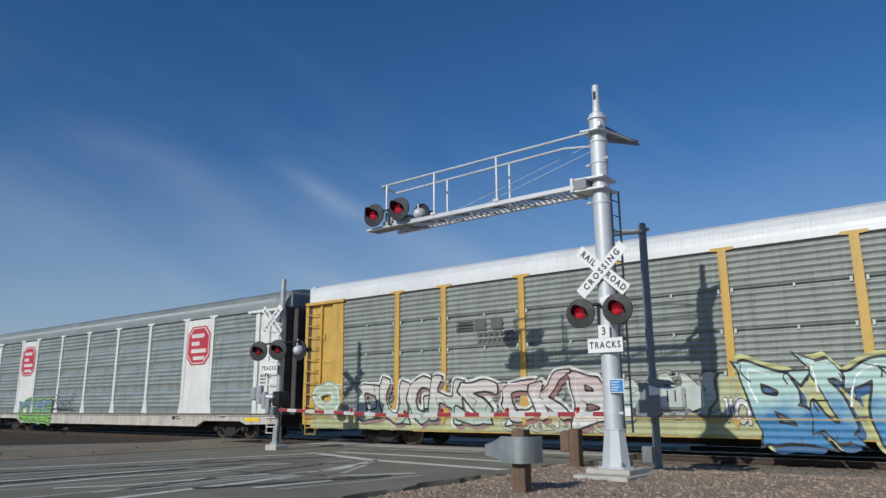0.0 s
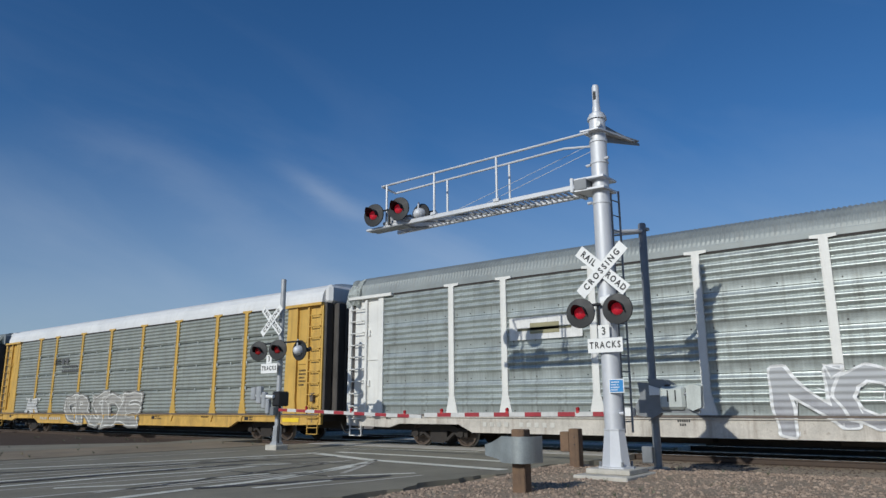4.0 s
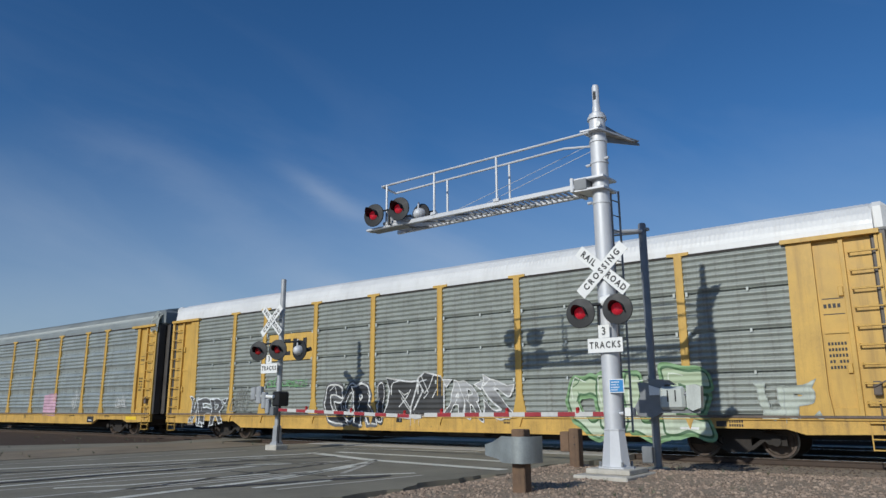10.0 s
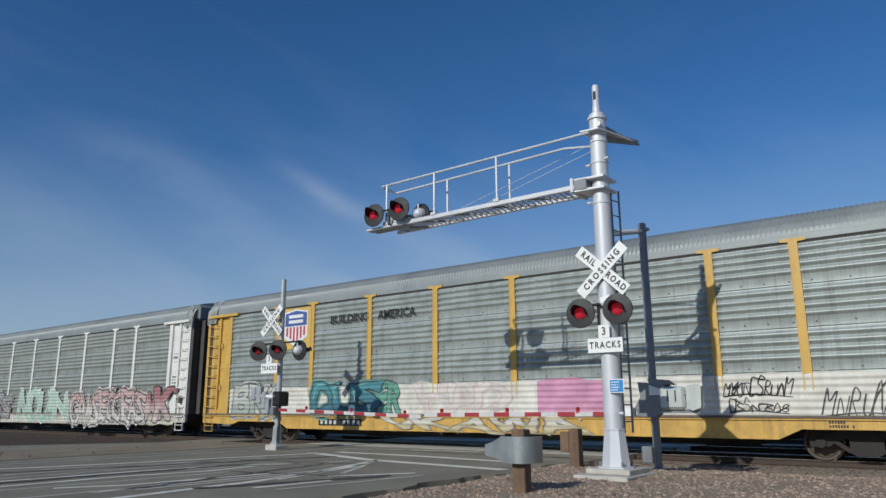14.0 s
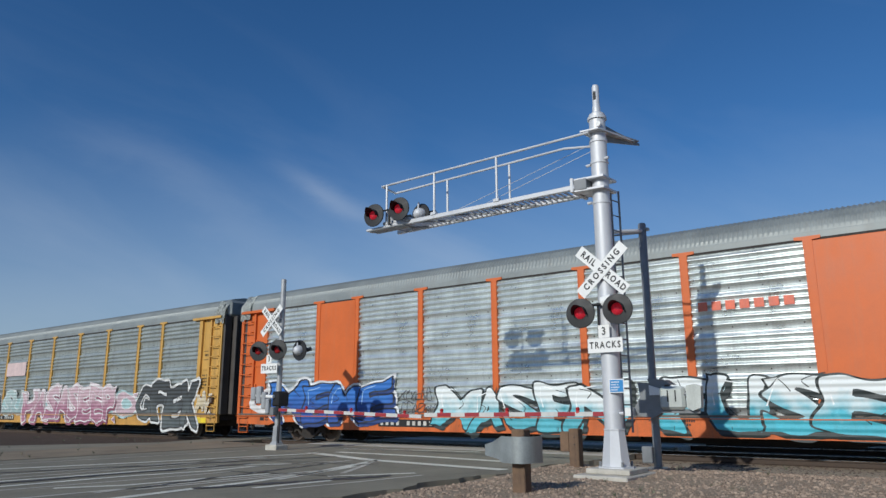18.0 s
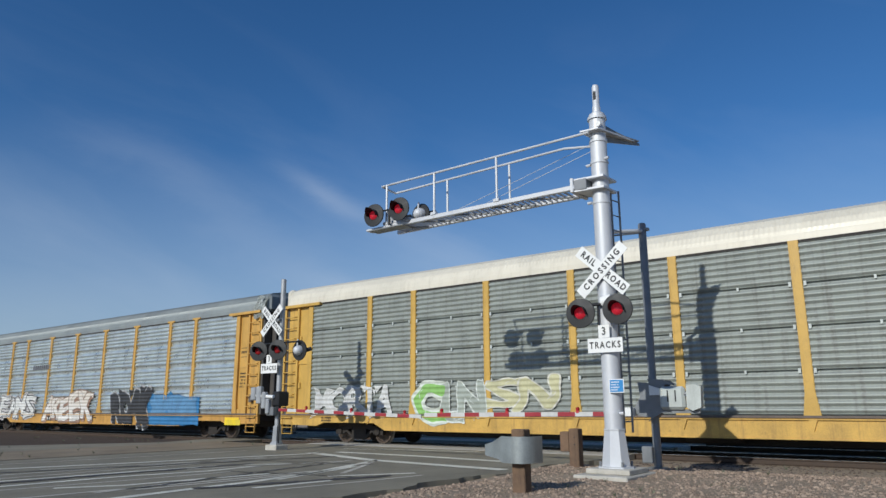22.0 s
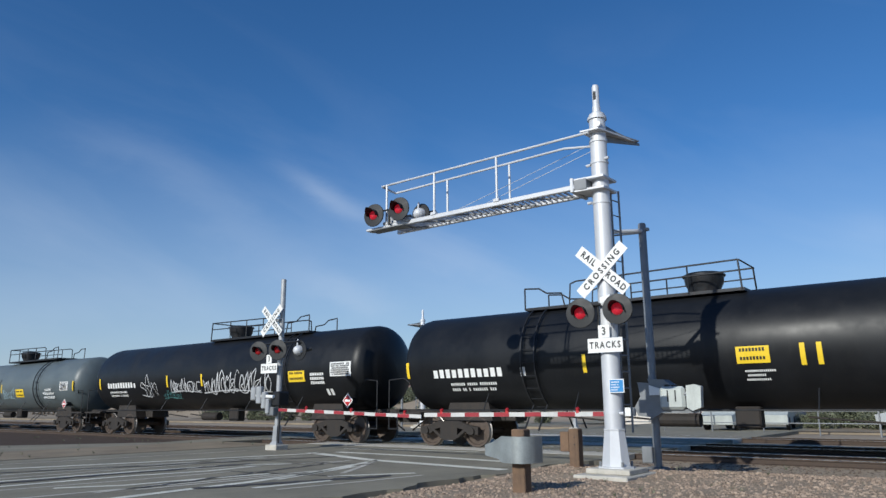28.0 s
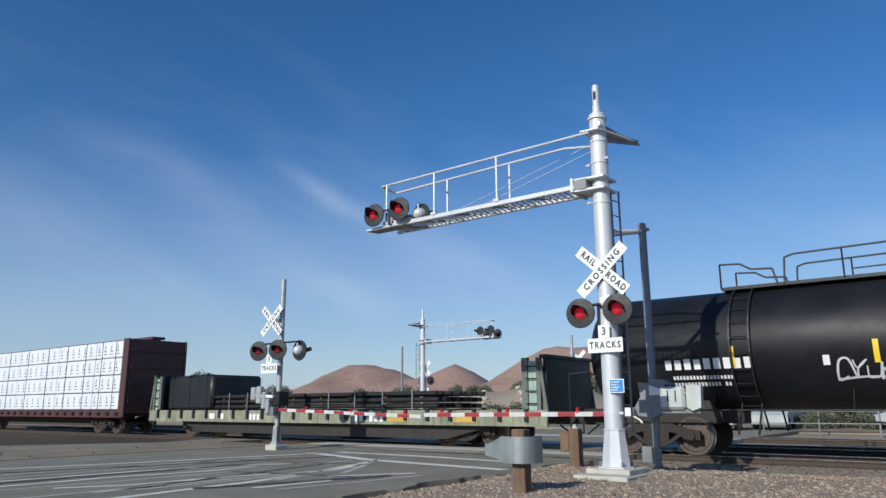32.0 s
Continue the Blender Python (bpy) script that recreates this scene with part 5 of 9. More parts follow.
def gate_arm(parent, x0, x1, y, z0, z1, first_red):
    """A striped boom from x0 (hinge) to x1 (tip)."""
    n = round(abs(x1 - x0) / 0.385)
    boom = part("gate_arm", beam((x0, y, z0), (x1, y, z1), 0.03, 0.088), M["boomwhite"], parent, "white gate boom with red stripes")
    for i in range(n):
        a, b = i / n, (i + 1) / n
        if (i + first_red) % 2:
            pa = Vector((x0 + (x1 - x0) * a, y, z0 + (z1 - z0) * a))
            pb = Vector((x0 + (x1 - x0) * b, y, z0 + (z1 - z0) * b))
            part("red_stripe", beam(pa, pb, 0.038, 0.084), M["boomred"], boom)
    for a in (0.22, 0.55, 0.9):
        p = Vector((x0 + (x1 - x0) * a, y, z0 + (z1 - z0) * a + 0.05))
        lamp = part("gate_lamp", lathe([(0.03, -0.03), (0.04, -0.01), (0.03, 0.03)], 12, None, Matrix.Rotation(math.pi / 2, 4, "X")), M["lens"], boom, "small red boom lamp", Matrix.Translation(p + Vector((0, 0, 0.05))), True)
        part("lamp_foot", box(-0.03, 0.03, -0.02, 0.02, -0.08, -0.02), M["red"], lamp)
    return boom


main_signal = cantilever(pose(-5.46, 12.2, 0))

# gate on its own dark post behind the mast
gate = thing("crossing_gate", "lowered red and white gate boom on a dark steel post", "crossing gate", Matrix.LocRotScale((-5.544, 14.41, -0.124), None, (1.1, 1.1, 1.1)), "crossing gates")
part("gate_post", lathe([(0.075, -0.05), (0.075, 4.74), (0.06, 4.76)], 18), M["galvpost"], gate, smooth=True)
part("post_cap", box(-0.05, 0.13, -0.05, 0.05, 4.6, 4.65), M["galvpost"], gate)
part("post_tie", bar((-0.42, -0.75, 4.5), (0.0, -0.05, 4.6), 0.04), M["alu"], gate, "pale tie to the mast")
part("post_tie_strap", bar((-0.42, -0.75, 4.42), (0.0, -0.05, 4.56), 0.018), M["galvpost"], gate)
part("post_foot", lathe([(0.22, -0.1), (0.22, 0.12), (0.1, 0.14)], 8), M["galvpost"], gate)
part("cable_box", box(-0.24, -0.04, -0.16, -0.06, 0.2, 0.5, bevel=0.015), M["galvpost"], gate)
part("mechanism", plate([(-0.2, 1.05), (0.08, 1.02), (0.32, 1.25), (0.42, 1.5), (0.3, 1.62), (-0.18, 1.66), (-0.14, 1.4), (-0.26, 1.2)], -0.3, 0.05), M["galvpost"], gate, "dark gate mechanism housing")
part("mechanism_cover", plate([(0.05, 1.62), (0.45, 1.6), (0.3, 1.7), (0.0, 1.72)], -0.28, 0.04), M["galvpost"], gate)
arm_root = part("counter_arm", plate([(0.06, 1.42), (0.06, 1.6), (0.3, 1.52), (0.46, 1.58), (0.46, 1.38), (0.28, 1.42)], -0.36, -0.32), M["sheet"], gate, "white counterweight lever")
part("counterweight", box(0.26, 0.72, -0.42, -0.28, 1.16, 1.57, bevel=0.05), M["pale"], gate, "pale grey counterweight")
for x in (0.42, 0.56):
    part("weight_slot", box(x - 0.012, x + 0.012, -0.424, -0.41, 1.3, 1.5), M["hood"], gate)
part("counterweight", plate([(0.75, 1.2), (0.85, 1.14), (1.0, 1.2), (1.02, 1.56), (0.9, 1.6), (0.76, 1.58)], -0.42, -0.28), M["pale"], gate, "pale grey counterweight")
part("counter_rod", bar((0.3, -0.34, 1.42), (0.98, -0.34, 1.44), 0.05), M["galvpost"], gate)
part("counter_plate", plate([(0.0, 0.95), (0.25, 1.1), (0.95, 1.1), (0.95, 1.16), (0.2, 1.18)], -0.33, -0.29), M["galvpost"], gate)
part("arm_clamp", box(-0.42, -0.26, -0.4, -0.24, 1.04, 1.2, bevel=0.01), M["sheet"], gate, "white arm clamp")
gate_arm(gate, -0.32, -5.24, -0.36, 1.085, 1.05, 0)


def mast_signal(m):
    """Slim mast on the median with crossbuck, three lights and its own gate."""
    s = thing("median_signal", "slim silver crossing signal mast with crossbuck and black lights", "crossing signal", m, "crossing signals")
    part("footing", box(-0.24, 0.26, -0.24, 0.24, -0.15, 0.1, bevel=0.02), M["concrete"], s)
    part("base_casting", lathe([(0.2, 0.1), (0.19, 0.14), (0.14, 0.2), (0.12, 0.62), (0.095, 0.66)], 4, None, Matrix.Rotation(radians(45), 4, "Z")), M["mastgrey"], s, "grey cast base")
    part("mast", lathe([(0.085, 0.3), (0.085, 4.2), (0.08, 5.12), (0.06, 5.14)], 18), M["mastgrey"], s, smooth=True)
    crossbuck(s, -0.25, -0.2, 3.83, 1.2)
    part("crossbuck_clamp", box(-0.26, 0.06, -0.18, 0.0, 3.8, 3.88), M["galvpost"], s)
    part("light_bar", bar((-0.8, -0.16, 3.12), (1.0, -0.16, 3.12), 0.028), M["hood"], s)
    signal_head(s, -0.69, -0.3, 2.9, False, 22, 0.3)
    signal_head(s, 0.22, -0.3, 2.9, False, 22, 0.3)
    back_head(s, 0.92, -0.05, 2.86, 0.3)
    tracks_sign(s, -0.28, -0.2, 2.36, 1.12)
    part("gate_mechanism", box(-0.06, 0.24, -0.22, 0.22, 1.22, 1.66, bevel=0.04), M["steel"], s, "dark gate mechanism housing")
    for x0, x1, z0, z1 in ((-0.92, -0.7, 1.4, 1.8), (-0.66, -0.44, 1.3, 1.82), (-0.4, -0.22, 1.15, 1.65), (-0.2, -0.05, 1.0, 1.45)):
        part("counterweight", box(x0, x1, -0.36, -0.2, z0, z1, bevel=0.03), M["mastgrey"], s, "grey counterweight")
    part("counter_rod", bar((-0.9, -0.28, 1.55), (0.1, -0.28, 1.5), 0.05), M["sheet"], s)
    part("lower_box", box(-0.22, 0.1, -0.28, -0.08, 0.95, 1.2, bevel=0.02), M["galvpost"], s)
    part("conduit", bar((0.13, -0.05, 0.15), (0.13, -0.05, 1.25), 0.025), M["hood"], s)
    gate_arm(s, 0.4, 5.85, -0.3, 1.12, 0.95, 1)
    return s


left_signal = mast_signal(pose(-17.25, 14.3, 0.04))
far_signal = copy_thing(main_signal, pose(-29.05, 35.8, -0.05, 0, 0, 180))
far_median = copy_thing(left_signal, pose(-18.3, 35.8, -0.03, 0, 0, 180))
far_signal["label"] = "distant silver cantilever crossing signal beyond the tracks"
far_median["label"] = "distant slim crossing signal on the far median"

# steel guardrail end on timber posts
rail_end = thing("guardrail_end", "blunt galvanised guardrail end on weathered timber post", "guardrail", pose(-5.66, 9.3, 0))
part("timber_post", box(-0.11, 0.11, -0.1, 0.1, -0.3, 0.9, bevel=0.015), M["wood"], rail_end)
bm = bmesh.new()
path = [(-0.66, 0.02, 0.08, -0.03), (-0.5, -0.03, 0.11, -0.02), (-0.34, -0.1, 0.15, 0.0), (-0.25, -0.15, 0.19, 0.0), (-0.14, -0.22, 0.19, 0.0), (0.0, -0.25, 0.19, 0.0), (0.13, -0.23, 0.19, 0.0),
        (0.22, -0.14, 0.19, 0.0), (0.25, 0.0, 0.19, 0.0), (0.25, 0.2, 0.19, 0.0)]
rows = [[bm.verts.new((x, y, 0.61 + dz + h * k)) for k in (-1, 0, 1)] for x, y, h, dz in path]
for a, b in zip(rows, rows[1:]):
    for i in range(2):
        bm.faces.new((a[i], b[i], b[i + 1], a[i + 1]))
bmesh.ops.recalc_face_normals(bm, faces=bm.faces[:])
part("rail_sheet", bm, mat("galvanised_rail", (0.33, 0.36, 0.36), 0.45, 0.45, 0.25, 3, 0.4, (0.22, 0.22, 0.2), 0.04, 60), rail_end, "curved galvanised end sheet", smooth=True)
post_b = thing("timber_post", "weathered square timber guardrail post in gravel", "post", pose(-6.57, 12.85, 0))
part("post", box(-0.105, 0.105, -0.1, 0.1, -0.3, 0.8, bevel=0.015), M["wood"], post_b)
part("post_block", box(-0.3, -0.11, -0.09, 0.09, 0.36, 0.74, bevel=0.01), M["wood"], post_b, "timber offset block")
for z in (0.5, 0.64):
    part("bolt_hole", bar((0.02, -0.103, z), (0.02, -0.09, z), 0.014), M["hood"], post_b)


# ---- tank cars ----
def tank_shell(half, r, zc, material):
    prof = []
    for i in range(9):
        a = i / 8 * math.pi / 2
        prof.append((r * math.sin(a) + 0.001, -half + 0.75 * (1 - math.cos(a))))
    prof = prof + [(rr, -z) for rr, z in prof[::-1]]
    m = Matrix.Translation((0, 0, zc)) @ Matrix.Rotation(math.pi / 2, 4, "Y")
    return mesh_of("tank_shell", lathe(prof, 56, None, m), material, True)


def curved(pts_x, z0, z1, r, zc, off=0.012, n=6):
    """A patch that lies on the shell's near side between two heights."""
    bm = bmesh.new()
    rows = []
    for i in range(n + 1):
        z = z0 + (z1 - z0) * i / n
        y = -math.sqrt(max((r + off) ** 2 - (z - zc) ** 2, 0.01))
        rows.append((bm.verts.new((pts_x[0], y, z)), bm.verts.new((pts_x[1], y, z))))
    for (a, b), (c, d) in zip(rows, rows[1:]):
        bm.faces.new((a, b, d, c))
    return bm


def on_shell(bm, r, zc, off=0.012):
    """Wraps a flat drawing in x and z on the shell's near side."""
    for v in bm.verts:
        v.co.y = -math.sqrt(max((r + off) ** 2 - (v.co.z - zc) ** 2, 0.01)) + v.co.y
    return bm


def tank_car(x, shell="black", label="", tags=(), flip=False, yellow=(), placard=2.0, patch=None, letters=(), seed=1, mark=M["sheet"], bar_tape=(), r=1.53, zc=2.62, top_shift=(0.0, -0.05)):
    half = 9.55
    car = ride(thing("tank_car", label, "tank car", group="tank cars of the train"), x)
    part("tank_shell", shared(("shell", shell), lambda: tank_shell(half, r, zc, M[shell])), None, car, "long pressure tank")
    rng = random.Random(seed)

    def sill():
        return mesh_of("stub_sill", box(5.6, 10.0, -0.35, 0.35, 0.78, 1.15, None, 0.03), M["under"])
    for turn in (0, 180):
        part("stub_sill", shared("tanksill", sill), None, car, m=pose(0, 0, 0, 0, 0, turn))
    for d in (-1, 1):
        def saddle():
            bm = plate([(-0.9, 0.8), (0.9, 0.8), (0.7, 1.5), (-0.7, 1.5)], -0.85, 0.85)
            return mesh_of("saddle", bm, M["under"])
        part("saddle", shared("saddle", saddle), None, car, m=pose(d * 7.0, 0, -0.02))

        def platform():
            bm = box(8.5, 10.05, -1.4, 1.4, 0.98, 1.05)
            return mesh_of("end_platform", bm, M["under"])
        part("end_platform", shared("platform", platform), None, car, m=pose(0, 0, 0, 0, 0, 0 if d > 0 else 180))
        for s in (-1, 1):
            def grab():
                bm = bmesh.new()
                for a, b in (((9.9, -1.35, 0.5), (9.9, -1.35, 2.1)), ((9.9, -1.35, 2.1), (9.3, -1.3, 2.15)), ((9.3, -1.3, 2.15), (9.0, -1.15, 1.9)), ((9.5, -1.38, 0.5), (9.5, -1.38, 1.0))):
                    bar(a, b, 0.022, bm, 6)
                bar((9.5, -1.36, 0.52), (9.9, -1.36, 0.52), 0.022, bm, 6)
                return mesh_of("end_handrail", bm, M["steel"])
            part("end_handrail", shared(("grab"), grab), None, car, m=pose(0, 0, 0, 0, 0, 0 if d > 0 else 180) @ Matrix.Diagonal((1, 1 if s < 0 else -1, 1, 1)))
        truck(car, d * 7.6, 0.483)
        coupler(car, d * 9.75, d)

    def side_rod():
        return mesh_of("side_handrail", bar((-8.6, -1.5, 1.12), (8.6, -1.5, 1.12), 0.022, None, 6), M["steel"])
    for s in (-1, 1):
        part("side_handrail", shared("siderod", side_rod), None, car, m=pose(0, 0 if s < 0 else 3.0, 0))
        for xx in (-6, -3, 0, 3, 6):
            part("rail_bracket", shared("rodbr", lambda: mesh_of("rail_bracket", bar((0, -1.5, 1.12), (0, -1.2, 1.6), 0.018, None, 6), M["steel"])), None, car, m=pose(xx, 0, 0) @ Matrix.Diagonal((1, 1 if s < 0 else -1, 1, 1)))
    # top platform, valve bonnet and rails
    # on some cars the platform runs the other way from the bonnet
    lift = pose(top_shift[0], 0, top_shift[1])
    turned = lift @ (pose(0.8, 0, 0) @ Matrix.Diagonal((-1, 1, 1, 1)) if flip else Matrix())
    part("top_walkway", shared("walk", lambda: mesh_of("top_walkway", box(-4.9, 1.5, -0.75, 0.75, 4.12, 4.2), M["steel"])), None, car, m=turned)
    dome = part("valve_bonnet", shared("bonnet", lambda: mesh_of("valve_bonnet", lathe([(0.38, 4.1), (0.4, 4.3), (0.5, 4.5), (0.52, 4.72), (0.46, 4.78), (0.1, 4.82)], 24), M["steel"], True)), None, car, "dark round valve bonnet", m=lift @ pose(0.45 if flip else 0.3, 0, 0))
    part("bonnet_rim", shared("rim", lambda: mesh_of("bonnet_rim", lathe([(0.5, 4.68), (0.56, 4.69), (0.56, 4.73), (0.5, 4.74)], 24), M["steel"], True)), None, dome)
    for s in (-1, 1):
        def rails():
            bm = bmesh.new()
            p = [(-4.9, 4.15), (-4.9, 4.8), (-4.4, 4.76), (-4.15, 4.6), (-3.65, 4.56), (-3.55, 4.15)]
            for a, b in zip(p, p[1:]):
                bar((a[0], -0.75, a[1]), (b[0], -0.75, b[1]), 0.024, bm, 6)
            p = [(-3.4, 4.15), (-3.35, 4.8), (-3.15, 4.86), (1.4, 4.92), (1.45, 4.15)]
            for a, b in zip(p, p[1:]):
                bar((a[0], -0.75, a[1]), (b[0], -0.75, b[1]), 0.024, bm, 6)
            bar((-2.1, -0.75, 4.6), (1.42, -0.75, 4.64), 0.02, bm, 6)
            for xx in (-2.1, -1.0, 0.1):
                bar((xx, -0.75, 4.15), (xx, -0.75, 4.89), 0.022, bm, 6)
            bar((1.42, -0.75, 4.92), (1.42, 0.75, 4.92), 0.022, bm, 6)
            return mesh_of("platform_railing", bm, M["steel"])
        part("platform_railing", shared("rails", rails), None, car, "dark pipe railing", m=turned @ Matrix.Diagonal((1, 1 if s < 0 else -1, 1, 1)))

        def ladder():
            # one bent bar that follows the shell
            bm, rows = bmesh.new(), []
            for i in range(14):
                a = radians(-65 + 10 * i)
                cy, cz = (-math.cos(a), math.sin(a)) if i else (-1.0, 0.0)
                o = Vector((-4.6, -(r + 0.1) * math.cos(a), zc + (r + 0.1) * math.sin(a))) if i else Vector((-4.6, -1.5, 0.55))
                rows.append([bm.verts.new(o + Vector((dx, cy * dq, cz * dq))) for dx, dq in ((-0.022, -0.02), (0.022, -0.02), (0.022, 0.02), (-0.022, 0.02))])
            for p, q in zip(rows, rows[1:]):
                for i in range(4):
                    bm.faces.new((p[i], p[(i + 1) % 4], q[(i + 1) % 4], q[i]))
            bmesh.ops.recalc_face_normals(bm, faces=bm.faces[:])
            return mesh_of("tank_ladder", bm, M["steel"])
        rails = part("tank_ladder", shared(("tladder", r), ladder), None, car, m=pose(0, 0, -top_shift[1]) @ turned @ Matrix.Diagonal((1, 1 if s < 0 else -1, 1, 1)))
        part("ladder_rail", shared(("tladder", r), ladder), None, rails, m=pose(0.45, 0, 0))
        for i in range(9):
            a = radians(-60 + 13.5 * i)
            part("rung", shared("trung", lambda: mesh_of("rung", bar((-4.6, 0, 0), (-4.15, 0, 0), 0.015, None, 5), M["steel"])), None, rails,
                 m=pose(0, -(r + 0.1) * math.cos(a), zc + (r + 0.1) * math.sin(a)))
    # underside piping and brake gear
    def gear():
        bm = bmesh.new()
        bar((-1.0, -0.6, 0.86), (0.1, -0.6, 0.86), 0.17, bm, 12)
        return mesh_of("air_reservoir", bm, M["truck"])
    part("air_reservoir", shared("gear", gear), None, car)
    part("brake_valve", shared("valve", lambda: mesh_of("brake_valve", box(1.0, 1.6, -0.8, -0.4, 0.68, 1.2, None, 0.04), M["truck"])), None, car)
    for xx in (-4, -2.2, 2.6, 4.2):
        part("brake_rod", shared("brod", lambda: mesh_of("brake_rod", bar((0, -0.5, 0.95), (1.6, -0.5, 0.82), 0.025, None, 6), M["truck"])), None, car, m=pose(xx, 0, 0))
    # markings
    for x0, x1, z0, z1 in yellow:
        lab = part("yellow_label", curved((x0, x1), z0, z1, r, zc), M["signyellow"], car, "yellow warning label")
        bm = bmesh.new()
        for i in range(2):
            glyph_bars(bm, x0 + 0.08, z0 + 0.08 + i * 0.2, 0.08, int((x1 - x0 - 0.1) / 0.075), 0, rng)
        part("lettering", on_shell(bm, r, zc, 0.018), M["ink"], lab)["kind"] = "stuff"
    for x0 in bar_tape:
        part("reflective_tape", curved((x0, x0 + 0.11), 2.12, 2.62, r, zc), M["signyellow"], car, "upright yellow reflective strip")
    for x0, z0, h, n in letters:
        bm = bmesh.new()
        glyph_bars(bm, x0, z0, h, n, 0, rng)
        part("lettering", on_shell(bm, r, zc), mark, car, "white stencilled lettering")["kind"] = "stuff"
    if patch:
        x0, x1, z0, z1 = patch
        pl = part("data_plate", curved((x0, x1), z0, z1, r, zc), M["sheet"], car, "pale data panel")
        bm = bmesh.new()
        for i in range(6):
            h = (z1 - z0) / 9
            glyph_bars(bm, x0 + 0.06, z0 + 0.04 + i * (z1 - z0 - 0.06) / 6, h, int((x1 - x0 - 0.1) / (h * 0.92)), 0, rng)
        part("lettering", on_shell(bm, r, zc, 0.018), M["ink"], pl)["kind"] = "stuff"
    if placard is not None:
        def diamond(q, y):
            return plate([(placard - q, 1.45), (placard, 1.45 - q), (placard + q, 1.45), (placard, 1.45 + q)], y - 0.004, y + 0.004)
        pl = part("placard", diamond(0.25, -1.44), M["sheet"], car, "red and white diamond hazard placard")
        part("placard_field", diamond(0.2, -1.45), M["red"], pl)
        part("placard_band", plate([(placard - 0.13, 1.41), (placard + 0.13, 1.41), (placard + 0.13, 1.49), (placard - 0.13, 1.49)], -1.462, -1.456), M["sheet"], pl)
        part("placard_bracket", box(placard - 0.03, placard + 0.03, -1.43, -1.0, 1.35, 1.55), M["steel"], pl)
    for job in tags:
        scrawl(car, *job, shell=(r, zc))
    return car


def gas_words(car, x, z, lines, size=0.17, r=1.53, zc=2.62):
    for i, line in enumerate(lines):
        zz = z - i * size * 1.25
        y = -math.sqrt((r + 0.015) ** 2 - (zz - zc) ** 2)
        text_part(line, size, M["sheet"], car, x, y - 0.02, zz, 0.003, 1.05)


def build_tanks():
    base = -602.9
    t = tank_car(base, "black", "glossy black pressure tank car with white stencils", yellow=((1.2, 1.9, 2.2, 2.6),), placard=8.1, patch=(7.3, 8.5, 2.25, 2.75),
                 letters=((-7.75, 2.1, 0.27, 10), (-7.55, 1.86, 0.09, 20), (-7.55, 1.7, 0.09, 20), (-5.25, 2.1, 0.28, 1)), bar_tape=(-5.45, -2.7, 2.7, 5.5), seed=2,
                 tags=((-7.0, -5.9, 1.45, 1.8, (0.12, 0.12, 0.13), 5, 0.02),))
    gas_words(t, 5.9, 1.95, ("LIQUEFIED PETROLEUM GAS", "NON-ODORIZED"), 0.15)
    t = tank_car(base - 20.4, "black", "glossy black pressure tank car with white stencils and yellow label", yellow=((1.35, 2.1, 2.2, 2.6),), placard=8.15, patch=(7.4, 8.5, 2.3, 2.85),
                 letters=((-7.9, 2.1, 0.26, 11), (-7.3, 1.86, 0.085, 22), (-7.3, 1.7, 0.085, 22), (-4.7, 2.08, 0.26, 1), (1.5, 2.0, 0.05, 15), (1.5, 1.9, 0.05, 10), (1.5, 1.8, 0.05, 12), (7.5, 1.62, 0.22, 2)),
                 bar_tape=(-9.0, -2.7, 2.75, 5.55, 3.1), seed=3)
    gas_words(t, 6.05, 1.98, ("LIQUEFIED PETROLEUM GAS", "NON-ODORIZED"), 0.15)
    t = tank_car(base - 40.75, "black", "dull black tank car with long white graffiti scrawl", flip=True, yellow=((5.5, 6.4, 2.15, 2.55),), placard=8.6, patch=(7.75, 8.8, 2.3, 2.8),
                 letters=((-7.8, 2.15, 0.25, 10), (-7.7, 1.92, 0.085, 20), (-7.7, 1.76, 0.085, 20), (-5.45, 2.15, 0.22, 1), (6.7, 2.35, 0.1, 8), (6.7, 2.2, 0.1, 8), (6.7, 2.05, 0.1, 8), (7.4, 1.65, 0.22, 2)), bar_tape=(-8.6, -2.7, -0.1), seed=4,
                 tags=((-4.9, -3.6, 1.75, 2.6, (0.6, 0.61, 0.62), 2, 0.05), (-2.4, -0.2, 1.9, 2.45, (0.6, 0.61, 0.62), 5, 0.06), (0.0, 4.4, 1.85, 2.65, (0.6, 0.61, 0.62), 9, 0.06), (-3.2, -1.8, 1.65, 1.95, (0.1, 0.3, 0.3), 5, 0.03)))
    t = tank_car(base - 61.2, "tankgrey", "grey pressure tank car with teal graffiti tag", flip=True, yellow=((2.1, 3.1, 1.85, 2.3),), placard=8.2, patch=(7.5, 8.4, 2.15, 2.6),
                 letters=((-7.9, 2.1, 0.23, 10), (-7.7, 1.87, 0.08, 20), (-7.7, 1.71, 0.08, 20)), bar_tape=(-9.0, 0.1, 8.9), seed=5, mark=M["sheet"], r=1.46, zc=2.47, top_shift=(-0.4, -0.18),
                 tags=((-2.2, -1.0, 1.68, 2.1, (0.04, 0.36, 0.34), 5, 0.035), (-3.75, -3.2, 2.0, 2.4, (0.36, 0.4, 0.4), 3, 0.03), (0.3, 1.9, 1.8, 2.33, (0.36, 0.5, 0.56), 5, 0.04)))
    part("rubber_smear", curved((-0.17, -0.06), 1.75, 2.9, 1.46, 2.47, 0.008, 14), M["hood"], t, "dark rub mark")
    gas_words(t, 6.2, 2.2, ("LIQUEFIED", "PETROLEUM GAS", "NON-ODORIZED"), 0.16, 1.46, 2.47)
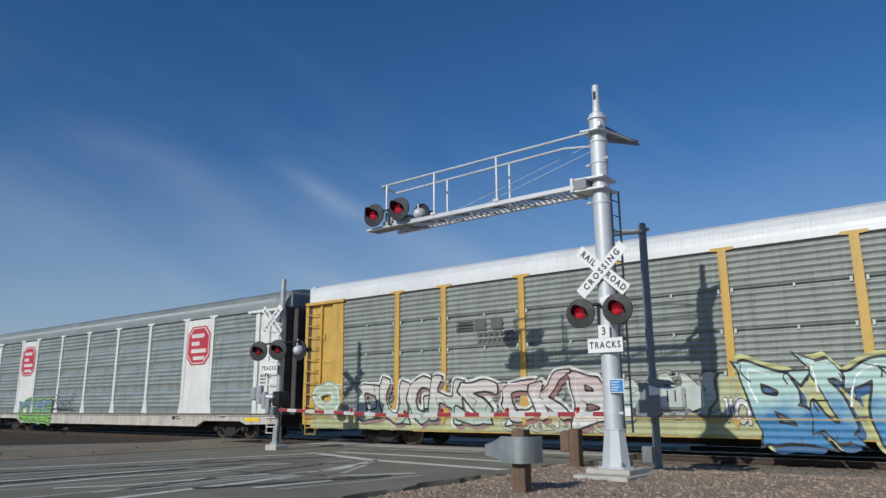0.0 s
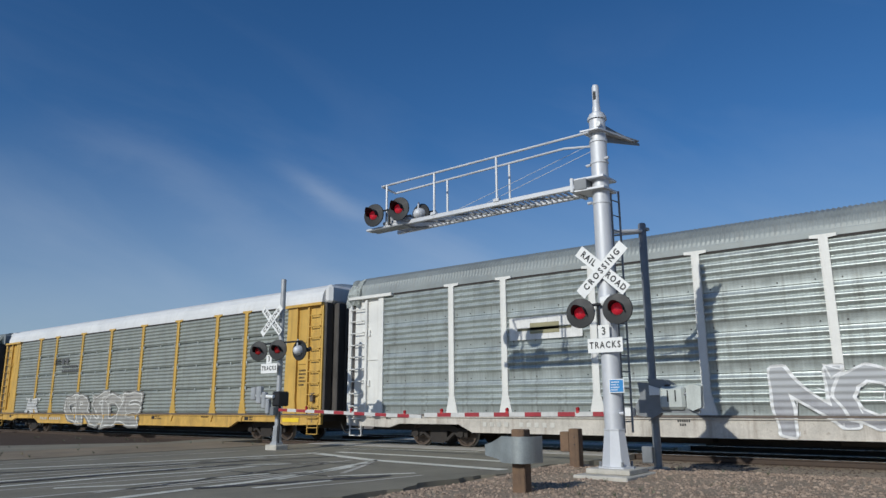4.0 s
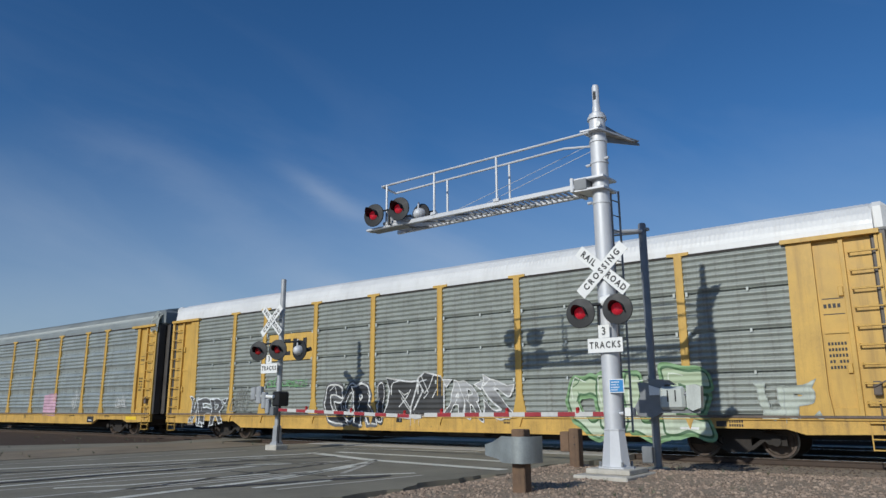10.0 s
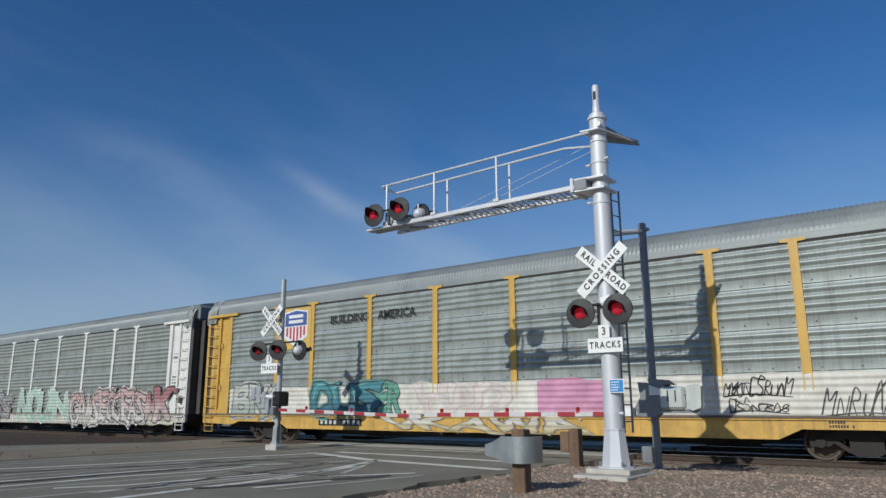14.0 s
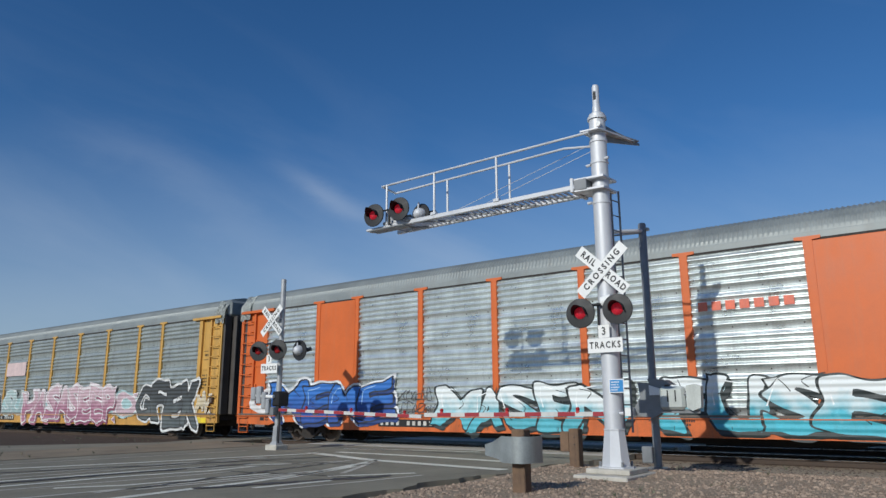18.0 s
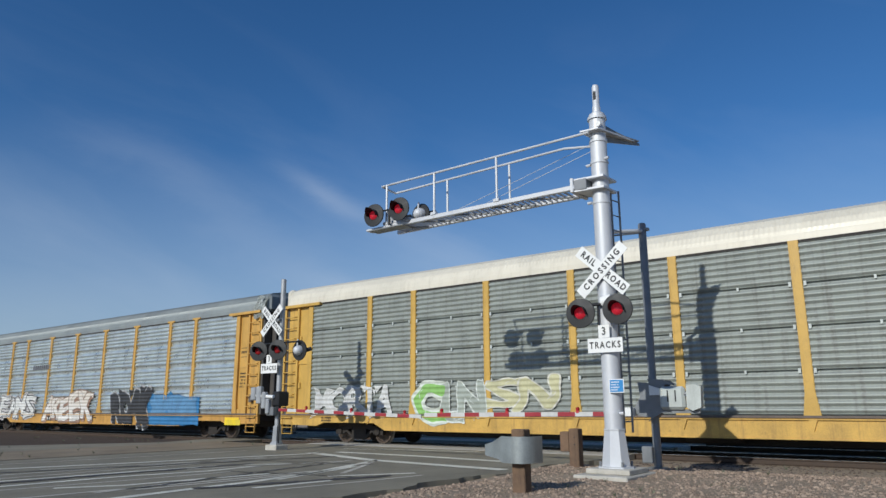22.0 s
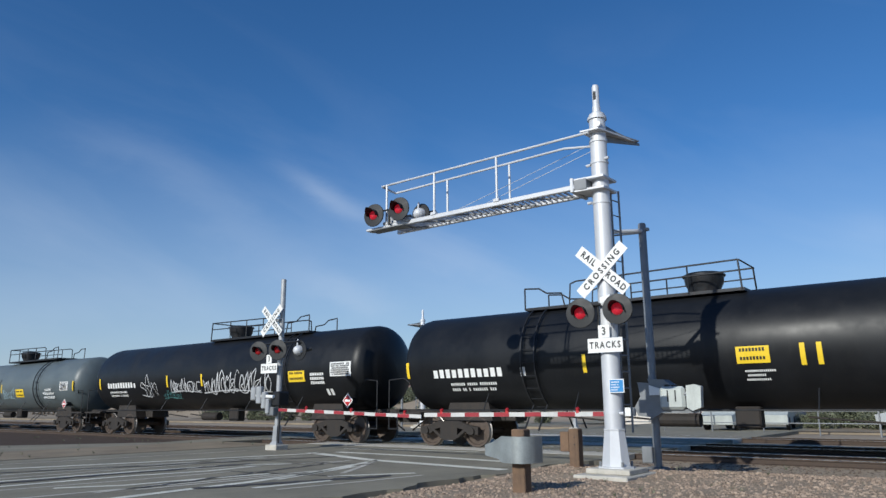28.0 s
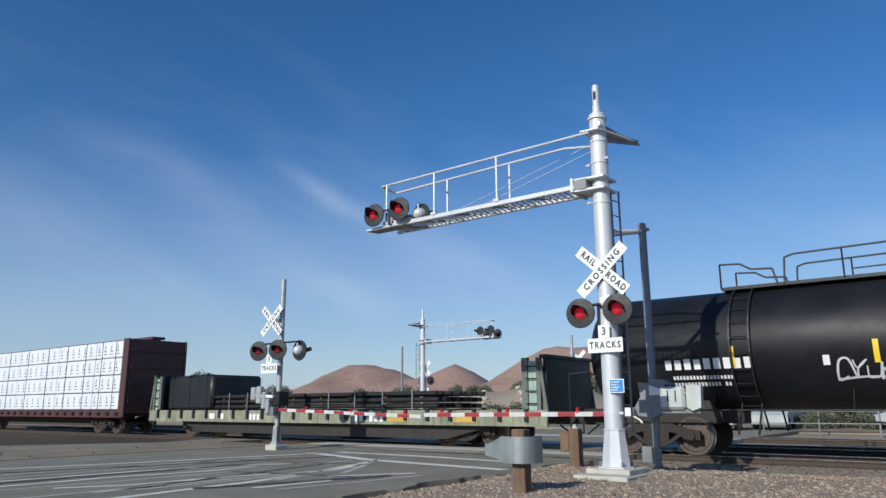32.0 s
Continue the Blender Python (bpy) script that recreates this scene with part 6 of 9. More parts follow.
    t = tank_car(base - 81.65, "black", "shiny black tank car with yellow stencils and strips", yellow=((2.1, 3.2, 1.85, 2.2),), placard=7.8, patch=(7.25, 8.4, 2.3, 2.85),
                 letters=((-8.1, 2.12, 0.27, 10), (-7.8, 1.9, 0.09, 12), (-7.8, 1.74, 0.09, 10), (-5.95, 2.12, 0.2, 1), (5.0, 2.05, 0.13, 6), (5.0, 1.88, 0.13, 6), (6.7, 1.8, 0.1, 5)), bar_tape=(-9.0, -5.4, -2.5, 0.2, 4.1, 8.7), seed=6, mark=M["signyellow"])
    t = tank_car(base - 102.05, "black", "dull black tank car with white tags and placard", yellow=((0.7, 1.55, 2.15, 2.5),), placard=8.0, patch=(8.0, 9.0, 2.25, 2.75),
                 letters=((-7.1, 2.1, 0.26, 9), (-6.95, 1.86, 0.09, 18), (-6.95, 1.7, 0.09, 17), (-3.5, 2.1, 0.22, 1), (7.0, 1.6, 0.22, 3)), bar_tape=(-8.7, -5.5, -2.5, 3.2, 6.2, 8.9), seed=7, top_shift=(-0.85, -0.02),
                 tags=((-3.25, -1.6, 1.8, 2.2, (0.6, 0.61, 0.62), 4, 0.07), (-0.1, 1.6, 1.65, 2.25, (0.6, 0.61, 0.62), 5, 0.045), (3.5, 6.1, 1.9, 2.35, (0.45, 0.46, 0.47), 6, 0.03)))
    part("repair_patch", curved((1.8, 2.5), 1.7, 2.1, 1.53, 2.62, 0.01), paint((0.2, 0.2, 0.2)), t, "grey touched-up patch")
    gas_words(t, 7.2, 2.42, ("LIQUEFIED", "PETROLEUM GAS", "NON-ODORIZED"), 0.15)


# ---- flat cars at the tail ----
def flat_car(x):
    half = 10.15
    car = ride(thing("bulkhead_flat_car", "weathered pale green bulkhead flat car loaded with pipe", "flat car", group="flat cars of the train"), x)
    part("deck", box(-half, half, -1.5, 1.5, 1.0, 1.1), M["wood"], car, "timber deck")
    part("centre_sill", plate([(-half, 0.95), (-7.8, 0.9), (-6.6, 0.5), (6.6, 0.5), (7.8, 0.9), (half, 0.95), (half, 1.0), (-half, 1.0)], -0.4, 0.4), M["under"], car)
    part("underframe", plate([(-7.9, 0.6), (-6.4, 0.24), (6.4, 0.24), (7.9, 0.6), (7.9, 0.95), (-7.9, 0.95)], -1.3, 1.3), M["under"], car, "dark deep underframe")
    for s in (-1, 1):
        sill = part("side_sill", box(-half, half, s * 1.5 - 0.05, s * 1.5 + 0.05, 0.66, 1.12, bevel=0.01), M["olive"], car, "peeling pale green side sill")
        for i in range(22):
            xx = -9.4 + i * 0.9
            part("stake_pocket", box(xx - 0.06, xx + 0.06, s * 1.58 - 0.04, s * 1.58 + 0.04, 0.8, 1.16), M["steel"], sill)
        bm = bmesh.new()
        r = random.Random(3)
        if s < 0:
            for xx in (-5.6, -5.0):
                plate([(xx, 0.78), (xx + 0.35, 0.78), (xx + 0.35, 1.0), (xx, 1.0)], -1.566, -1.556, bm)
            glyph_bars(bm, -3.0, 0.75, 0.25, 3, -1.565, r)
            glyph_bars(bm, 2.7, 0.75, 0.25, 6, -1.565, r)
            part("lettering", bm, M["sheet"], car, "white stencilled marks")["kind"] = "stuff"
            for xx in (4.2, 6.9):
                part("yellow_patch", plate([(xx, 0.76), (xx + 0.9, 0.76), (xx + 0.9, 1.02), (xx, 1.02)], -1.562, -1.553), M["yellow"], sill, "yellow stencil patch")
    for d in (-1, 1):
        bh = part("bulkhead", box(d * 10.05 - 0.06, d * 10.05 + 0.06, -1.4, 1.4, 1.1, 2.6, bevel=0.01), M["steel"], car, "dark steel bulkhead")
        part("bulkhead_top", box(d * 10.05 - 0.12, d * 10.05 + 0.12, -1.5, 1.5, 2.58, 2.68, bevel=0.01), M["steel"], bh)
        for s in (-1, 1):
            part("corner_post", box(d * 9.45 - 0.1, d * 9.45 + 0.1, s * 1.47 - 0.07, s * 1.47 + 0.07, 0.66, 2.6, bevel=0.01), M["oldgreen"], bh, "grimy green corner post")
            part("corner_post", box(d * 9.9 - 0.07, d * 9.9 + 0.07, s * 1.47 - 0.07, s * 1.47 + 0.07, 0.66, 2.6, bevel=0.01), M["oldgreen"], bh, "grimy green corner post")
            part("corner_plate", box(d * 9.67 - 0.16, d * 9.67 + 0.16, s * 1.45 - 0.03, s * 1.45 + 0.03, 1.12, 2.5), mat("pale_teal_paint", (0.3, 0.4, 0.35), 0.7, 0, 0.3, 2, 0.6, RUST, 0.1, 40, 0.4) if "pale_teal_paint" not in bpy.data.materials else bpy.data.materials["pale_teal_paint"], bh, "faded pale teal ladder panel")
            part("bulkhead_brace", beam((d * 9.95, s * 1.5, 2.5), (d * 10.15, s * 1.5, 1.0), 0.08, 0.1), M["oldgreen"], bh)
            for i in range(4):
                part("post_rung", bar((d * 9.5, s * 1.56, 1.3 + i * 0.35), (d * 9.85, s * 1.56, 1.3 + i * 0.35), 0.018, None, 6), M["steel"], bh)
        truck(car, d * 7.0, 0.483)
        coupler(car, d * 9.8, d)
    return car


def pipe_load(x, x0, x1, rows, y_count, label, r=0.075, box_like=False):
    load = ride(thing("pipe_stack", label, "pipe stack", group="loads on the flat car"), x)
    me = mesh_of("pipe", bar((x0, 0, 0), (x1, 0, 0), r, None, 10), M["pipe"])
    rng = random.Random(9)
    for k in range(rows):
        for j in range(y_count):
            part("pipe", me, None, load, m=pose(rng.uniform(-0.12, 0.12), -1.25 + j * (2.5 / max(y_count - 1, 1)), 1.12 + r + 0.06 + k * (2 * r + 0.05)))
        for xx in np.linspace(x0 + 0.6, x1 - 0.6, 4):
            part("dunnage", box(xx - 0.04, xx + 0.04, -1.35, 1.35, 1.11 + k * (2 * r + 0.05), 1.155 + k * (2 * r + 0.05)), M["wood"], load)
    for xx in np.linspace(x0 + 1.0, x1 - 1.0, 4):
        part("strap", box(xx - 0.025, xx + 0.025, -1.37, -1.355, 1.11, 1.2 + rows * (2 * r + 0.05)), M["galvpost"], load)
    return load


def wrapped_load(x, x0, x1, z1, label):
    load = ride(thing("wrapped_bundle", label, "cargo bundle", group="loads on the flat car"), x)
    part("tarp", box(x0, x1, -1.3, 1.3, 1.12, z1, bevel=0.12), mat("black_tarp", (0.012, 0.012, 0.014), 0.45, 0, 0.4, 1.5, 0.2, (0.05, 0.05, 0.05), 0.5, 8), load, smooth=True)
    for xx in np.linspace(x0 + 0.4, x1 - 0.4, 3):
        part("strap", box(xx - 0.03, xx + 0.03, -1.315, 1.315, 1.11, z1 + 0.012), M["steel"], load)
    return load


def centerbeam_car(x):
    half = 11.2
    car = ride(thing("centerbeam_car", "maroon centerbeam flat car with tall end bulkheads", "flat car", group="flat cars of the train"), x)
    part("deck", box(-half, half, -1.45, 1.45, 0.98, 1.12), M["maroon"], car)
    part("centre_sill", plate([(-half, 0.9), (-7.5, 0.85), (-6.5, 0.45), (6.5, 0.45), (7.5, 0.85), (half, 0.9), (half, 0.98), (-half, 0.98)], -0.5, 0.5), M["under"], car)
    part("centre_beam", box(-half, half, -0.06, 0.06, 1.12, 4.55), M["maroon"], car)
    part("top_chord", box(-half, half, -0.35, 0.35, 4.55, 4.68, bevel=0.02), M["maroon"], car)
    for s in (-1, 1):
        part("side_sill", box(-half, half, s * 1.5 - 0.05, s * 1.5 + 0.05, 0.78, 1.12, bevel=0.01), M["maroon"], car)
        for i in range(26):
            xx = -10.8 + i * 0.86
            part("winch", box(xx - 0.14, xx + 0.14, s * 1.58 - 0.06, s * 1.58 + 0.06, 0.9, 1.04, bevel=0.01), M["steel"], car)
    for d in (-1, 1):
        bh = part("bulkhead", box(d * 11.15 - 0.08, d * 11.15 + 0.08, -1.45, 1.45, 1.12, 4.5, bevel=0.02), M["maroon"], car, "tall maroon end bulkhead")
        for s in (-1, 1):
            part("corner_post", box(d * 11.02 - 0.24, d * 11.02 + 0.24, s * 1.52 - 0.06, s * 1.52 + 0.06, 0.8, 4.52, bevel=0.02), M["maroon"], bh)
        for i in range(4):
            part("bulkhead_rib", box(d * 11.26 - 0.05, d * 11.26 + 0.05, -1.4, 1.4, 1.5 + i * 0.8, 1.62 + i * 0.8), M["maroon"], bh)
        truck(car, d * 8.6, 0.483)
        coupler(car, d * 11.3, d)
    return car


def lumber_load(x):
    me = {}
    r = random.Random(2)
    for row in range(4):
        z0 = 1.16 + row * 0.83
        for s in (-1, 1):
            xx = -10.7
            for L in (4.9, 4.9, 4.9, 4.0, 2.6):
                key = L
                if key not in me:
                    me[key] = mesh_of("bundle", box(0.03, L - 0.03, -0.62, 0.62, 0, 0.79, bevel=0.03), M["lumber"])
                load = ride(thing("lumber_package", "white plastic-wrapped lumber package strapped on the car", "lumber package", group="lumber packages"), x)
                part("wrap", me[key], None, load, m=pose(xx, s * 0.85, z0))
                if s < 0:
                    bm = bmesh.new()
                    n = int(L / 0.62)
                    for i in range(n):
                        bx = xx + 0.22 + i * (L - 0.2) / n
                        plate([(bx, z0 + 0.3), (bx + 0.2, z0 + 0.3), (bx + 0.2, z0 + 0.36), (bx, z0 + 0.36)], -1.478, -1.474, bm)
                        plate([(bx + 0.03, z0 + 0.4), (bx + 0.09, z0 + 0.4), (bx + 0.12, z0 + 0.62), (bx + 0.06, z0 + 0.62)], -1.478, -1.474, bm)
                        plate([(bx - 0.02, z0 + 0.16), (bx + 0.26, z0 + 0.16), (bx + 0.26, z0 + 0.2), (bx - 0.02, z0 + 0.2)], -1.478, -1.474, bm)
                    part("printed_mark", bm, paint((0.16, 0.17, 0.19)), load, "grey printed wrap marks")["kind"] = "stuff"
                    for k in (0.25, 0.75):
                        part("strap", box(xx + L * k - 0.02, xx + L * k + 0.02, -1.484, -1.472, z0, z0 + 0.8), M["steel"], load)
                xx += L
    return


def build_tail():
    fx = -725.63
    flat_car(fx)
    wrapped_load(fx, -9.2, -5.9, 2.6, "black tarpaulin-wrapped bundle on the flat car")
    pipe_load(fx, -5.6, -0.1, 3, 8, "dark steel pipes stacked in layers on dunnage")
    pipe_load(fx, 0.2, 6.1, 3, 8, "dark steel pipes stacked in layers on dunnage")
    cx = -749.33
    centerbeam_car(cx)
    lumber_load(cx)


# ---- sprayed paint on the cars ----
def smooth_line(pts, n=5):
    """A rounded line through the points."""
    out_pts = []
    p = [pts[0]] + list(pts) + [pts[-1]]
    for i in range(1, len(p) - 2):
        a, b, c, d = p[i - 1], p[i], p[i + 1], p[i + 2]
        for k in range(n):
            t = k / n
            out_pts.append(tuple(0.5 * (2 * b[j] + (c[j] - a[j]) * t + (2 * a[j] - 5 * b[j] + 4 * c[j] - d[j]) * t * t + (3 * b[j] - a[j] - 3 * c[j] + d[j]) * t ** 3) for j in (0, 1)))
    out_pts.append(tuple(pts[-1]))
    return out_pts


def ribbon(bm, pts, w, y, index=0, taper=0.0):
    rows = []
    n = len(pts)
    for i, (x, z) in enumerate(pts):
        a, b = pts[max(i - 1, 0)], pts[min(i + 1, n - 1)]
        d = Vector((b[0] - a[0], b[1] - a[1]))
        if d.length < 1e-6:
            d = Vector((1, 0))
        d.normalize()
        h = w / 2 * (1 - taper * i / n)
        e = h * 0.7 if i == n - 1 else (-h * 0.7 if i == 0 else 0)
        rows.append((bm.verts.new((x - d.y * h + d.x * e, y - i * 6e-5, z + d.x * h + d.y * e)), bm.verts.new((x + d.y * h + d.x * e, y - i * 6e-5, z - d.x * h + d.y * e))))
    for (a, b), (c, d) in zip(rows, rows[1:]):
        f = bm.faces.new((a, c, d, b))
        f.material_index = index


STROKES = (
    ((0.1, 0.0), (0.15, 1.0), (0.5, 0.55), (0.85, 1.0), (0.9, 0.0)),
    ((0.9, 0.85), (0.4, 1.0), (0.1, 0.7), (0.5, 0.5), (0.9, 0.3), (0.6, 0.0), (0.05, 0.12)),
    ((0.15, 0.0), (0.2, 1.0), (0.8, 0.85), (0.75, 0.55), (0.25, 0.48), (0.9, 0.0)),
    ((0.9, 0.9), (0.2, 1.0), (0.08, 0.5), (0.2, 0.02), (0.9, 0.1)),
    ((0.1, 0.95), (0.15, 0.2), (0.5, 0.0), (0.85, 0.2), (0.9, 1.0)),
    ((0.05, 0.0), (0.45, 1.0), (0.9, 0.0)),
    ((0.5, 1.0), (0.1, 0.6), (0.3, 0.05), (0.75, 0.05), (0.9, 0.6), (0.5, 1.0)),
    ((0.12, 0.0), (0.12, 1.0), (0.85, 0.05), (0.88, 1.0)),
    ((0.9, 0.95), (0.15, 0.95), (0.12, 0.0), (0.9, 0.05)),
    ((0.1, 1.0), (0.5, 0.5), (0.9, 1.0), (0.5, 0.5), (0.45, 0.0)),
)
CROSS = (((0.2, 0.5), (0.8, 0.5)), ((0.2, 0.3), (0.75, 0.35)), ((0.5, 0.9), (0.5, 0.4)))


def piece(car, x0, x1, z0, z1, letters, fill, line=(0.02, 0.02, 0.02), shine=None, weight=0.3, second=None, seed=0, halo=None, bars=0.11):
    """Block letters sprayed on the side: halo, outline, fill and shine, one over the other."""
    rng = random.Random(seed * 101 + int((x0 + 50) * 37))
    bm = bmesh.new()
    def worn(c):
        g = sum(c) / 3
        return tuple((0.78 * v + 0.22 * g) * 0.8 + 0.02 for v in c)
    mats = [spray(worn(c)) for c in (line, fill, second or fill, shine or fill, halo or line)]
    h = z1 - z0
    w = (x1 - x0) / letters
    y = -SIDE - 0.045
    if halo:
        for i in range(letters * 2):
            cx, cz, rr = x0 + (x1 - x0) * (i + 0.5) / (letters * 2), (z0 + z1) / 2 + rng.uniform(-0.1, 0.1) * h, h * rng.uniform(0.5, 0.64)
            vs = [bm.verts.new((cx + rr * 1.1 * math.cos(a) * rng.uniform(0.85, 1.1), y + 0.0005 - i * 0.0003, cz + rr * math.sin(a) * rng.uniform(0.85, 1.1))) for a in np.linspace(0, 2 * math.pi, 14, endpoint=False)]
            bm.faces.new(vs).material_index = 4
    k = 10 if halo else 0
    manner = seed % 3
    for i in range(letters if manner < 2 and h > 0.7 and letters > 1 else 0):
        # rounded or pointed letter bodies, lapped one over the other
        cx, cz = x0 + w * (i + 0.5), z0 + h * (0.5 + rng.uniform(-0.05, 0.05))
        rx, rz = w * rng.uniform(0.58, 0.72), h * rng.uniform(0.44, 0.52)
        pa, pb, tip = rng.uniform(0, 6.28), rng.uniform(0, 6.28), rng.uniform(-0.2, 0.25)
        rim = []
        if manner == 0:
            for a in np.linspace(0, 2 * math.pi, 22, endpoint=False):
                q = 1 + 0.13 * math.sin(2 * a + pa) + 0.1 * math.sin(3 * a + pb)
                ca, sa = math.cos(a), math.sin(a)
                rim.append((cx + rx * q * math.copysign(abs(ca) ** 0.7, ca) + tip * h * 0.4 * sa, cz + rz * min(q, 1.1) * math.copysign(abs(sa) ** 0.7, sa)))
        else:
            for j in range(11):
                a = 2 * math.pi * (j + rng.uniform(-0.28, 0.28)) / 11
                q = rng.choice((0.72, 0.95, 1.1, 1.22))
                ca, sa = math.cos(a), math.sin(a)
                rim.append((cx + rx * q * math.copysign(abs(ca) ** 0.6, ca) + tip * h * 0.5 * sa, cz + rz * min(q, 1.12) * math.copysign(abs(sa) ** 0.6, sa)))
        thin = max(0.028, bars * h * 0.36)
        k += 1
        base = y - 0.001 - k * 0.0011
        bm.faces.new([bm.verts.new((px, base, pz)) for px, pz in rim]).material_index = 1
        if second:
            cut = cz + rng.uniform(-0.15, 0.1) * h
            low = [(px, min(pz, cut)) for px, pz in rim]
            bm.faces.new([bm.verts.new((cx + 0.9 * (px - cx), base - 0.0003, cz + 0.92 * (pz - cz))) for px, pz in low]).material_index = 2
        ribbon(bm, rim + rim[:2], thin, base - 0.0005, 0)
        for _ in range(rng.choice((1, 2, 2, 3))):
            # cuts and counters inside the letter
            u, v = rng.uniform(-0.5, 0.5), rng.uniform(-0.5, 0.5)
            s = rng.choice(((0.0, 0.0), (0.35, 0.1)) if manner else ((0.0, 0.0), (0.2, 0.25)))
            line_pts = [(cx + rx * u, cz + rz * v), (cx + rx * (u * 0.5 + s[0]), cz + rz * (v * 0.4 + s[1])), (cx - rx * u * 0.3, cz + rz * (v + 0.35) * 0.6), (cx + rx * rng.uniform(-0.9, 0.9), cz + rz * rng.choice((-0.95, 0.95)))]
            ribbon(bm, smooth_line(line_pts, 4) if manner == 0 else line_pts, thin * 0.8, base - 0.0007, 0, 0.4)
        if shine:
            ribbon(bm, smooth_line([(cx - 0.55 * rx, cz + 0.1 * rz), (cx - 0.5 * rx, cz + 0.6 * rz), (cx - 0.05 * rx, cz + 0.75 * rz)], 4), thin * 0.9, base - 0.0009, 3, 0.5)
            ribbon(bm, [(cx + 0.3 * rx, cz - 0.1 * rz), (cx + 0.55 * rx, cz + 0.3 * rz)], thin * 0.7, base - 0.0009, 3, 0.5)
        for _ in range(2):
            # runs of paint
            dx = cx + rx * rng.uniform(-0.8, 0.8)
            ribbon(bm, [(dx, z0 + 0.15 * h), (dx, z0 - rng.uniform(0.02, 0.18))], 0.018, base - 0.0004, 0, 0.6)
    for i in range(0 if k > 10 or k and not halo else letters):
        lean, grow, rise = rng.uniform(-0.2, 0.2), rng.uniform(1.0, 1.35), rng.uniform(-0.06, 0.06) * h
        shapes = [smooth_line(rng.choice(STROKES), 4)]
        for _ in range(rng.choice((1, 2, 2))):
            shapes.append(smooth_line(rng.choice(CROSS), 3) if rng.random() < 0.6 else smooth_line([(p[0] * 0.6 + 0.2, p[1]) for p in rng.choice(STROKES)[:3]], 4))
        fat = weight * h * rng.uniform(0.6, 1.05)
        lay = []
        for s in shapes:
            jx, jz = rng.uniform(-0.08, 0.08), rng.uniform(-0.05, 0.05)
            lay.append([(x0 + w * (i - 0.15 + grow * (px + jx)) + lean * h * (pz - 0.5), z0 + rise + 0.1 * h + 0.8 * h * (pz + jz)) for px, pz in s])
        for s in lay:
            k += 1
            ribbon(bm, s, fat + bars * h * 0.8, y - 0.001 - k * 0.0003, 0, 0.2)
        for s in lay:
            k += 1
            ribbon(bm, s, fat, y - 0.005 - k * 0.0003, 1, 0.25)
        if second:
            for s in lay:
                low = [p for p in s if p[1] < z0 + 0.48 * h]
                if len(low) > 2:
                    k += 1
                    ribbon(bm, low, fat * 0.9, y - 0.009 - k * 0.0003, 2, 0.25)
        for s in lay[1:]:
            k += 1
            ribbon(bm, [(px + fat * 0.15, pz - fat * 0.25) for px, pz in s], fat * 0.16, y - 0.012 - k * 0.0003, 0, 0.5)
        if shine:
            for s in lay[:2]:
                k += 1
                ribbon(bm, [(px - fat * 0.22, pz + fat * 0.2) for px, pz in s], fat * 0.18, y - 0.014 - k * 0.0003, 3, 0.4)
    me = mesh_of("graffiti", bm, mats)
    return tagged(part("graffiti", me, None, car, "sprayed graffiti lettering"), kind="stuff")


def fade(low, high, z0, z1):
    """Sprayed fill that drifts from one colour to another up the letters, with cloudy edges."""
    key = ("fade", *(round(c, 3) for c in low + high), round(z0, 1), round(z1, 1))
    if key not in PAINTS:
        m = spray(low).copy()
        m.name = "faded_spray_paint"
        n, l = m.node_tree.nodes, m.node_tree.links
        b = n["Principled BSDF"]
        base = b.inputs["Base Color"].links[0].from_socket
        co, sep_, tex, add, rg, mx = (n.new(q) for q in ("ShaderNodeTexCoord", "ShaderNodeSeparateXYZ", "ShaderNodeTexNoise", "ShaderNodeMath", "ShaderNodeMapRange", "ShaderNodeMix"))
        tex.inputs["Scale"].default_value, tex.inputs["Detail"].default_value = 1.7, 4
        add.operation = "MULTIPLY_ADD"
        add.inputs[1].default_value = (z1 - z0) * 1.1
        rg.inputs["From Min"].default_value, rg.inputs["From Max"].default_value = z0 + (z1 - z0) * 0.85, z0 + (z1 - z0) * 1.3
        mx.data_type = "RGBA"
        mx.inputs["B"].default_value = (*high, 1)
        l.new(co.outputs["Object"], sep_.inputs[0])
        l.new(co.outputs["Object"], tex.inputs["Vector"])
        l.new(tex.outputs["Fac"], add.inputs[0])
        l.new(sep_.outputs["Z"], add.inputs[2])
        l.new(add.outputs[0], rg.inputs["Value"])
        l.new(rg.outputs[0], mx.inputs["Factor"])
        l.new(base, mx.inputs["A"])
        l.new(mx.outputs["Result"], b.inputs["Base Color"])
        PAINTS[key] = m
    return PAINTS[key]


GLYPHS, LAYERS = {}, []


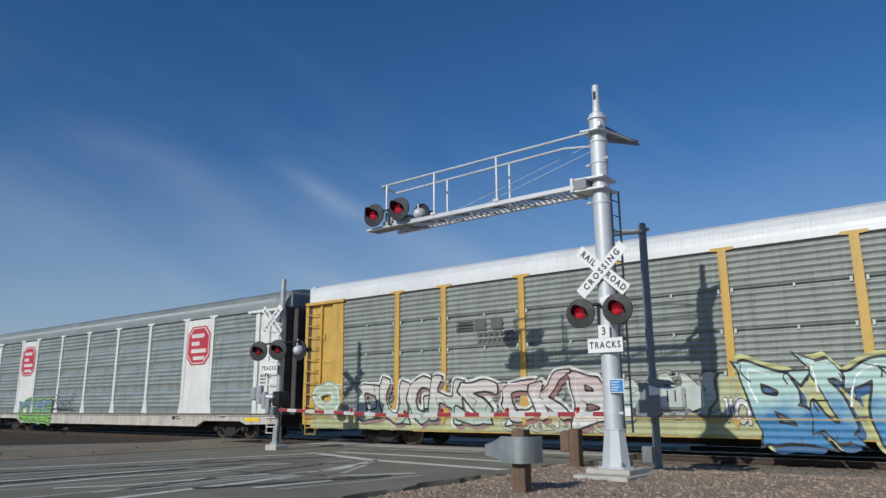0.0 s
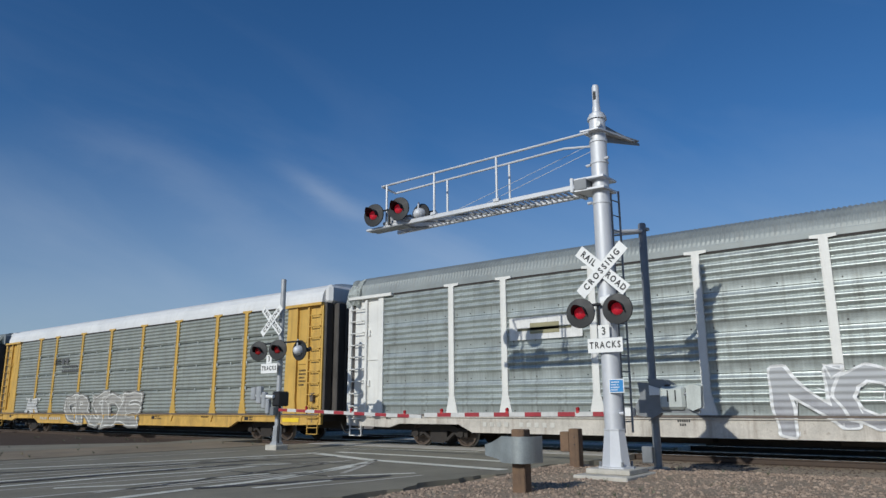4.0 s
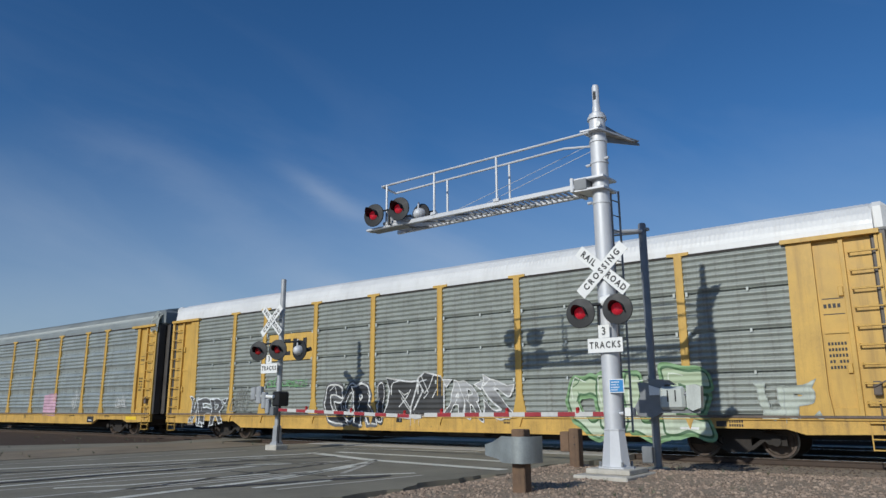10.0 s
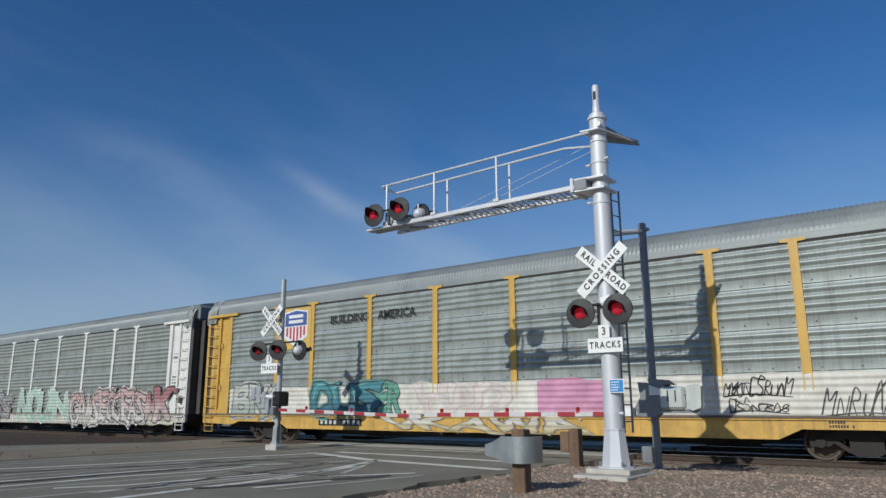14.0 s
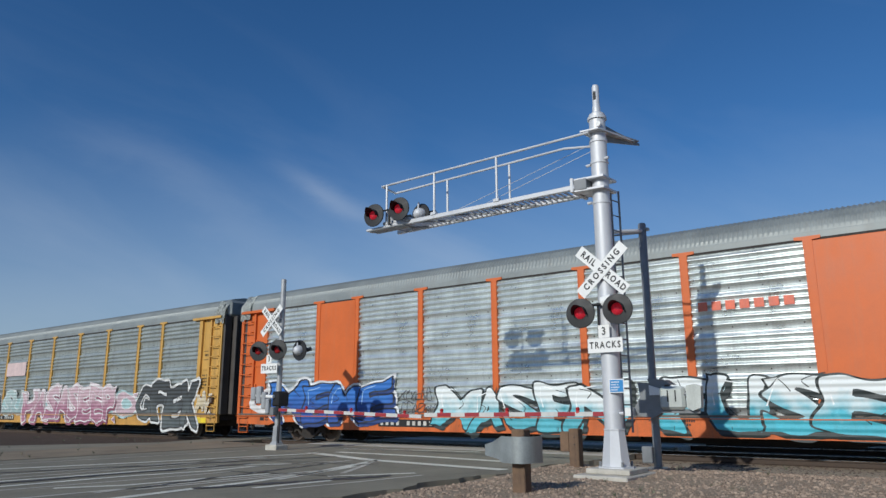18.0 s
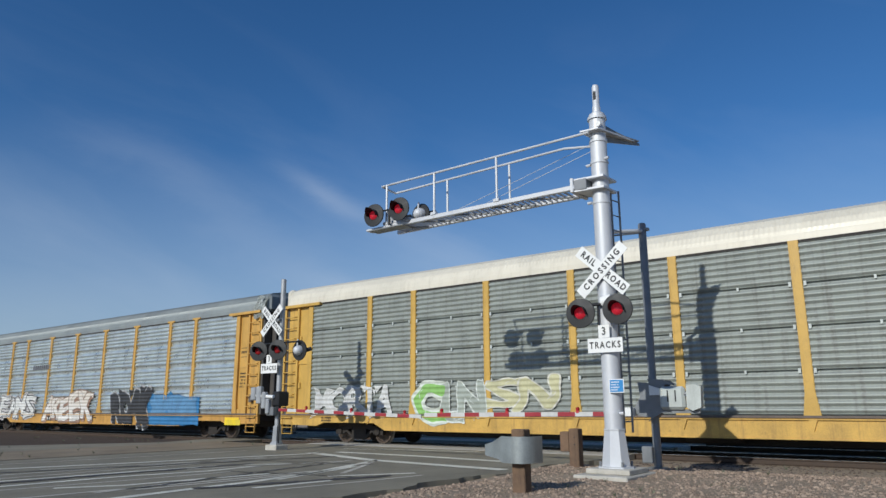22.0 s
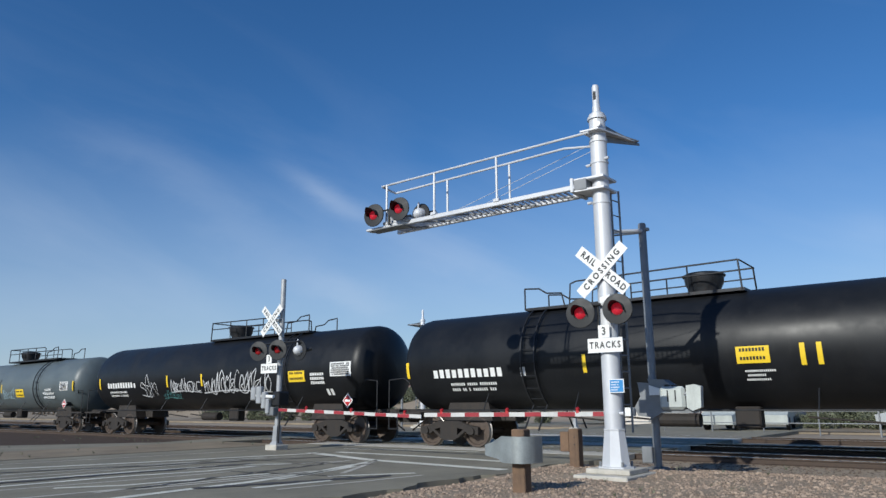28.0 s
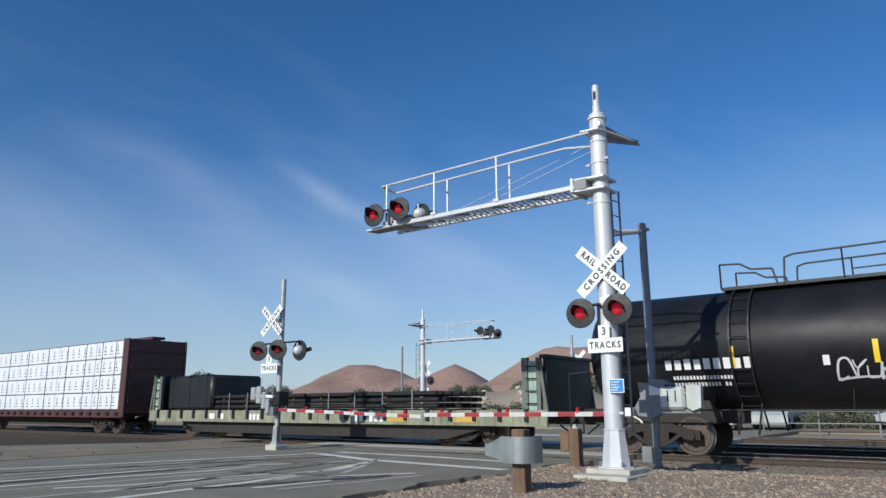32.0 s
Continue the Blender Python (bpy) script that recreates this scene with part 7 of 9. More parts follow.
def glyph_field(ch):
    """Distance from the capital's edge on a fine grid, below zero inside; the capital fills a unit square."""
    me = words(ch, 1.0, 0.012)
    co = np.array([(v.co.x, v.co.z) for v in me.vertices])
    lo, hi = co.min(axis=0), co.max(axis=0)
    size = np.array((max(hi[0] - lo[0], 0.3), hi[1] - lo[1]))
    co = (co - (lo + hi) / 2) / size + 0.5
    tris, count = [], collections.Counter()
    for p in me.polygons:
        vs = tuple(p.vertices)
        for i in range(1, len(vs) - 1):
            tris.append((vs[0], vs[i], vs[i + 1]))
        for i in range(len(vs)):
            count[tuple(sorted((vs[i], vs[(i + 1) % len(vs)])))] += 1
    axis = np.arange(-0.3, 1.3001, 0.04)
    gx, gz = np.meshgrid(axis, axis, indexing="ij")
    pts = np.stack((gx.ravel(), gz.ravel()), 1)
    inside = np.zeros(len(pts), bool)
    for a, b, c in tris:
        pa, pb, pc = co[a], co[b], co[c]
        d1 = (pb[0] - pa[0]) * (pts[:, 1] - pa[1]) - (pb[1] - pa[1]) * (pts[:, 0] - pa[0])
        d2 = (pc[0] - pb[0]) * (pts[:, 1] - pb[1]) - (pc[1] - pb[1]) * (pts[:, 0] - pb[0])
        d3 = (pa[0] - pc[0]) * (pts[:, 1] - pc[1]) - (pa[1] - pc[1]) * (pts[:, 0] - pc[0])
        inside |= ((d1 >= 0) & (d2 >= 0) & (d3 >= 0)) | ((d1 <= 0) & (d2 <= 0) & (d3 <= 0))
    dist = np.full(len(pts), 9.0)
    for (a, b), n in count.items():
        if n == 1:
            e = co[b] - co[a]
            t = np.clip(((pts - co[a]) @ e) / max(e @ e, 1e-9), 0, 1)
            dist = np.minimum(dist, np.hypot(*(pts - co[a] - t[:, None] * e).T))
    return axis, np.where(inside, -dist, dist).reshape(gx.shape)


def glyph(ch, bold):
    """The capital swollen by bold, as small patches that can be bent."""
    if (ch, bold) in GLYPHS:
        return GLYPHS[ch, bold]
    if ch not in GLYPHS:
        GLYPHS[ch] = glyph_field(ch)
    axis, field = GLYPHS[ch]
    field = field - bold
    pts, at, faces = [], {}, []

    def corner(i, j):
        if (i, j) not in at:
            at[i, j] = len(pts)
            pts.append((axis[i], axis[j]))
        return at[i, j]

    def cross(p, q):
        key = (min(p, q), max(p, q))
        if key not in at:
            a, b = key
            k = field[a] / (field[a] - field[b])
            at[key] = len(pts)
            pts.append((axis[a[0]] + (axis[b[0]] - axis[a[0]]) * k, axis[a[1]] + (axis[b[1]] - axis[a[1]]) * k))
        return at[key]
    n = len(axis)
    low = np.minimum(np.minimum(field[:-1, :-1], field[1:, :-1]), np.minimum(field[:-1, 1:], field[1:, 1:]))
    for i, j in zip(*np.nonzero(low < 0)):
        i, j = int(i), int(j)
        ring_ = ((i, j), (i + 1, j), (i + 1, j + 1), (i, j + 1))
        poly = []
        for a, b in zip(ring_, ring_[1:] + ring_[:1]):
            if field[a] < 0:
                poly.append(corner(*a))
            if (field[a] < 0) != (field[b] < 0):
                poly.append(cross(a, b))
        if len(poly) > 2:
            faces.append(poly)
    GLYPHS[ch, bold] = (np.array(pts), faces)
    return GLYPHS[ch, bold]


def wild(car, text, x0, x1, z0, z1, fill, line=(0.02, 0.02, 0.022), low=None, shine=None, edge=None, block=None, fat=0.05, rough=0.16, spikes=0.5, wear=0.12, seed=0):
    """Hand-sprayed capitals that lean, swell and lap: edge glow, block shadow, outline, faded fill, shine and drips."""
    rng = random.Random(seed * 77 + len(text) * 13 + int(x0 * 10))

    def worn(c):
        g = sum(c) / 3
        return tuple(((1 - wear) * v + wear * g) * (1 - wear * 0.5) + 0.01 for v in c)
    h, fat = z1 - z0, round(fat * 0.85, 3)
    fill_m = fade(worn(low), worn(fill), z0, z1) if low else spray(worn(fill))
    mats = [spray(worn(line)), fill_m, spray(worn(shine or line)), spray(worn(edge or line)), spray(worn(block or line))]
    bm = bmesh.new()
    y = -SIDE - 0.0531 - 0.00013 * (len(LAYERS) % 3)
    LAYERS.append(text)
    depth = [0]
    all_pts, all_faces, all_mats = [], [], []

    def put(ch, bold, warp, index, dx=0.0, dz=0.0):
        depth[0] += 1
        pts, faces = glyph(ch, round(bold, 3))
        px, pz = warp(pts[:, 0], pts[:, 1])
        o = sum(len(q) for q in all_pts)
        all_pts.append(np.stack((px + dx, np.full(len(px), y - depth[0] * 0.0004), pz + dz), 1))
        all_faces.extend([o + i for i in fc] for fc in faces)
        all_mats.extend([index] * len(faces))
    cells, x = [], 0.0
    widths = [0.55 if c in "I1" else rng.uniform(0.85, 1.15) for c in text]
    total = sum(widths)
    for ch, wd in zip(text, widths):
        a, b = x0 + (x1 - x0) * x / total, x0 + (x1 - x0) * (x + wd) / total
        x += wd
        j = lambda q: rng.uniform(-q, q)
        lap = 0.06 * (b - a)
        tl, tr = (a - lap + j(rough) * (b - a), z1 + j(rough * 0.6) * h), (b + lap + j(rough) * (b - a), z1 + j(rough * 0.6) * h)
        bl, br = (a - lap + j(rough) * (b - a), z0 + j(rough * 0.5) * h), (b + lap + j(rough) * (b - a), z0 + j(rough * 0.5) * h)
        bend, ph = rng.uniform(-0.07, 0.07) * h, rng.uniform(0, 6.28)

        def warp(u, v, tl=tl, tr=tr, bl=bl, br=br, bend=bend, ph=ph, w=b - a):
            px = (bl[0] * (1 - u) + br[0] * u) * (1 - v) + (tl[0] * (1 - u) + tr[0] * u) * v
            pz = (bl[1] * (1 - u) + br[1] * u) * (1 - v) + (tl[1] * (1 - u) + tr[1] * u) * v
            px = px + 0.06 * w * np.sin(5 * v + ph) + 0.03 * w * np.sin(9 * v + 7 * u + 2 * ph)
            return px, pz + bend * np.sin(3.1 * u + ph) + 0.03 * h * np.sin(8 * u + 3 * v + 3 * ph)
        cells.append((ch, warp, b - a))
    if edge:
        for ch, warp, w in cells:
            put(ch, fat + 0.11, warp, 3)
    if block:
        for ch, warp, w in cells:
            for q in (1.0, 0.66, 0.33):
                put(ch, fat + 0.03, warp, 4, 0.07 * h * q, -0.1 * h * q)
    for i, (ch, warp, w) in enumerate(cells):
        put(ch, fat + 0.045, warp, 0)
        horns = []
        for u, v in ((0.0, 1.0), (1.0, 1.0), (0.0, 0.0), (1.0, 0.0)):
            if rng.random() < spikes:
                # pointed flicks at the letter's corners
                s_u, s_v = (1 if u else -1), (1 if v else -1)
                r1, r2, m = rng.uniform(0.04, 0.14) * h, rng.uniform(0.0, 0.08) * h, min(0.22, 0.2 * h / w)
                tip = warp(u, v)
                horns.append([warp(u - s_u * m, v), warp(u, v - s_v * 0.16), (tip[0] + s_u * r1, tip[1] + s_v * r2)])
        for tri in horns:
            cx, cz = sum(p[0] for p in tri) / 3, sum(p[1] for p in tri) / 3
            depth[0] += 1
            for grow, index, up in ((1.35, 0, 0.0), (0.9, 1, 0.0002)):
                bm.faces.new([bm.verts.new((cx + (p[0] - cx) * grow, y - depth[0] * 0.0004 - up, cz + (p[1] - cz) * grow)) for p in tri]).material_index = index
        put(ch, fat, warp, 1)
        thin = 0.03 * h
        depth[0] += 1
        if shine:
            for u0, v0, u1, v1 in ((0.08, 0.5, 0.1, 0.93), (0.12, 0.95, 0.45, 0.97)):
                ribbon(bm, [warp(u0, v0), warp((u0 + u1) / 2 - 0.02, (v0 + v1) / 2), warp(u1, v1)], thin, y - depth[0] * 0.0004, 2, 0.5)
        for _ in range(2):
            u, v = rng.uniform(0.1, 0.9), rng.uniform(0.15, 0.85)
            ribbon(bm, smooth_line([warp(u, v), warp(u + rng.uniform(-0.15, 0.15), v + 0.12), warp(u + rng.uniform(-0.25, 0.25), v + 0.24)], 3), thin * 0.8, y - depth[0] * 0.0004 - 0.0001, 0, 0.5)
        for _ in range(rng.choice((0, 1, 2))):
            dx = warp(rng.uniform(0.1, 0.9), 0.05)
            ribbon(bm, [dx, (dx[0], dx[1] - rng.uniform(0.05, 0.2))], 0.016, y - depth[0] * 0.0004, 0, 0.6)
    me = bpy.data.meshes.new("graffiti")
    me.from_pydata(np.concatenate(all_pts).tolist(), [], all_faces)
    me.polygons.foreach_set("material_index", all_mats)
    bm.from_mesh(me)
    bpy.data.meshes.remove(me)
    return tagged(part("graffiti", bm, mats, car, "sprayed graffiti capitals"), kind="stuff")


def scrawl(car, x0, x1, z0, z1, color, loops, width, shell=None, seed=0):
    """A quick hand-drawn tag: thin sprayed lines, not legible."""
    rng = random.Random(seed + int((x0 + 60) * 53) + loops)
    bm = bmesh.new()
    h, w = z1 - z0, (x1 - x0) / loops
    k = 0
    run, n = [], max(2, round(loops * 1.6))
    w = (x1 - x0) / n
    slant = rng.uniform(0.05, 0.3)
    for i in range(n):
        # one quick joined hand, lifted now and then
        s = rng.choice(STROKES)
        if rng.random() < 0.4:
            s = s[::-1]
        tall = rng.choice((0.6, 0.75, 0.75, 1.0, 1.15))
        run += [(x0 + w * (i + px * rng.uniform(0.8, 1.3)) + slant * h * (pz - 0.5) * tall, z0 + h * (pz * tall * rng.uniform(0.8, 1.05) + rng.uniform(-0.05, 0.05))) for px, pz in s]
        if rng.random() < 0.35 or i == n - 1:
            k += 1
            ribbon(bm, smooth_line(run, 4), width * 0.75, -k * 0.0004, 0, 0.45)
            run = []
    if loops > 3:
        ribbon(bm, smooth_line([(x0, z0 - 0.02), (x0 + (x1 - x0) * 0.4, z0 + 0.08 * h), (x1, z0 - 0.04)], 8), width * 0.8, -(k + 1) * 0.0004, 0, 0.6)
    if shell:
        on_shell(bm, shell[0], shell[1], 0.01)
    else:
        inset = 0.092 if x0 > 12.0 or x1 < -12.0 else 0.0
        for v in bm.verts:
            v.co.y += -SIDE - 0.05 + inset
    return tagged(part("graffiti", bm, paint(color) if shell else spray(color), car, "thin sprayed graffiti tag"), kind="stuff")


def wash(car, x0, x1, z0, z1, color, ragged=0.12, seed=1, depth=0.041):
    """A rolled-on field of paint with an uneven edge."""
    rng = random.Random(seed)
    n = max(4, int((x1 - x0) / 0.35))
    depth = depth + 0.00025 * (seed % 12)
    top = [(x0 + (x1 - x0) * i / n, z1 + rng.uniform(-ragged, ragged) * (z1 - z0)) for i in range(n + 1)]
    low = [(x, z0 + rng.uniform(-0.3, 0.3) * ragged * (z1 - z0)) for x, _ in top]
    bm = bmesh.new()
    a = [bm.verts.new((x, -SIDE - depth, z)) for x, z in top]
    b = [bm.verts.new((x, -SIDE - depth, z)) for x, z in low]
    for i in range(n):
        bm.faces.new((a[i], a[i + 1], b[i + 1], b[i]))
    return part("paint_field", bm, spray(color), car, "ragged field of sprayed paint")


def sign(car, x0, x1, z0, z1, color, marks=(), border=None, name="car_sign", round_=0.0, label="painted metal sign plate"):
    """A flat plate on the side with plain shapes in its colours."""
    c = round_
    back = 0.085 if z0 > 0.94 and (x0 > 12.0 or x1 < -12.0) else 0.0
    pts = [(x0, z0), (x1, z0), (x1, z1), (x0, z1)] if not c else [(x0 + c, z0), (x1 - c, z0), (x1, z0 + c), (x1, z1 - c), (x1 - c, z1), (x0 + c, z1), (x0, z1 - c), (x0, z0 + c)]
    pl = part(name, plate(pts, -SIDE - 0.046, -SIDE - 0.036), paint(color), car, label, pose(0, back, 0))
    if border:
        q = 0.06
        inner = [(x + (q if x < (x0 + x1) / 2 else -q), z + (q if z < (z0 + z1) / 2 else -q)) for x, z in pts]
        part("sign_border", plate(inner, -SIDE - 0.051, -SIDE - 0.0465), paint(border), pl)
        q = 0.1
        inner = [(x + (q if x < (x0 + x1) / 2 else -q), z + (q if z < (z0 + z1) / 2 else -q)) for x, z in pts]
        part("sign_field", plate(inner, -SIDE - 0.056, -SIDE - 0.0515), paint(color), pl)
    for a, b, lo, hi, col in marks:
        part("sign_mark", plate([(x0 + (x1 - x0) * a, z0 + (z1 - z0) * lo), (x0 + (x1 - x0) * b, z0 + (z1 - z0) * lo), (x0 + (x1 - x0) * b, z0 + (z1 - z0) * hi), (x0 + (x1 - x0) * a, z0 + (z1 - z0) * hi)], -SIDE - 0.061, -SIDE - 0.0565), paint(col), pl)
    return pl


def bar_words(car, x0, x1, z0, z1, color, n, material=None):
    """A row of plain bars in place of an owner's name or number."""
    bm = bmesh.new()
    step = (x1 - x0) / n
    rng = random.Random(int(x0 * 10))
    for i in range(n):
        a = x0 + i * step
        plate([(a, z0), (a + step * 0.68, z0), (a + step * 0.68, z1), (a, z1)], -SIDE - 0.052, -SIDE - 0.046, bm)
    return tagged(part("lettering", bm, paint(tuple(c * 1.4 + 0.03 for c in color)), car, "dark stencilled lettering bars"), kind="stuff")


def number_panel(car, x0, x1, n, dark=True):
    """Running number on the sill: a dark panel with pale bars."""
    if dark:
        part("number_panel", plate([(x0 - 0.1, 0.6), (x1, 0.6), (x1, 0.83), (x0 - 0.1, 0.83)], -SIDE - 0.04, -SIDE - 0.032), M["ink"], car, "black number panel")
    bm = bmesh.new()
    step = (x1 - x0) / n
    for i in range(n):
        if i == 4:
            continue
        a = x0 + i * step
        plate([(a, 0.65), (a + step * 0.52, 0.65), (a + step * 0.52, 0.78), (a, 0.78)], -SIDE - 0.046, -SIDE - 0.041, bm)
    part("lettering", bm, paint((0.55, 0.53, 0.48)), car, "white number bars")["kind"] = "stuff"
    part("yellow_plate", plate([(11.6, 0.7), (12.5, 0.7), (12.5, 0.84), (11.6, 0.84)], -SIDE - 0.04, -SIDE - 0.033), M["signyellow"], car, "small yellow notice")


BLACK, WHITE = (0.02, 0.02, 0.022), (0.72, 0.72, 0.7)


def sprayed(car, k):
    """The paint that each autorack carries, from its left end to its right."""
    P, S, W, L = piece, scrawl, wash, wild
    if k == 0:
        W(car, -13.2, 13.2, 0.5, 1.02, (0.42, 0.42, 0.22), 0.1, 2)
        W(car, 0.9, 9.5, 0.98, 1.9, (0.42, 0.44, 0.26), 0.16, 3)
        L(car, "Q", -12.9, -11.8, 1.05, 2.0, (0.42, 0.52, 0.36), (0.72, 0.72, 0.66), edge=(0.36, 0.42, 0.3), seed=1)
        L(car, "DUGHS", -10.7, -5.4, 0.82, 1.98, (0.62, 0.56, 0.5), BLACK, (0.42, 0.52, 0.42), WHITE, (0.68, 0.68, 0.62), (0.3, 0.18, 0.16), seed=2)
        L(car, "CKB", -5.1, -1.8, 0.85, 2.0, (0.6, 0.45, 0.42), BLACK, (0.66, 0.64, 0.6), WHITE, (0.66, 0.64, 0.58), (0.32, 0.14, 0.12), rough=0.22, seed=3)
        P(car, -5.0, -1.2, 0.5, 0.92, 4, (0.5, 0.52, 0.34), BLACK, seed=7)
        L(car, "MW", -1.2, 0.95, 0.95, 1.9, (0.55, 0.58, 0.5), (0.12, 0.13, 0.1), (0.4, 0.5, 0.44), WHITE, seed=4)
        L(car, "WOR", 1.2, 2.0, 0.82, 1.38, (0.72, 0.72, 0.7), BLACK, fat=0.03, rough=0.1, spikes=0.1, seed=5)
        L(car, "BSTEYDE", 1.95, 8.9, 0.42, 2.0, (0.42, 0.6, 0.55), BLACK, (0.03, 0.2, 0.42), (0.8, 0.82, 0.78), (0.5, 0.5, 0.2), (0.02, 0.1, 0.24), rough=0.26, spikes=0.9, wear=0.05, seed=6)
        bar_words(car, -6.0, -4.8, 3.5, 3.8, (0.05, 0.05, 0.05), 2)
        bar_words(car, -5.9, -4.55, 3.3, 3.42, (0.05, 0.05, 0.05), 7)
        bar_words(car, -5.9, -4.55, 3.1, 3.22, (0.05, 0.05, 0.05), 8)
        for i in range(5):
            part("logo_line", plate([(-6.7 + i * 0.03, 3.5 + i * 0.06), (-6.05, 3.5 + i * 0.06), (-6.05, 3.53 + i * 0.06), (-6.7, 3.53 + i * 0.06)], -SIDE - 0.052, -SIDE - 0.046), M["ink"], car)
        number_panel(car, -4.0, -1.6, 11)
    elif k == 1:
        L(car, "CUSE", -8.5, -5.0, 0.62, 1.62, (0.16, 0.26, 0.36), (0.04, 0.05, 0.05), (0.2, 0.46, 0.06), (0.5, 0.56, 0.56), (0.22, 0.5, 0.08), seed=6)
        S(car, -5.0, -2.2, 1.15, 1.8, (0.05, 0.05, 0.055), 4, 0.06)
        for c in (-8.2, 8.2):
            sign(car, c - 0.82, c + 0.82, 3.0, 4.65, (0.5, 0.035, 0.06), ((0.2, 0.75, 0.7, 0.8, (0.7, 0.62, 0.6)), (0.2, 0.55, 0.5, 0.6, (0.7, 0.62, 0.6)), (0.2, 0.85, 0.31, 0.41, (0.7, 0.62, 0.6)), (0.3, 0.8, 0.13, 0.22, (0.7, 0.62, 0.6))),
                 (0.7, 0.66, 0.62), "car_emblem", 0.34, "red eight-sided emblem with pale bars")
        number_panel(car, -6.0, -3.8, 11, False)
        S(car, -12.9, -11.7, 1.8, 3.5, (0.08, 0.1, 0.07), 3, 0.035)
        text_part("TRI", 0.33, M["ink"], car, 12.76, -SIDE - 0.05, 2.49, 0.008, 1.0)
    elif k == 2:
        L(car, "ACRE", -12.1, -8.0, 0.55, 1.84, (0.78, 0.78, 0.77), (0.16, 0.16, 0.17), edge=(0.74, 0.74, 0.74), fat=0.07, rough=0.12, spikes=0.0, wear=0.02, seed=7)
        bar_words(car, -6.8, -4.5, 3.2, 3.45, (0.1, 0.1, 0.1), 9)
        number_panel(car, -7.2, -3.6, 11)
        sign(car, 7.8, 8.4, 0.55, 0.82, BLACK, ((0.15, 0.85, 0.4, 0.6, (0.6, 0.5, 0.3)),))
    elif k == 3:
        L(car, "NORT", 0.25, 4.9, 0.72, 2.02, (0.4, 0.41, 0.42), (0.74, 0.74, 0.73), (0.34, 0.34, 0.36), fat=0.035, rough=0.1, spikes=0.2, seed=8)
        W(car, 4.9, 9.0, 0.95, 1.75, (0.5, 0.12, 0.08), 0.2, 3)
        L(car, "MGGY", 5.0, 8.8, 0.82, 2.0, (0.55, 0.42, 0.56), (0.05, 0.03, 0.05), (0.62, 0.56, 0.62), (0.8, 0.76, 0.78), None, (0.32, 0.12, 0.34), rough=0.22, spikes=0.9, seed=9)
        L(car, "NW", 5.1, 8.6, 0.5, 0.9, (0.5, 0.42, 0.58), (0.08, 0.05, 0.1), seed=10)
        sign(car, -7.0, -4.65, 3.1, 3.75, (0.72, 0.71, 0.68), ((0.12, 0.86, 0.4, 0.52, (0.2, 0.18, 0.1)), (0.3, 0.7, 0.25, 0.72, (0.3, 0.27, 0.15))))
        number_panel(car, -8.0, -5.5, 10, False)
    elif k == 4:
        L(car, "AR", -10.0, -8.6, 1.05, 1.75, (0.5, 0.5, 0.48), (0.62, 0.62, 0.58), seed=10)
        L(car, "GRSDE", -5.4, 1.6, 0.58, 1.9, (0.36, 0.34, 0.3), (0.62, 0.61, 0.56), (0.3, 0.29, 0.26), (0.12, 0.11, 0.1), (0.22, 0.21, 0.19), rough=0.24, spikes=0.8, seed=11)
        for i in range(5):
            part("logo_line", plate([(-7.2 + i * 0.03, 3.5 + i * 0.06), (-6.5, 3.5 + i * 0.06), (-6.5, 3.53 + i * 0.06), (-7.2, 3.53 + i * 0.06)], -SIDE - 0.052, -SIDE - 0.046), M["ink"], car)
        bar_words(car, -6.4, -5.5, 3.5, 3.8, (0.05, 0.05, 0.05), 2)
        bar_words(car, -6.3, -4.6, 3.3, 3.42, (0.05, 0.05, 0.05), 7)
        bar_words(car, -6.3, -4.5, 3.08, 3.2, (0.05, 0.05, 0.05), 8)
        number_panel(car, -8.2, -5.8, 11, False)
    elif k == 5:
        L(car, "BEMO", -12.4, -8.0, 0.88, 2.1, (0.07, 0.075, 0.07), (0.42, 0.44, 0.42), edge=(0.36, 0.38, 0.37), fat=0.06, rough=0.08, spikes=0.0, seed=12)
        W(car, -7.9, -5.5, 0.9, 2.15, (0.5, 0.54, 0.6), 0.16, 5)
        S(car, -7.0, -5.7, 1.4, 1.8, (0.2, 0.22, 0.4), 3, 0.04)
        L(car, "GRE", -3.7, -1.7, 0.9, 1.95, (0.32, 0.38, 0.34), (0.66, 0.68, 0.66), seed=13)
        L(car, "SE", -1.35, 0.35, 0.9, 2.0, (0.6, 0.58, 0.64), (0.3, 0.26, 0.4), edge=(0.6, 0.58, 0.64), seed=14)
        W(car, 0.45, 1.5, 0.55, 1.9, (0.42, 0.55, 0.26), 0.2, 7)
        L(car, "VOEDIE", 1.55, 5.4, 0.9, 1.95, (0.74, 0.74, 0.71), (0.05, 0.05, 0.05), edge=(0.7, 0.7, 0.67), rough=0.2, seed=15)
        L(car, "SILIE", 5.5, 9.0, 0.92, 2.2, (0.05, 0.05, 0.05), (0.78, 0.78, 0.74), edge=(0.7, 0.7, 0.66), fat=0.03, rough=0.14, spikes=0.8, seed=16)
        L(car, "WUB", 9.9, 11.9, 1.0, 1.88, (0.34, 0.4, 0.5), (0.66, 0.68, 0.7), (0.5, 0.55, 0.6), seed=17)
        sign(car, -7.15, -4.4, 3.0, 3.85, (0.6, 0.36, 0.07), ((0.2, 0.6, 0.68, 0.78, BLACK), (0.2, 0.27, 0.25, 0.78, BLACK), (0.2, 0.6, 0.22, 0.32, BLACK), (0.53, 0.6, 0.22, 0.78, BLACK)), label="yellow sign plate with dark emblem bars")
        number_panel(car, -7.4, -5.2, 10)
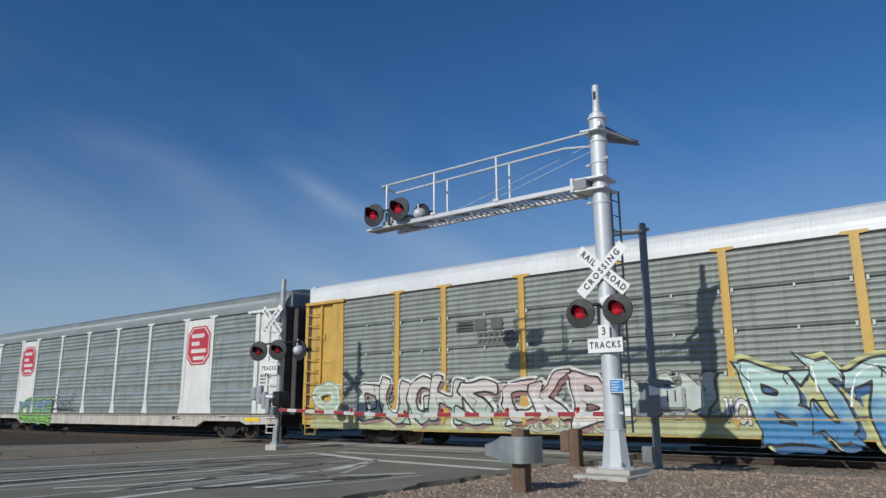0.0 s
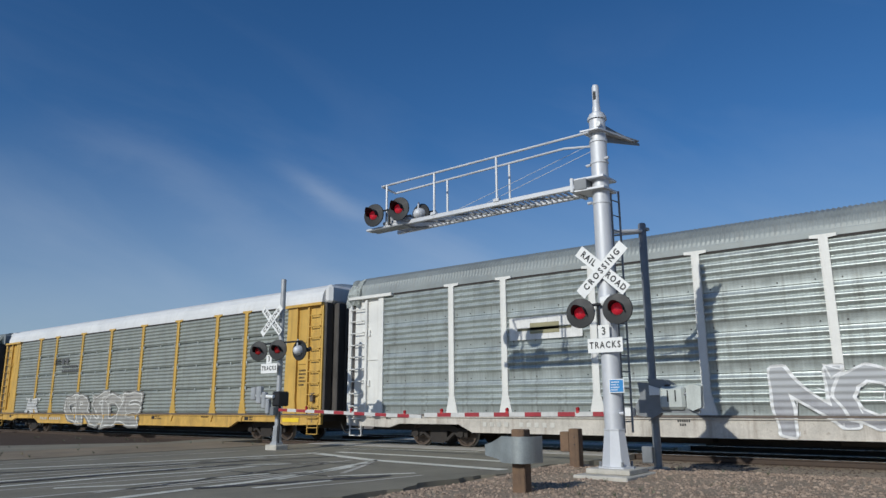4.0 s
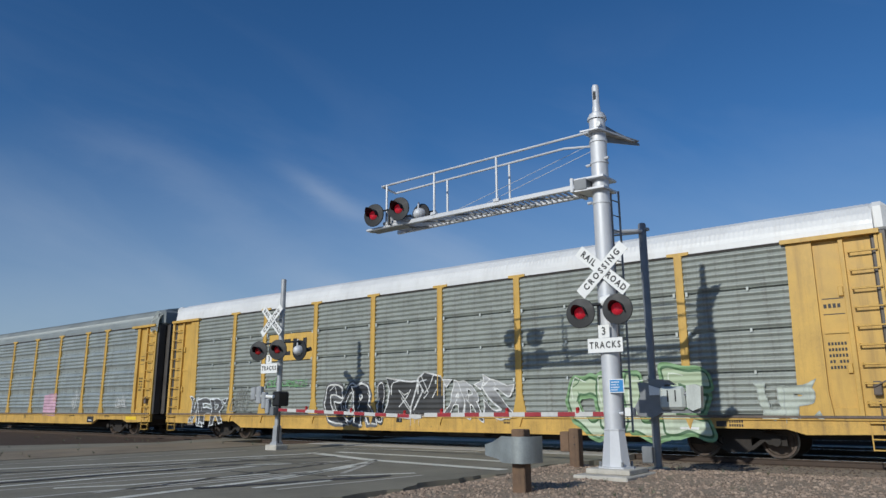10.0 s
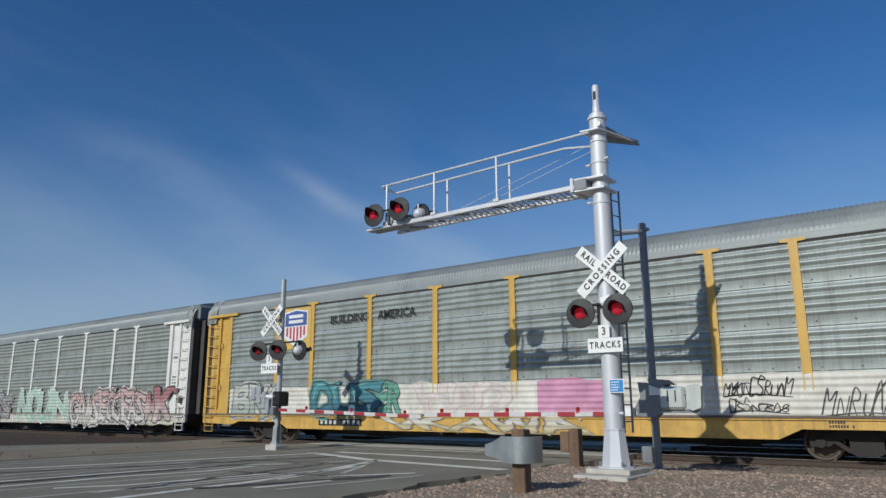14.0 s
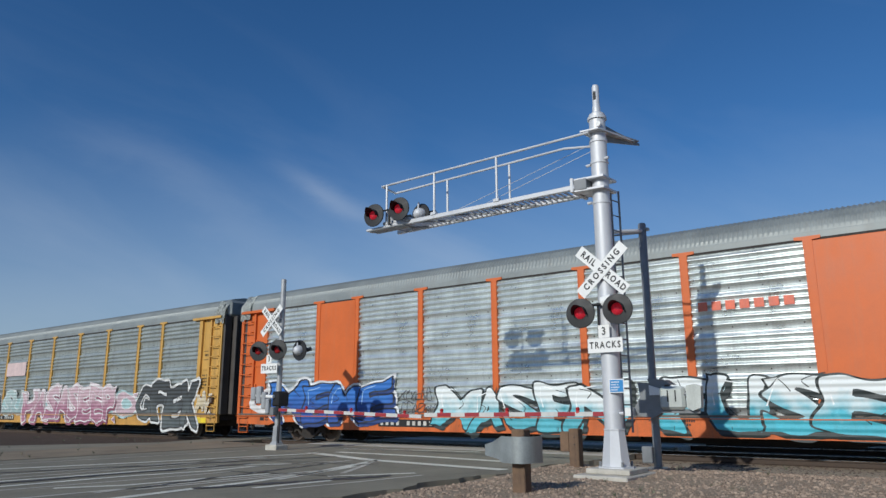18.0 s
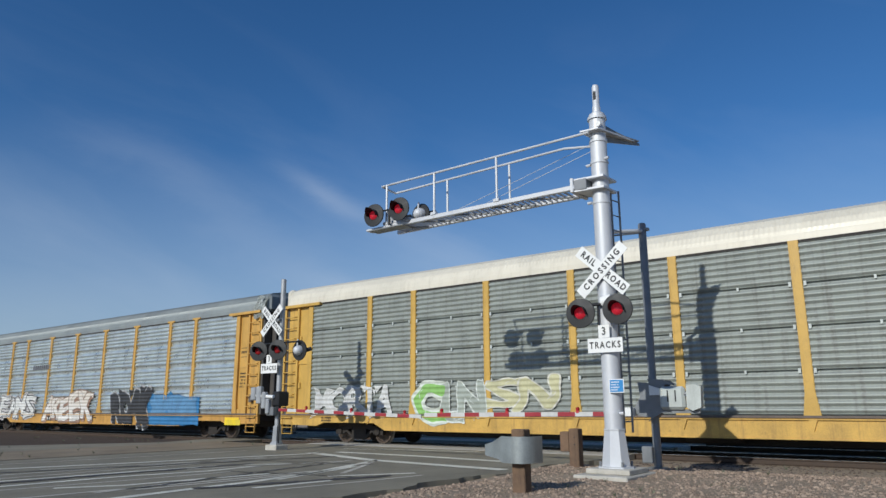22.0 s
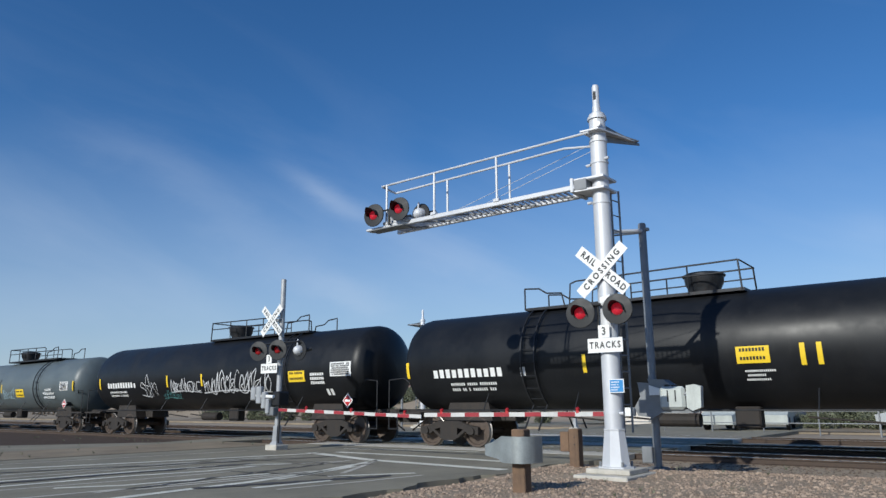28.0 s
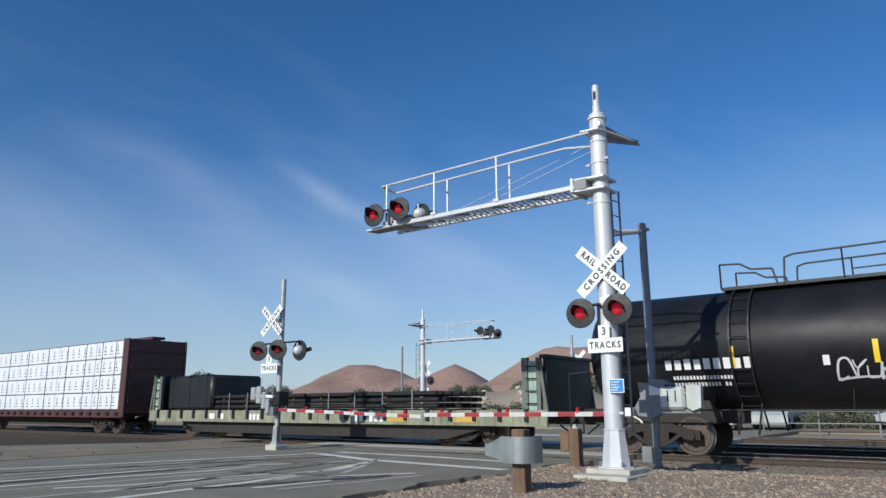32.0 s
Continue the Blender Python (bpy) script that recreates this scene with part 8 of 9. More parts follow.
        sign(car, 12.34, 12.74, 1.45, 1.65, (0.8, 0.6, 0.03), ((0.1, 0.9, 0.3, 0.7, (0.1, 0.08, 0.02)),), label="small yellow notice plate")
    elif k == 6:
        W(car, -12.2, -6.0, 0.5, 0.9, (0.56, 0.42, 0.26), 0.3, 8)
        L(car, "OMEK", -11.8, -8.6, 0.75, 1.9, (0.36, 0.37, 0.35), (0.03, 0.03, 0.03), fat=0.025, rough=0.15, spikes=0.2, seed=18)
        L(car, "FORM", -8.6, -5.6, 0.62, 1.9, (0.015, 0.015, 0.018), (0.74, 0.73, 0.74), fat=0.05, rough=0.1, spikes=0.3, seed=19)
        W(car, -4.2, -2.4, 1.5, 2.1, (0.4, 0.2, 0.2), 0.3, 33)
        L(car, "SRKIS", -5.4, -0.4, 0.86, 2.02, (0.02, 0.02, 0.024), (0.32, 0.28, 0.33), None, (0.62, 0.62, 0.6), None, (0.025, 0.025, 0.03), rough=0.24, spikes=0.9, seed=20)
        S(car, -0.4, 0.6, 0.95, 1.9, (0.1, 0.1, 0.1), 3, 0.05)
        S(car, 1.6, 2.9, 1.45, 1.85, (0.08, 0.08, 0.08), 4, 0.06)
        S(car, 2.0, 2.8, 1.1, 1.4, (0.62, 0.62, 0.6), 3, 0.05)
        sign(car, 12.9, 13.3, 1.6, 2.0, (0.7, 0.62, 0.5), round_=0.14)
    elif k == 7:
        for z, w in ((2.22, 0.08), (2.36, 0.1), (2.5, 0.05)):
            W(car, -11.9, 11.8, z, z + w, (0.42, 0.08, 0.16), 0.08, 9, 0.038)
        W(car, 1.7, 8.9, 0.55, 2.1, (0.5, 0.34, 0.46), 0.26, 10)
        W(car, 8.6, 12.4, 0.55, 1.7, (0.5, 0.33, 0.47), 0.3, 22)
        W(car, -12.4, -2.0, 0.5, 0.95, (0.12, 0.22, 0.1), 0.12, 23)
        L(car, "DENNS", -12.1, -2.1, 0.68, 2.2, (0.5, 0.6, 0.44), (0.72, 0.76, 0.7), (0.08, 0.2, 0.05), (0.78, 0.8, 0.75), (0.7, 0.74, 0.68), (0.06, 0.14, 0.05), rough=0.2, spikes=0.8, seed=25)
        L(car, "BED", -1.45, 1.35, 0.78, 2.0, (0.34, 0.36, 0.3), (0.72, 0.73, 0.7), edge=(0.68, 0.7, 0.66), fat=0.04, rough=0.14, seed=26)
        L(car, "STEAM", 2.7, 9.2, 0.76, 2.02, (0.4, 0.32, 0.33), (0.09, 0.06, 0.1), (0.36, 0.33, 0.27), (0.6, 0.56, 0.6), (0.46, 0.3, 0.42), None, fat=0.03, rough=0.12, spikes=0.9, seed=28)
        sign(car, -7.2, -4.5, 4.02, 4.9, (0.5, 0.03, 0.05), ((0.3, 0.93, 0.42, 0.62, (0.75, 0.72, 0.7)), (0.45, 0.8, 0.2, 0.28, (0.7, 0.65, 0.6)), (0.08, 0.24, 0.3, 0.7, (0.75, 0.72, 0.7)), (0.11, 0.24, 0.44, 0.56, (0.5, 0.03, 0.05))), label="red sign plate with white emblem bars")
        number_panel(car, -7.5, -4.9, 10, False)
    elif k == 8:
        L(car, "WFR", -11.9, -9.5, 0.6, 1.6, (0.08, 0.08, 0.08), (0.72, 0.76, 0.76), fat=0.02, rough=0.2, spikes=0.6, seed=27)
        S(car, -9.1, -7.8, 1.1, 1.85, (0.2, 0.2, 0.18), 3, 0.06)
        S(car, -6.9, -4.7, 2.0, 2.3, (0.16, 0.36, 0.16), 6, 0.05)
        L(car, "GORI", -3.5, -0.8, 0.78, 1.95, (0.025, 0.025, 0.03), (0.7, 0.7, 0.68), edge=(0.12, 0.12, 0.12), fat=0.05, rough=0.16, spikes=0.4, seed=30)
        P(car, -0.7, 1.5, 0.8, 2.25, 2, (0.03, 0.03, 0.03), (0.7, 0.7, 0.68), WHITE, seed=31)
        L(car, "ARS", 1.6, 3.9, 0.95, 1.95, (0.4, 0.4, 0.4), (0.68, 0.68, 0.66), (0.1, 0.1, 0.1), fat=0.02, rough=0.24, spikes=0.8, seed=32)
        L(car, "COLE", 5.95, 9.6, 0.62, 1.95, (0.42, 0.52, 0.32), (0.05, 0.14, 0.05), (0.5, 0.58, 0.42), (0.62, 0.68, 0.55), (0.2, 0.38, 0.16), fat=0.05, rough=0.14, spikes=0.1, seed=33)
        L(car, "UP", 10.9, 11.9, 1.0, 1.65, (0.45, 0.5, 0.42), (0.36, 0.4, 0.36), seed=34)
        sign(car, -6.9, -4.4, 2.95, 3.95, (0.62, 0.38, 0.08), ((0.16, 0.5, 0.66, 0.8, BLACK), (0.16, 0.24, 0.2, 0.8, BLACK), (0.16, 0.5, 0.2, 0.34, BLACK), (0.56, 0.64, 0.2, 0.8, BLACK), (0.78, 0.86, 0.2, 0.8, BLACK)), label="yellow sign plate with dark emblem bars")
        sign(car, 8.8, 9.5, 0.55, 0.83, BLACK, ((0.15, 0.8, 0.4, 0.6, WHITE),))
    elif k == 9:
        W(car, 3.1, 4.5, 0.85, 1.9, (0.56, 0.34, 0.42), 0.12, 34)
        S(car, 6.2, 6.9, 1.2, 2.0, (0.6, 0.6, 0.58), 2, 0.05)
        S(car, 10.6, 11.6, 1.3, 1.85, (0.6, 0.6, 0.58), 4, 0.05)
        S(car, -13.0, -12.4, 1.6, 2.1, (0.12, 0.08, 0.04), 3, 0.05)
        S(car, -11.3, -9.4, 1.0, 1.9, (0.26, 0.27, 0.26), 4, 0.05)
        bar_words(car, -6.0, -4.5, 3.45, 3.85, (0.05, 0.05, 0.05), 2)
        for i in range(5):
            part("logo_line", plate([(-6.9 + i * 0.03, 3.45 + i * 0.08), (-6.1, 3.45 + i * 0.08), (-6.1, 3.49 + i * 0.08), (-6.9, 3.49 + i * 0.08)], -SIDE - 0.052, -SIDE - 0.046), M["ink"], car)
        bar_words(car, -6.7, -4.4, 3.15, 3.3, (0.05, 0.05, 0.05), 15)
        number_panel(car, -6.8, -4.6, 11)
        sign(car, 8.0, 8.6, 0.55, 0.83, BLACK, ((0.2, 0.8, 0.3, 0.45, WHITE),))
    elif k == 10:
        number_panel(car, -6.6, -4.0, 11)
        sign(car, 9.2, 10.0, 0.56, 0.8, BLACK, ((0.15, 0.85, 0.4, 0.6, (0.6, 0.5, 0.3)),))
    elif k == 11:
        W(car, -11.9, 11.9, 0.98, 1.95, (0.62, 0.59, 0.52), 0.05, 12)
        L(car, "BRK", -11.6, -8.9, 0.9, 1.98, (0.5, 0.5, 0.44), (0.1, 0.11, 0.1), (0.34, 0.4, 0.34), edge=(0.42, 0.44, 0.4), fat=0.02, rough=0.2, seed=36)
        L(car, "DUS", -6.9, -3.8, 0.98, 2.0, (0.04, 0.24, 0.28), (0.02, 0.03, 0.03), (0.03, 0.14, 0.2), (0.3, 0.5, 0.46), (0.12, 0.3, 0.26), rough=0.14, seed=37)
        L(car, "ER", -3.9, -2.9, 1.0, 1.95, (0.1, 0.32, 0.24), (0.03, 0.05, 0.04), seed=43)
        L(car, "HAD", -2.0, 1.2, 1.05, 1.9, (0.62, 0.54, 0.5), (0.58, 0.46, 0.44), fat=0.02, seed=38)
        W(car, 2.2, 4.6, 1.05, 1.95, (0.56, 0.26, 0.38), 0.08, 13)
        S(car, 7.3, 8.8, 1.45, 1.85, BLACK, 6, 0.05)
        S(car, 7.4, 8.7, 1.08, 1.36, BLACK, 5, 0.045)
        S(car, 11.6, 13.0, 0.85, 1.75, (0.1, 0.12, 0.05), 4, 0.06)
        S(car, 9.4, 11.4, 1.0, 1.8, (0.07, 0.07, 0.07), 5, 0.05)
        L(car, "VKAWA", -3.6, 3.5, 0.5, 0.92, (0.6, 0.57, 0.5), (0.22, 0.2, 0.17), (0.5, 0.42, 0.22), fat=0.02, rough=0.24, spikes=0.8, seed=40)
        sign(car, -8.95, -7.3, 3.35, 4.9, (0.6, 0.4, 0.1))
        part("car_emblem", plate([(-8.75, 4.75), (-8.1, 4.85), (-7.45, 4.75), (-7.45, 3.8), (-8.1, 3.42), (-8.75, 3.8)], -SIDE - 0.056, -SIDE - 0.047), paint((0.7, 0.7, 0.7)), car, "shield emblem with blue top and red stripes")
        part("emblem_top", plate([(-8.7, 4.7), (-8.1, 4.79), (-7.5, 4.7), (-7.5, 4.22), (-8.7, 4.22)], -SIDE - 0.062, -SIDE - 0.057), paint((0.05, 0.1, 0.3)), car)
        for i in range(6):
            x = -8.62 + i * 0.19
            part("emblem_stripe", plate([(x, 3.85 - 0.25 * (1 - abs(i - 2.5) / 2.5)), (x + 0.1, 3.85 - 0.25 * (1 - abs(i - 2.5) / 2.5)), (x + 0.1, 4.18), (x, 4.18)], -SIDE - 0.062, -SIDE - 0.057), paint((0.5, 0.05, 0.06)), car)
        for i in range(2):
            part("emblem_bar", plate([(-8.5, 4.32 + i * 0.2), (-7.7, 4.32 + i * 0.2), (-7.7, 4.44 + i * 0.2), (-8.5, 4.44 + i * 0.2)], -SIDE - 0.066, -SIDE - 0.0625), paint(WHITE), car)
        text_part("BUILDING", 0.42, M["ink"], car, -5.3, -SIDE - 0.05, 4.28, 0.008, 1.0)
        text_part("AMERICA", 0.42, M["ink"], car, -3.1, -SIDE - 0.05, 4.28, 0.008, 0.95)
        number_panel(car, -6.6, -4.6, 9)
    elif k == 12:
        L(car, "TROFESS", -11.7, -3.7, 0.7, 2.05, (0.3, 0.3, 0.29), (0.06, 0.06, 0.06), edge=(0.4, 0.38, 0.36), fat=0.015, rough=0.24, spikes=0.8, seed=41)
        L(car, "NOUIN", -2.6, 2.9, 0.65, 2.2, (0.4, 0.56, 0.44), (0.6, 0.66, 0.6), (0.34, 0.5, 0.38), fat=0.03, rough=0.2, seed=42)
        L(car, "GAMSEOCEAS", 3.4, 10.6, 0.62, 1.95, (0.55, 0.36, 0.32), (0.05, 0.045, 0.045), (0.6, 0.56, 0.5), edge=(0.56, 0.5, 0.46), fat=0.02, rough=0.26, spikes=0.8, seed=43)
        L(car, "MK", 10.6, 12.6, 0.75, 1.95, (0.36, 0.14, 0.14), (0.08, 0.05, 0.05), (0.55, 0.42, 0.4), rough=0.26, spikes=0.8, seed=44)
        W(car, -3, 12.8, 0.5, 0.92, (0.5, 0.5, 0.4), 0.3, 14)
    elif k == 13:
        L(car, "OJ", -8.8, -7.4, 0.95, 2.0, (0.5, 0.54, 0.48), (0.16, 0.18, 0.15), edge=(0.5, 0.55, 0.5), seed=45)
        W(car, -4.3, 1.4, 0.5, 1.6, (0.52, 0.5, 0.45), 0.12, 31)
        L(car, "BEAUX", -4.1, 1.1, 0.95, 1.95, (0.66, 0.65, 0.6), (0.2, 0.19, 0.17), edge=(0.6, 0.6, 0.55), fat=0.03, rough=0.14, seed=46)
        L(car, "KEANY", -4.0, 1.0, 0.5, 0.95, (0.66, 0.64, 0.58), (0.2, 0.18, 0.15), rough=0.26, spikes=0.9, seed=47)
        S(car, 4.3, 6.4, 1.2, 1.9, (0.4, 0.28, 0.3), 5, 0.05)
        L(car, "UP", 7.7, 9.8, 1.0, 1.95, (0.6, 0.61, 0.58), (0.68, 0.67, 0.62), edge=(0.56, 0.56, 0.54), fat=0.06, seed=48)
        S(car, 9.8, 10.8, 1.2, 1.5, (0.06, 0.06, 0.06), 4, 0.05)
        L(car, "ASX", -6.9, -5.0, 3.3, 3.95, (0.6, 0.5, 0.08), (0.5, 0.42, 0.1), fat=0.0, rough=0.1, spikes=0, seed=49)
        S(car, -12.9, -12.2, 2.2, 3.0, (0.35, 0.2, 0.03), 3, 0.04)
        number_panel(car, -7.6, -5.4, 10)
        sign(car, 11.0, 11.6, 0.55, 0.82, BLACK, ((0.15, 0.85, 0.2, 0.45, WHITE), (0.15, 0.85, 0.6, 0.8, WHITE)))
    elif k == 14:
        text_part("TRI", 0.33, paint(WHITE), car, 12.76, -SIDE - 0.05, 2.49, 0.008, 1.0)
        L(car, "Q", -12.7, -11.9, 1.05, 1.9, (0.7, 0.68, 0.66), (0.75, 0.72, 0.7), fat=0.02, seed=49)
        L(car, "MEME", -11.3, -5.5, 0.82, 2.0, (0.02, 0.15, 0.5), (0.015, 0.02, 0.04), (0.015, 0.07, 0.3), (0.3, 0.48, 0.72), (0.7, 0.72, 0.74), (0.012, 0.04, 0.16), rough=0.18, spikes=0.6, wear=0.02, seed=51)
        S(car, -5.2, -3.8, 1.45, 1.8, (0.05, 0.05, 0.05), 4, 0.04)
        S(car, -5.1, -3.7, 1.05, 1.4, (0.05, 0.05, 0.05), 4, 0.04)
        L(car, "MASEN", -3.5, 2.4, 0.62, 1.78, (0.74, 0.78, 0.77), (0.02, 0.03, 0.03), (0.08, 0.42, 0.5), (0.82, 0.85, 0.84), None, (0.02, 0.03, 0.03), fat=0.05, rough=0.14, spikes=0.3, wear=0.02, seed=52)
        L(car, "FUSE", 3.6, 8.45, 0.66, 1.82, (0.74, 0.78, 0.77), (0.02, 0.03, 0.03), (0.05, 0.42, 0.52), (0.82, 0.85, 0.84), None, (0.02, 0.03, 0.03), fat=0.06, rough=0.12, spikes=0.2, wear=0.02, seed=53)
        bar_words(car, 4.6, 6.9, 3.5, 3.72, (0.5, 0.1, 0.05), 7)
        number_panel(car, -6.0, -3.5, 11)
    elif k == 15:
        L(car, "UMIESH", -12.1, -7.4, 0.92, 1.98, (0.05, 0.05, 0.05), (0.6, 0.6, 0.58), fat=0.01, rough=0.16, spikes=0.6, seed=53)
        W(car, -7.2, 7.2, 0.95, 1.7, (0.36, 0.52, 0.52), 0.3, 35)
        L(car, "SU", -6.8, -4.4, 0.9, 2.1, (0.4, 0.52, 0.5), (0.62, 0.66, 0.64), (0.3, 0.42, 0.42), seed=54)
        L(car, "HASASEEP", -4.2, 5.6, 0.72, 2.15, (0.6, 0.4, 0.44), (0.74, 0.7, 0.69), (0.42, 0.16, 0.24), (0.76, 0.66, 0.68), (0.7, 0.62, 0.63), (0.3, 0.08, 0.14), rough=0.18, spikes=0.6, seed=55)
        L(car, "O", 5.7, 7.2, 0.85, 1.9, (0.58, 0.4, 0.44), (0.72, 0.66, 0.66), edge=(0.36, 0.55, 0.55), seed=56)
        L(car, "GFEK", 7.6, 12.3, 0.62, 2.15, (0.05, 0.056, 0.056), (0.04, 0.04, 0.04), (0.1, 0.12, 0.12), None, (0.7, 0.7, 0.67), fat=0.035, rough=0.2, spikes=0.0, seed=57)
        L(car, "MV", 12.2, 13.1, 1.05, 1.8, (0.62, 0.5, 0.3), (0.72, 0.68, 0.6), fat=0.0, seed=58)
        sign(car, -7.1, -4.6, 3.05, 3.8, (0.66, 0.5, 0.48))
        number_panel(car, -7.8, -5.4, 10)
        sign(car, 12.2, 12.9, 0.62, 0.82, (0.8, 0.6, 0.03))
    elif k == 16:
        W(car, -11.0, -4.6, 0.7, 2.3, (0.3, 0.5, 0.47), 0.06, 16)
        W(car, -8.9, -7.2, 0.9, 2.3, (0.12, 0.42, 0.08), 0.1, 17, 0.0435)
        W(car, -7.0, -4.8, 1.5, 1.8, (0.6, 0.36, 0.12), 0.3, 18, 0.0445)
        L(car, "LOSB", -11.2, -4.7, 0.6, 1.85, (0.45, 0.6, 0.56), (0.05, 0.07, 0.06), (0.6, 0.66, 0.6), (0.76, 0.78, 0.74), (0.42, 0.58, 0.54), rough=0.24, spikes=0.8, seed=59)
        L(car, "STAW", -3.8, 0.7, 1.0, 2.1, (0.54, 0.64, 0.26), (0.62, 0.68, 0.5), (0.66, 0.67, 0.6), fat=0.06, rough=0.14, spikes=0.2, seed=61)
        L(car, "ORSR", 1.4, 6.1, 0.95, 2.1, (0.58, 0.46, 0.1), (0.03, 0.03, 0.025), (0.72, 0.7, 0.64), None, (0.7, 0.68, 0.62), (0.2, 0.1, 0.03), rough=0.24, spikes=0.9, seed=62)
        L(car, "WVSA", 1.6, 6.3, 0.55, 0.95, (0.3, 0.18, 0.05), (0.05, 0.05, 0.045), (0.6, 0.56, 0.48), fat=0.02, rough=0.26, spikes=0.9, seed=63)
        bar_words(car, -6.9, -5.0, 3.55, 3.85, (0.06, 0.06, 0.06), 3)
        bar_words(car, -6.5, -5.0, 3.3, 3.42, (0.06, 0.06, 0.06), 7)
        number_panel(car, -6.4, -4.0, 9)
    elif k == 17:
        L(car, "MORIA", -11.7, -8.1, 0.95, 1.9, (0.56, 0.56, 0.54), (0.66, 0.66, 0.63), fat=0.0, rough=0.2, seed=63)
        L(car, "C", -7.0, -6.0, 0.9, 1.95, (0.24, 0.52, 0.1), (0.64, 0.7, 0.6), edge=(0.6, 0.64, 0.55), fat=0.06, seed=65)
        L(car, "LN", -5.9, -4.6, 0.9, 1.9, (0.36, 0.4, 0.34), (0.62, 0.66, 0.6), seed=66)
        L(car, "SN", -4.4, -2.0, 1.2, 2.05, (0.55, 0.52, 0.28), (0.62, 0.6, 0.5), fat=0.03, seed=67)
        sign(car, 10.4, 11.0, 0.55, 0.8, BLACK, ((0.2, 0.8, 0.4, 0.6, WHITE),))
    elif k == 18:
        L(car, "DREAMS", -11.7, -5.6, 0.8, 1.86, (0.7, 0.69, 0.65), (0.04, 0.04, 0.045), edge=(0.55, 0.52, 0.5), fat=0.02, rough=0.22, spikes=0.6, seed=67)
        L(car, "AKEEK", -4.2, 0.8, 0.75, 1.85, (0.7, 0.62, 0.52), (0.3, 0.2, 0.14), (0.74, 0.7, 0.64), (0.78, 0.77, 0.74), None, (0.4, 0.22, 0.14), rough=0.24, spikes=0.8, seed=68)
        L(car, "ROAK", 2.75, 5.95, 0.62, 1.95, (0.03, 0.03, 0.032), (0.05, 0.05, 0.055), None, None, (0.4, 0.4, 0.4), (0.02, 0.02, 0.02), fat=0.06, rough=0.2, spikes=0.9, seed=69)
        W(car, 5.8, 9.8, 0.5, 1.75, (0.035, 0.18, 0.38), 0.16, 19)
        P(car, 6.2, 9.4, 0.9, 1.8, 3, (0.05, 0.28, 0.55), (0.04, 0.18, 0.4), seed=70)
        bar_words(car, -6.2, -4.2, 3.3, 3.55, (0.08, 0.08, 0.09), 8)
        L(car, "EKSOP", -12.7, -11.5, 1.74, 2.05, (0.05, 0.04, 0.03), (0.05, 0.04, 0.03), fat=0.0, rough=0.12, spikes=0.0, wear=0.0, seed=79)
        L(car, "UNHAS", -12.45, -11.8, 1.54, 1.7, (0.05, 0.04, 0.03), (0.05, 0.04, 0.03), fat=0.0, rough=0.12, spikes=0.0, wear=0.0, seed=80)
        L(car, "MPO", -12.4, -11.95, 1.28, 1.48, (0.05, 0.04, 0.03), (0.05, 0.04, 0.03), fat=0.0, rough=0.12, spikes=0.0, wear=0.0, seed=81)
        bar_words(car, -12.38, -12.1, 2.26, 2.34, (0.08, 0.05, 0.02), 3)
        bar_words(car, -12.42, -11.95, 2.1, 2.2, (0.08, 0.05, 0.02), 6)
        number_panel(car, -4.4, -1.6, 11)
        sign(car, 11.6, 12.6, 0.55, 0.75, (0.8, 0.6, 0.03))
    elif k == 19:
        S(car, -11.8, -9.6, 1.0, 2.05, (0.62, 0.63, 0.64), 4, 0.07)
        S(car, -8.9, -7.7, 1.05, 1.8, (0.7, 0.7, 0.7), 3, 0.06)
        W(car, -1.0, 7.2, 1.1, 2.2, (0.5, 0.3, 0.28), 0.3, 21)
        W(car, -4.6, 7.6, 0.5, 0.95, (0.4, 0.18, 0.13), 0.3, 20)
        W(car, -5.7, -4.2, 0.95, 1.6, (0.5, 0.26, 0.36), 0.3, 36)
        L(car, "STAMARS", -4.3, 3.2, 0.7, 2.12, (0.3, 0.5, 0.62), (0.03, 0.05, 0.08), (0.05, 0.14, 0.22), (0.78, 0.8, 0.8), (0.7, 0.72, 0.72), (0.03, 0.1, 0.2), rough=0.2, spikes=0.7, wear=0.05, seed=73)
        L(car, "SET", -12.75, -12.2, 1.68, 2.0, (0.5, 0.12, 0.12), (0.5, 0.1, 0.1), fat=0.0, rough=0.15, spikes=0.0, seed=78)
        bar_words(car, -12.45, -12.1, 2.1, 2.2, (0.1, 0.06, 0.03), 5)
        S(car, 2.4, 4.4, 1.3, 2.25, (0.07, 0.07, 0.08), 4, 0.06)
        bar_words(car, -6.6, -4.3, 3.2, 3.5, (0.1, 0.1, 0.11), 8)
        number_panel(car, -6.6, -3.8, 11)
        sign(car, 7.9, 8.5, 0.55, 0.82, BLACK, ((0.2, 0.8, 0.4, 0.6, WHITE),))
    elif k == 20:
        S(car, -6.9, -3.8, 0.95, 1.9, (0.6, 0.6, 0.57), 5, 0.06)
        P(car, 3.2, 4.9, 0.95, 1.8, 2, (0.55, 0.52, 0.36), (0.52, 0.5, 0.36), seed=75)
        L(car, "SPLEN", 4.55, 10.25, 0.95, 2.25, (0.66, 0.66, 0.63), (0.12, 0.12, 0.12), (0.5, 0.5, 0.48), None, (0.72, 0.72, 0.69), (0.3, 0.3, 0.29), fat=0.06, rough=0.16, spikes=0.5, seed=76)
        L(car, "WAVE", 6.0, 11.0, 0.5, 0.95, (0.5, 0.5, 0.47), (0.14, 0.14, 0.13), fat=0.0, rough=0.26, spikes=0.9, seed=77)
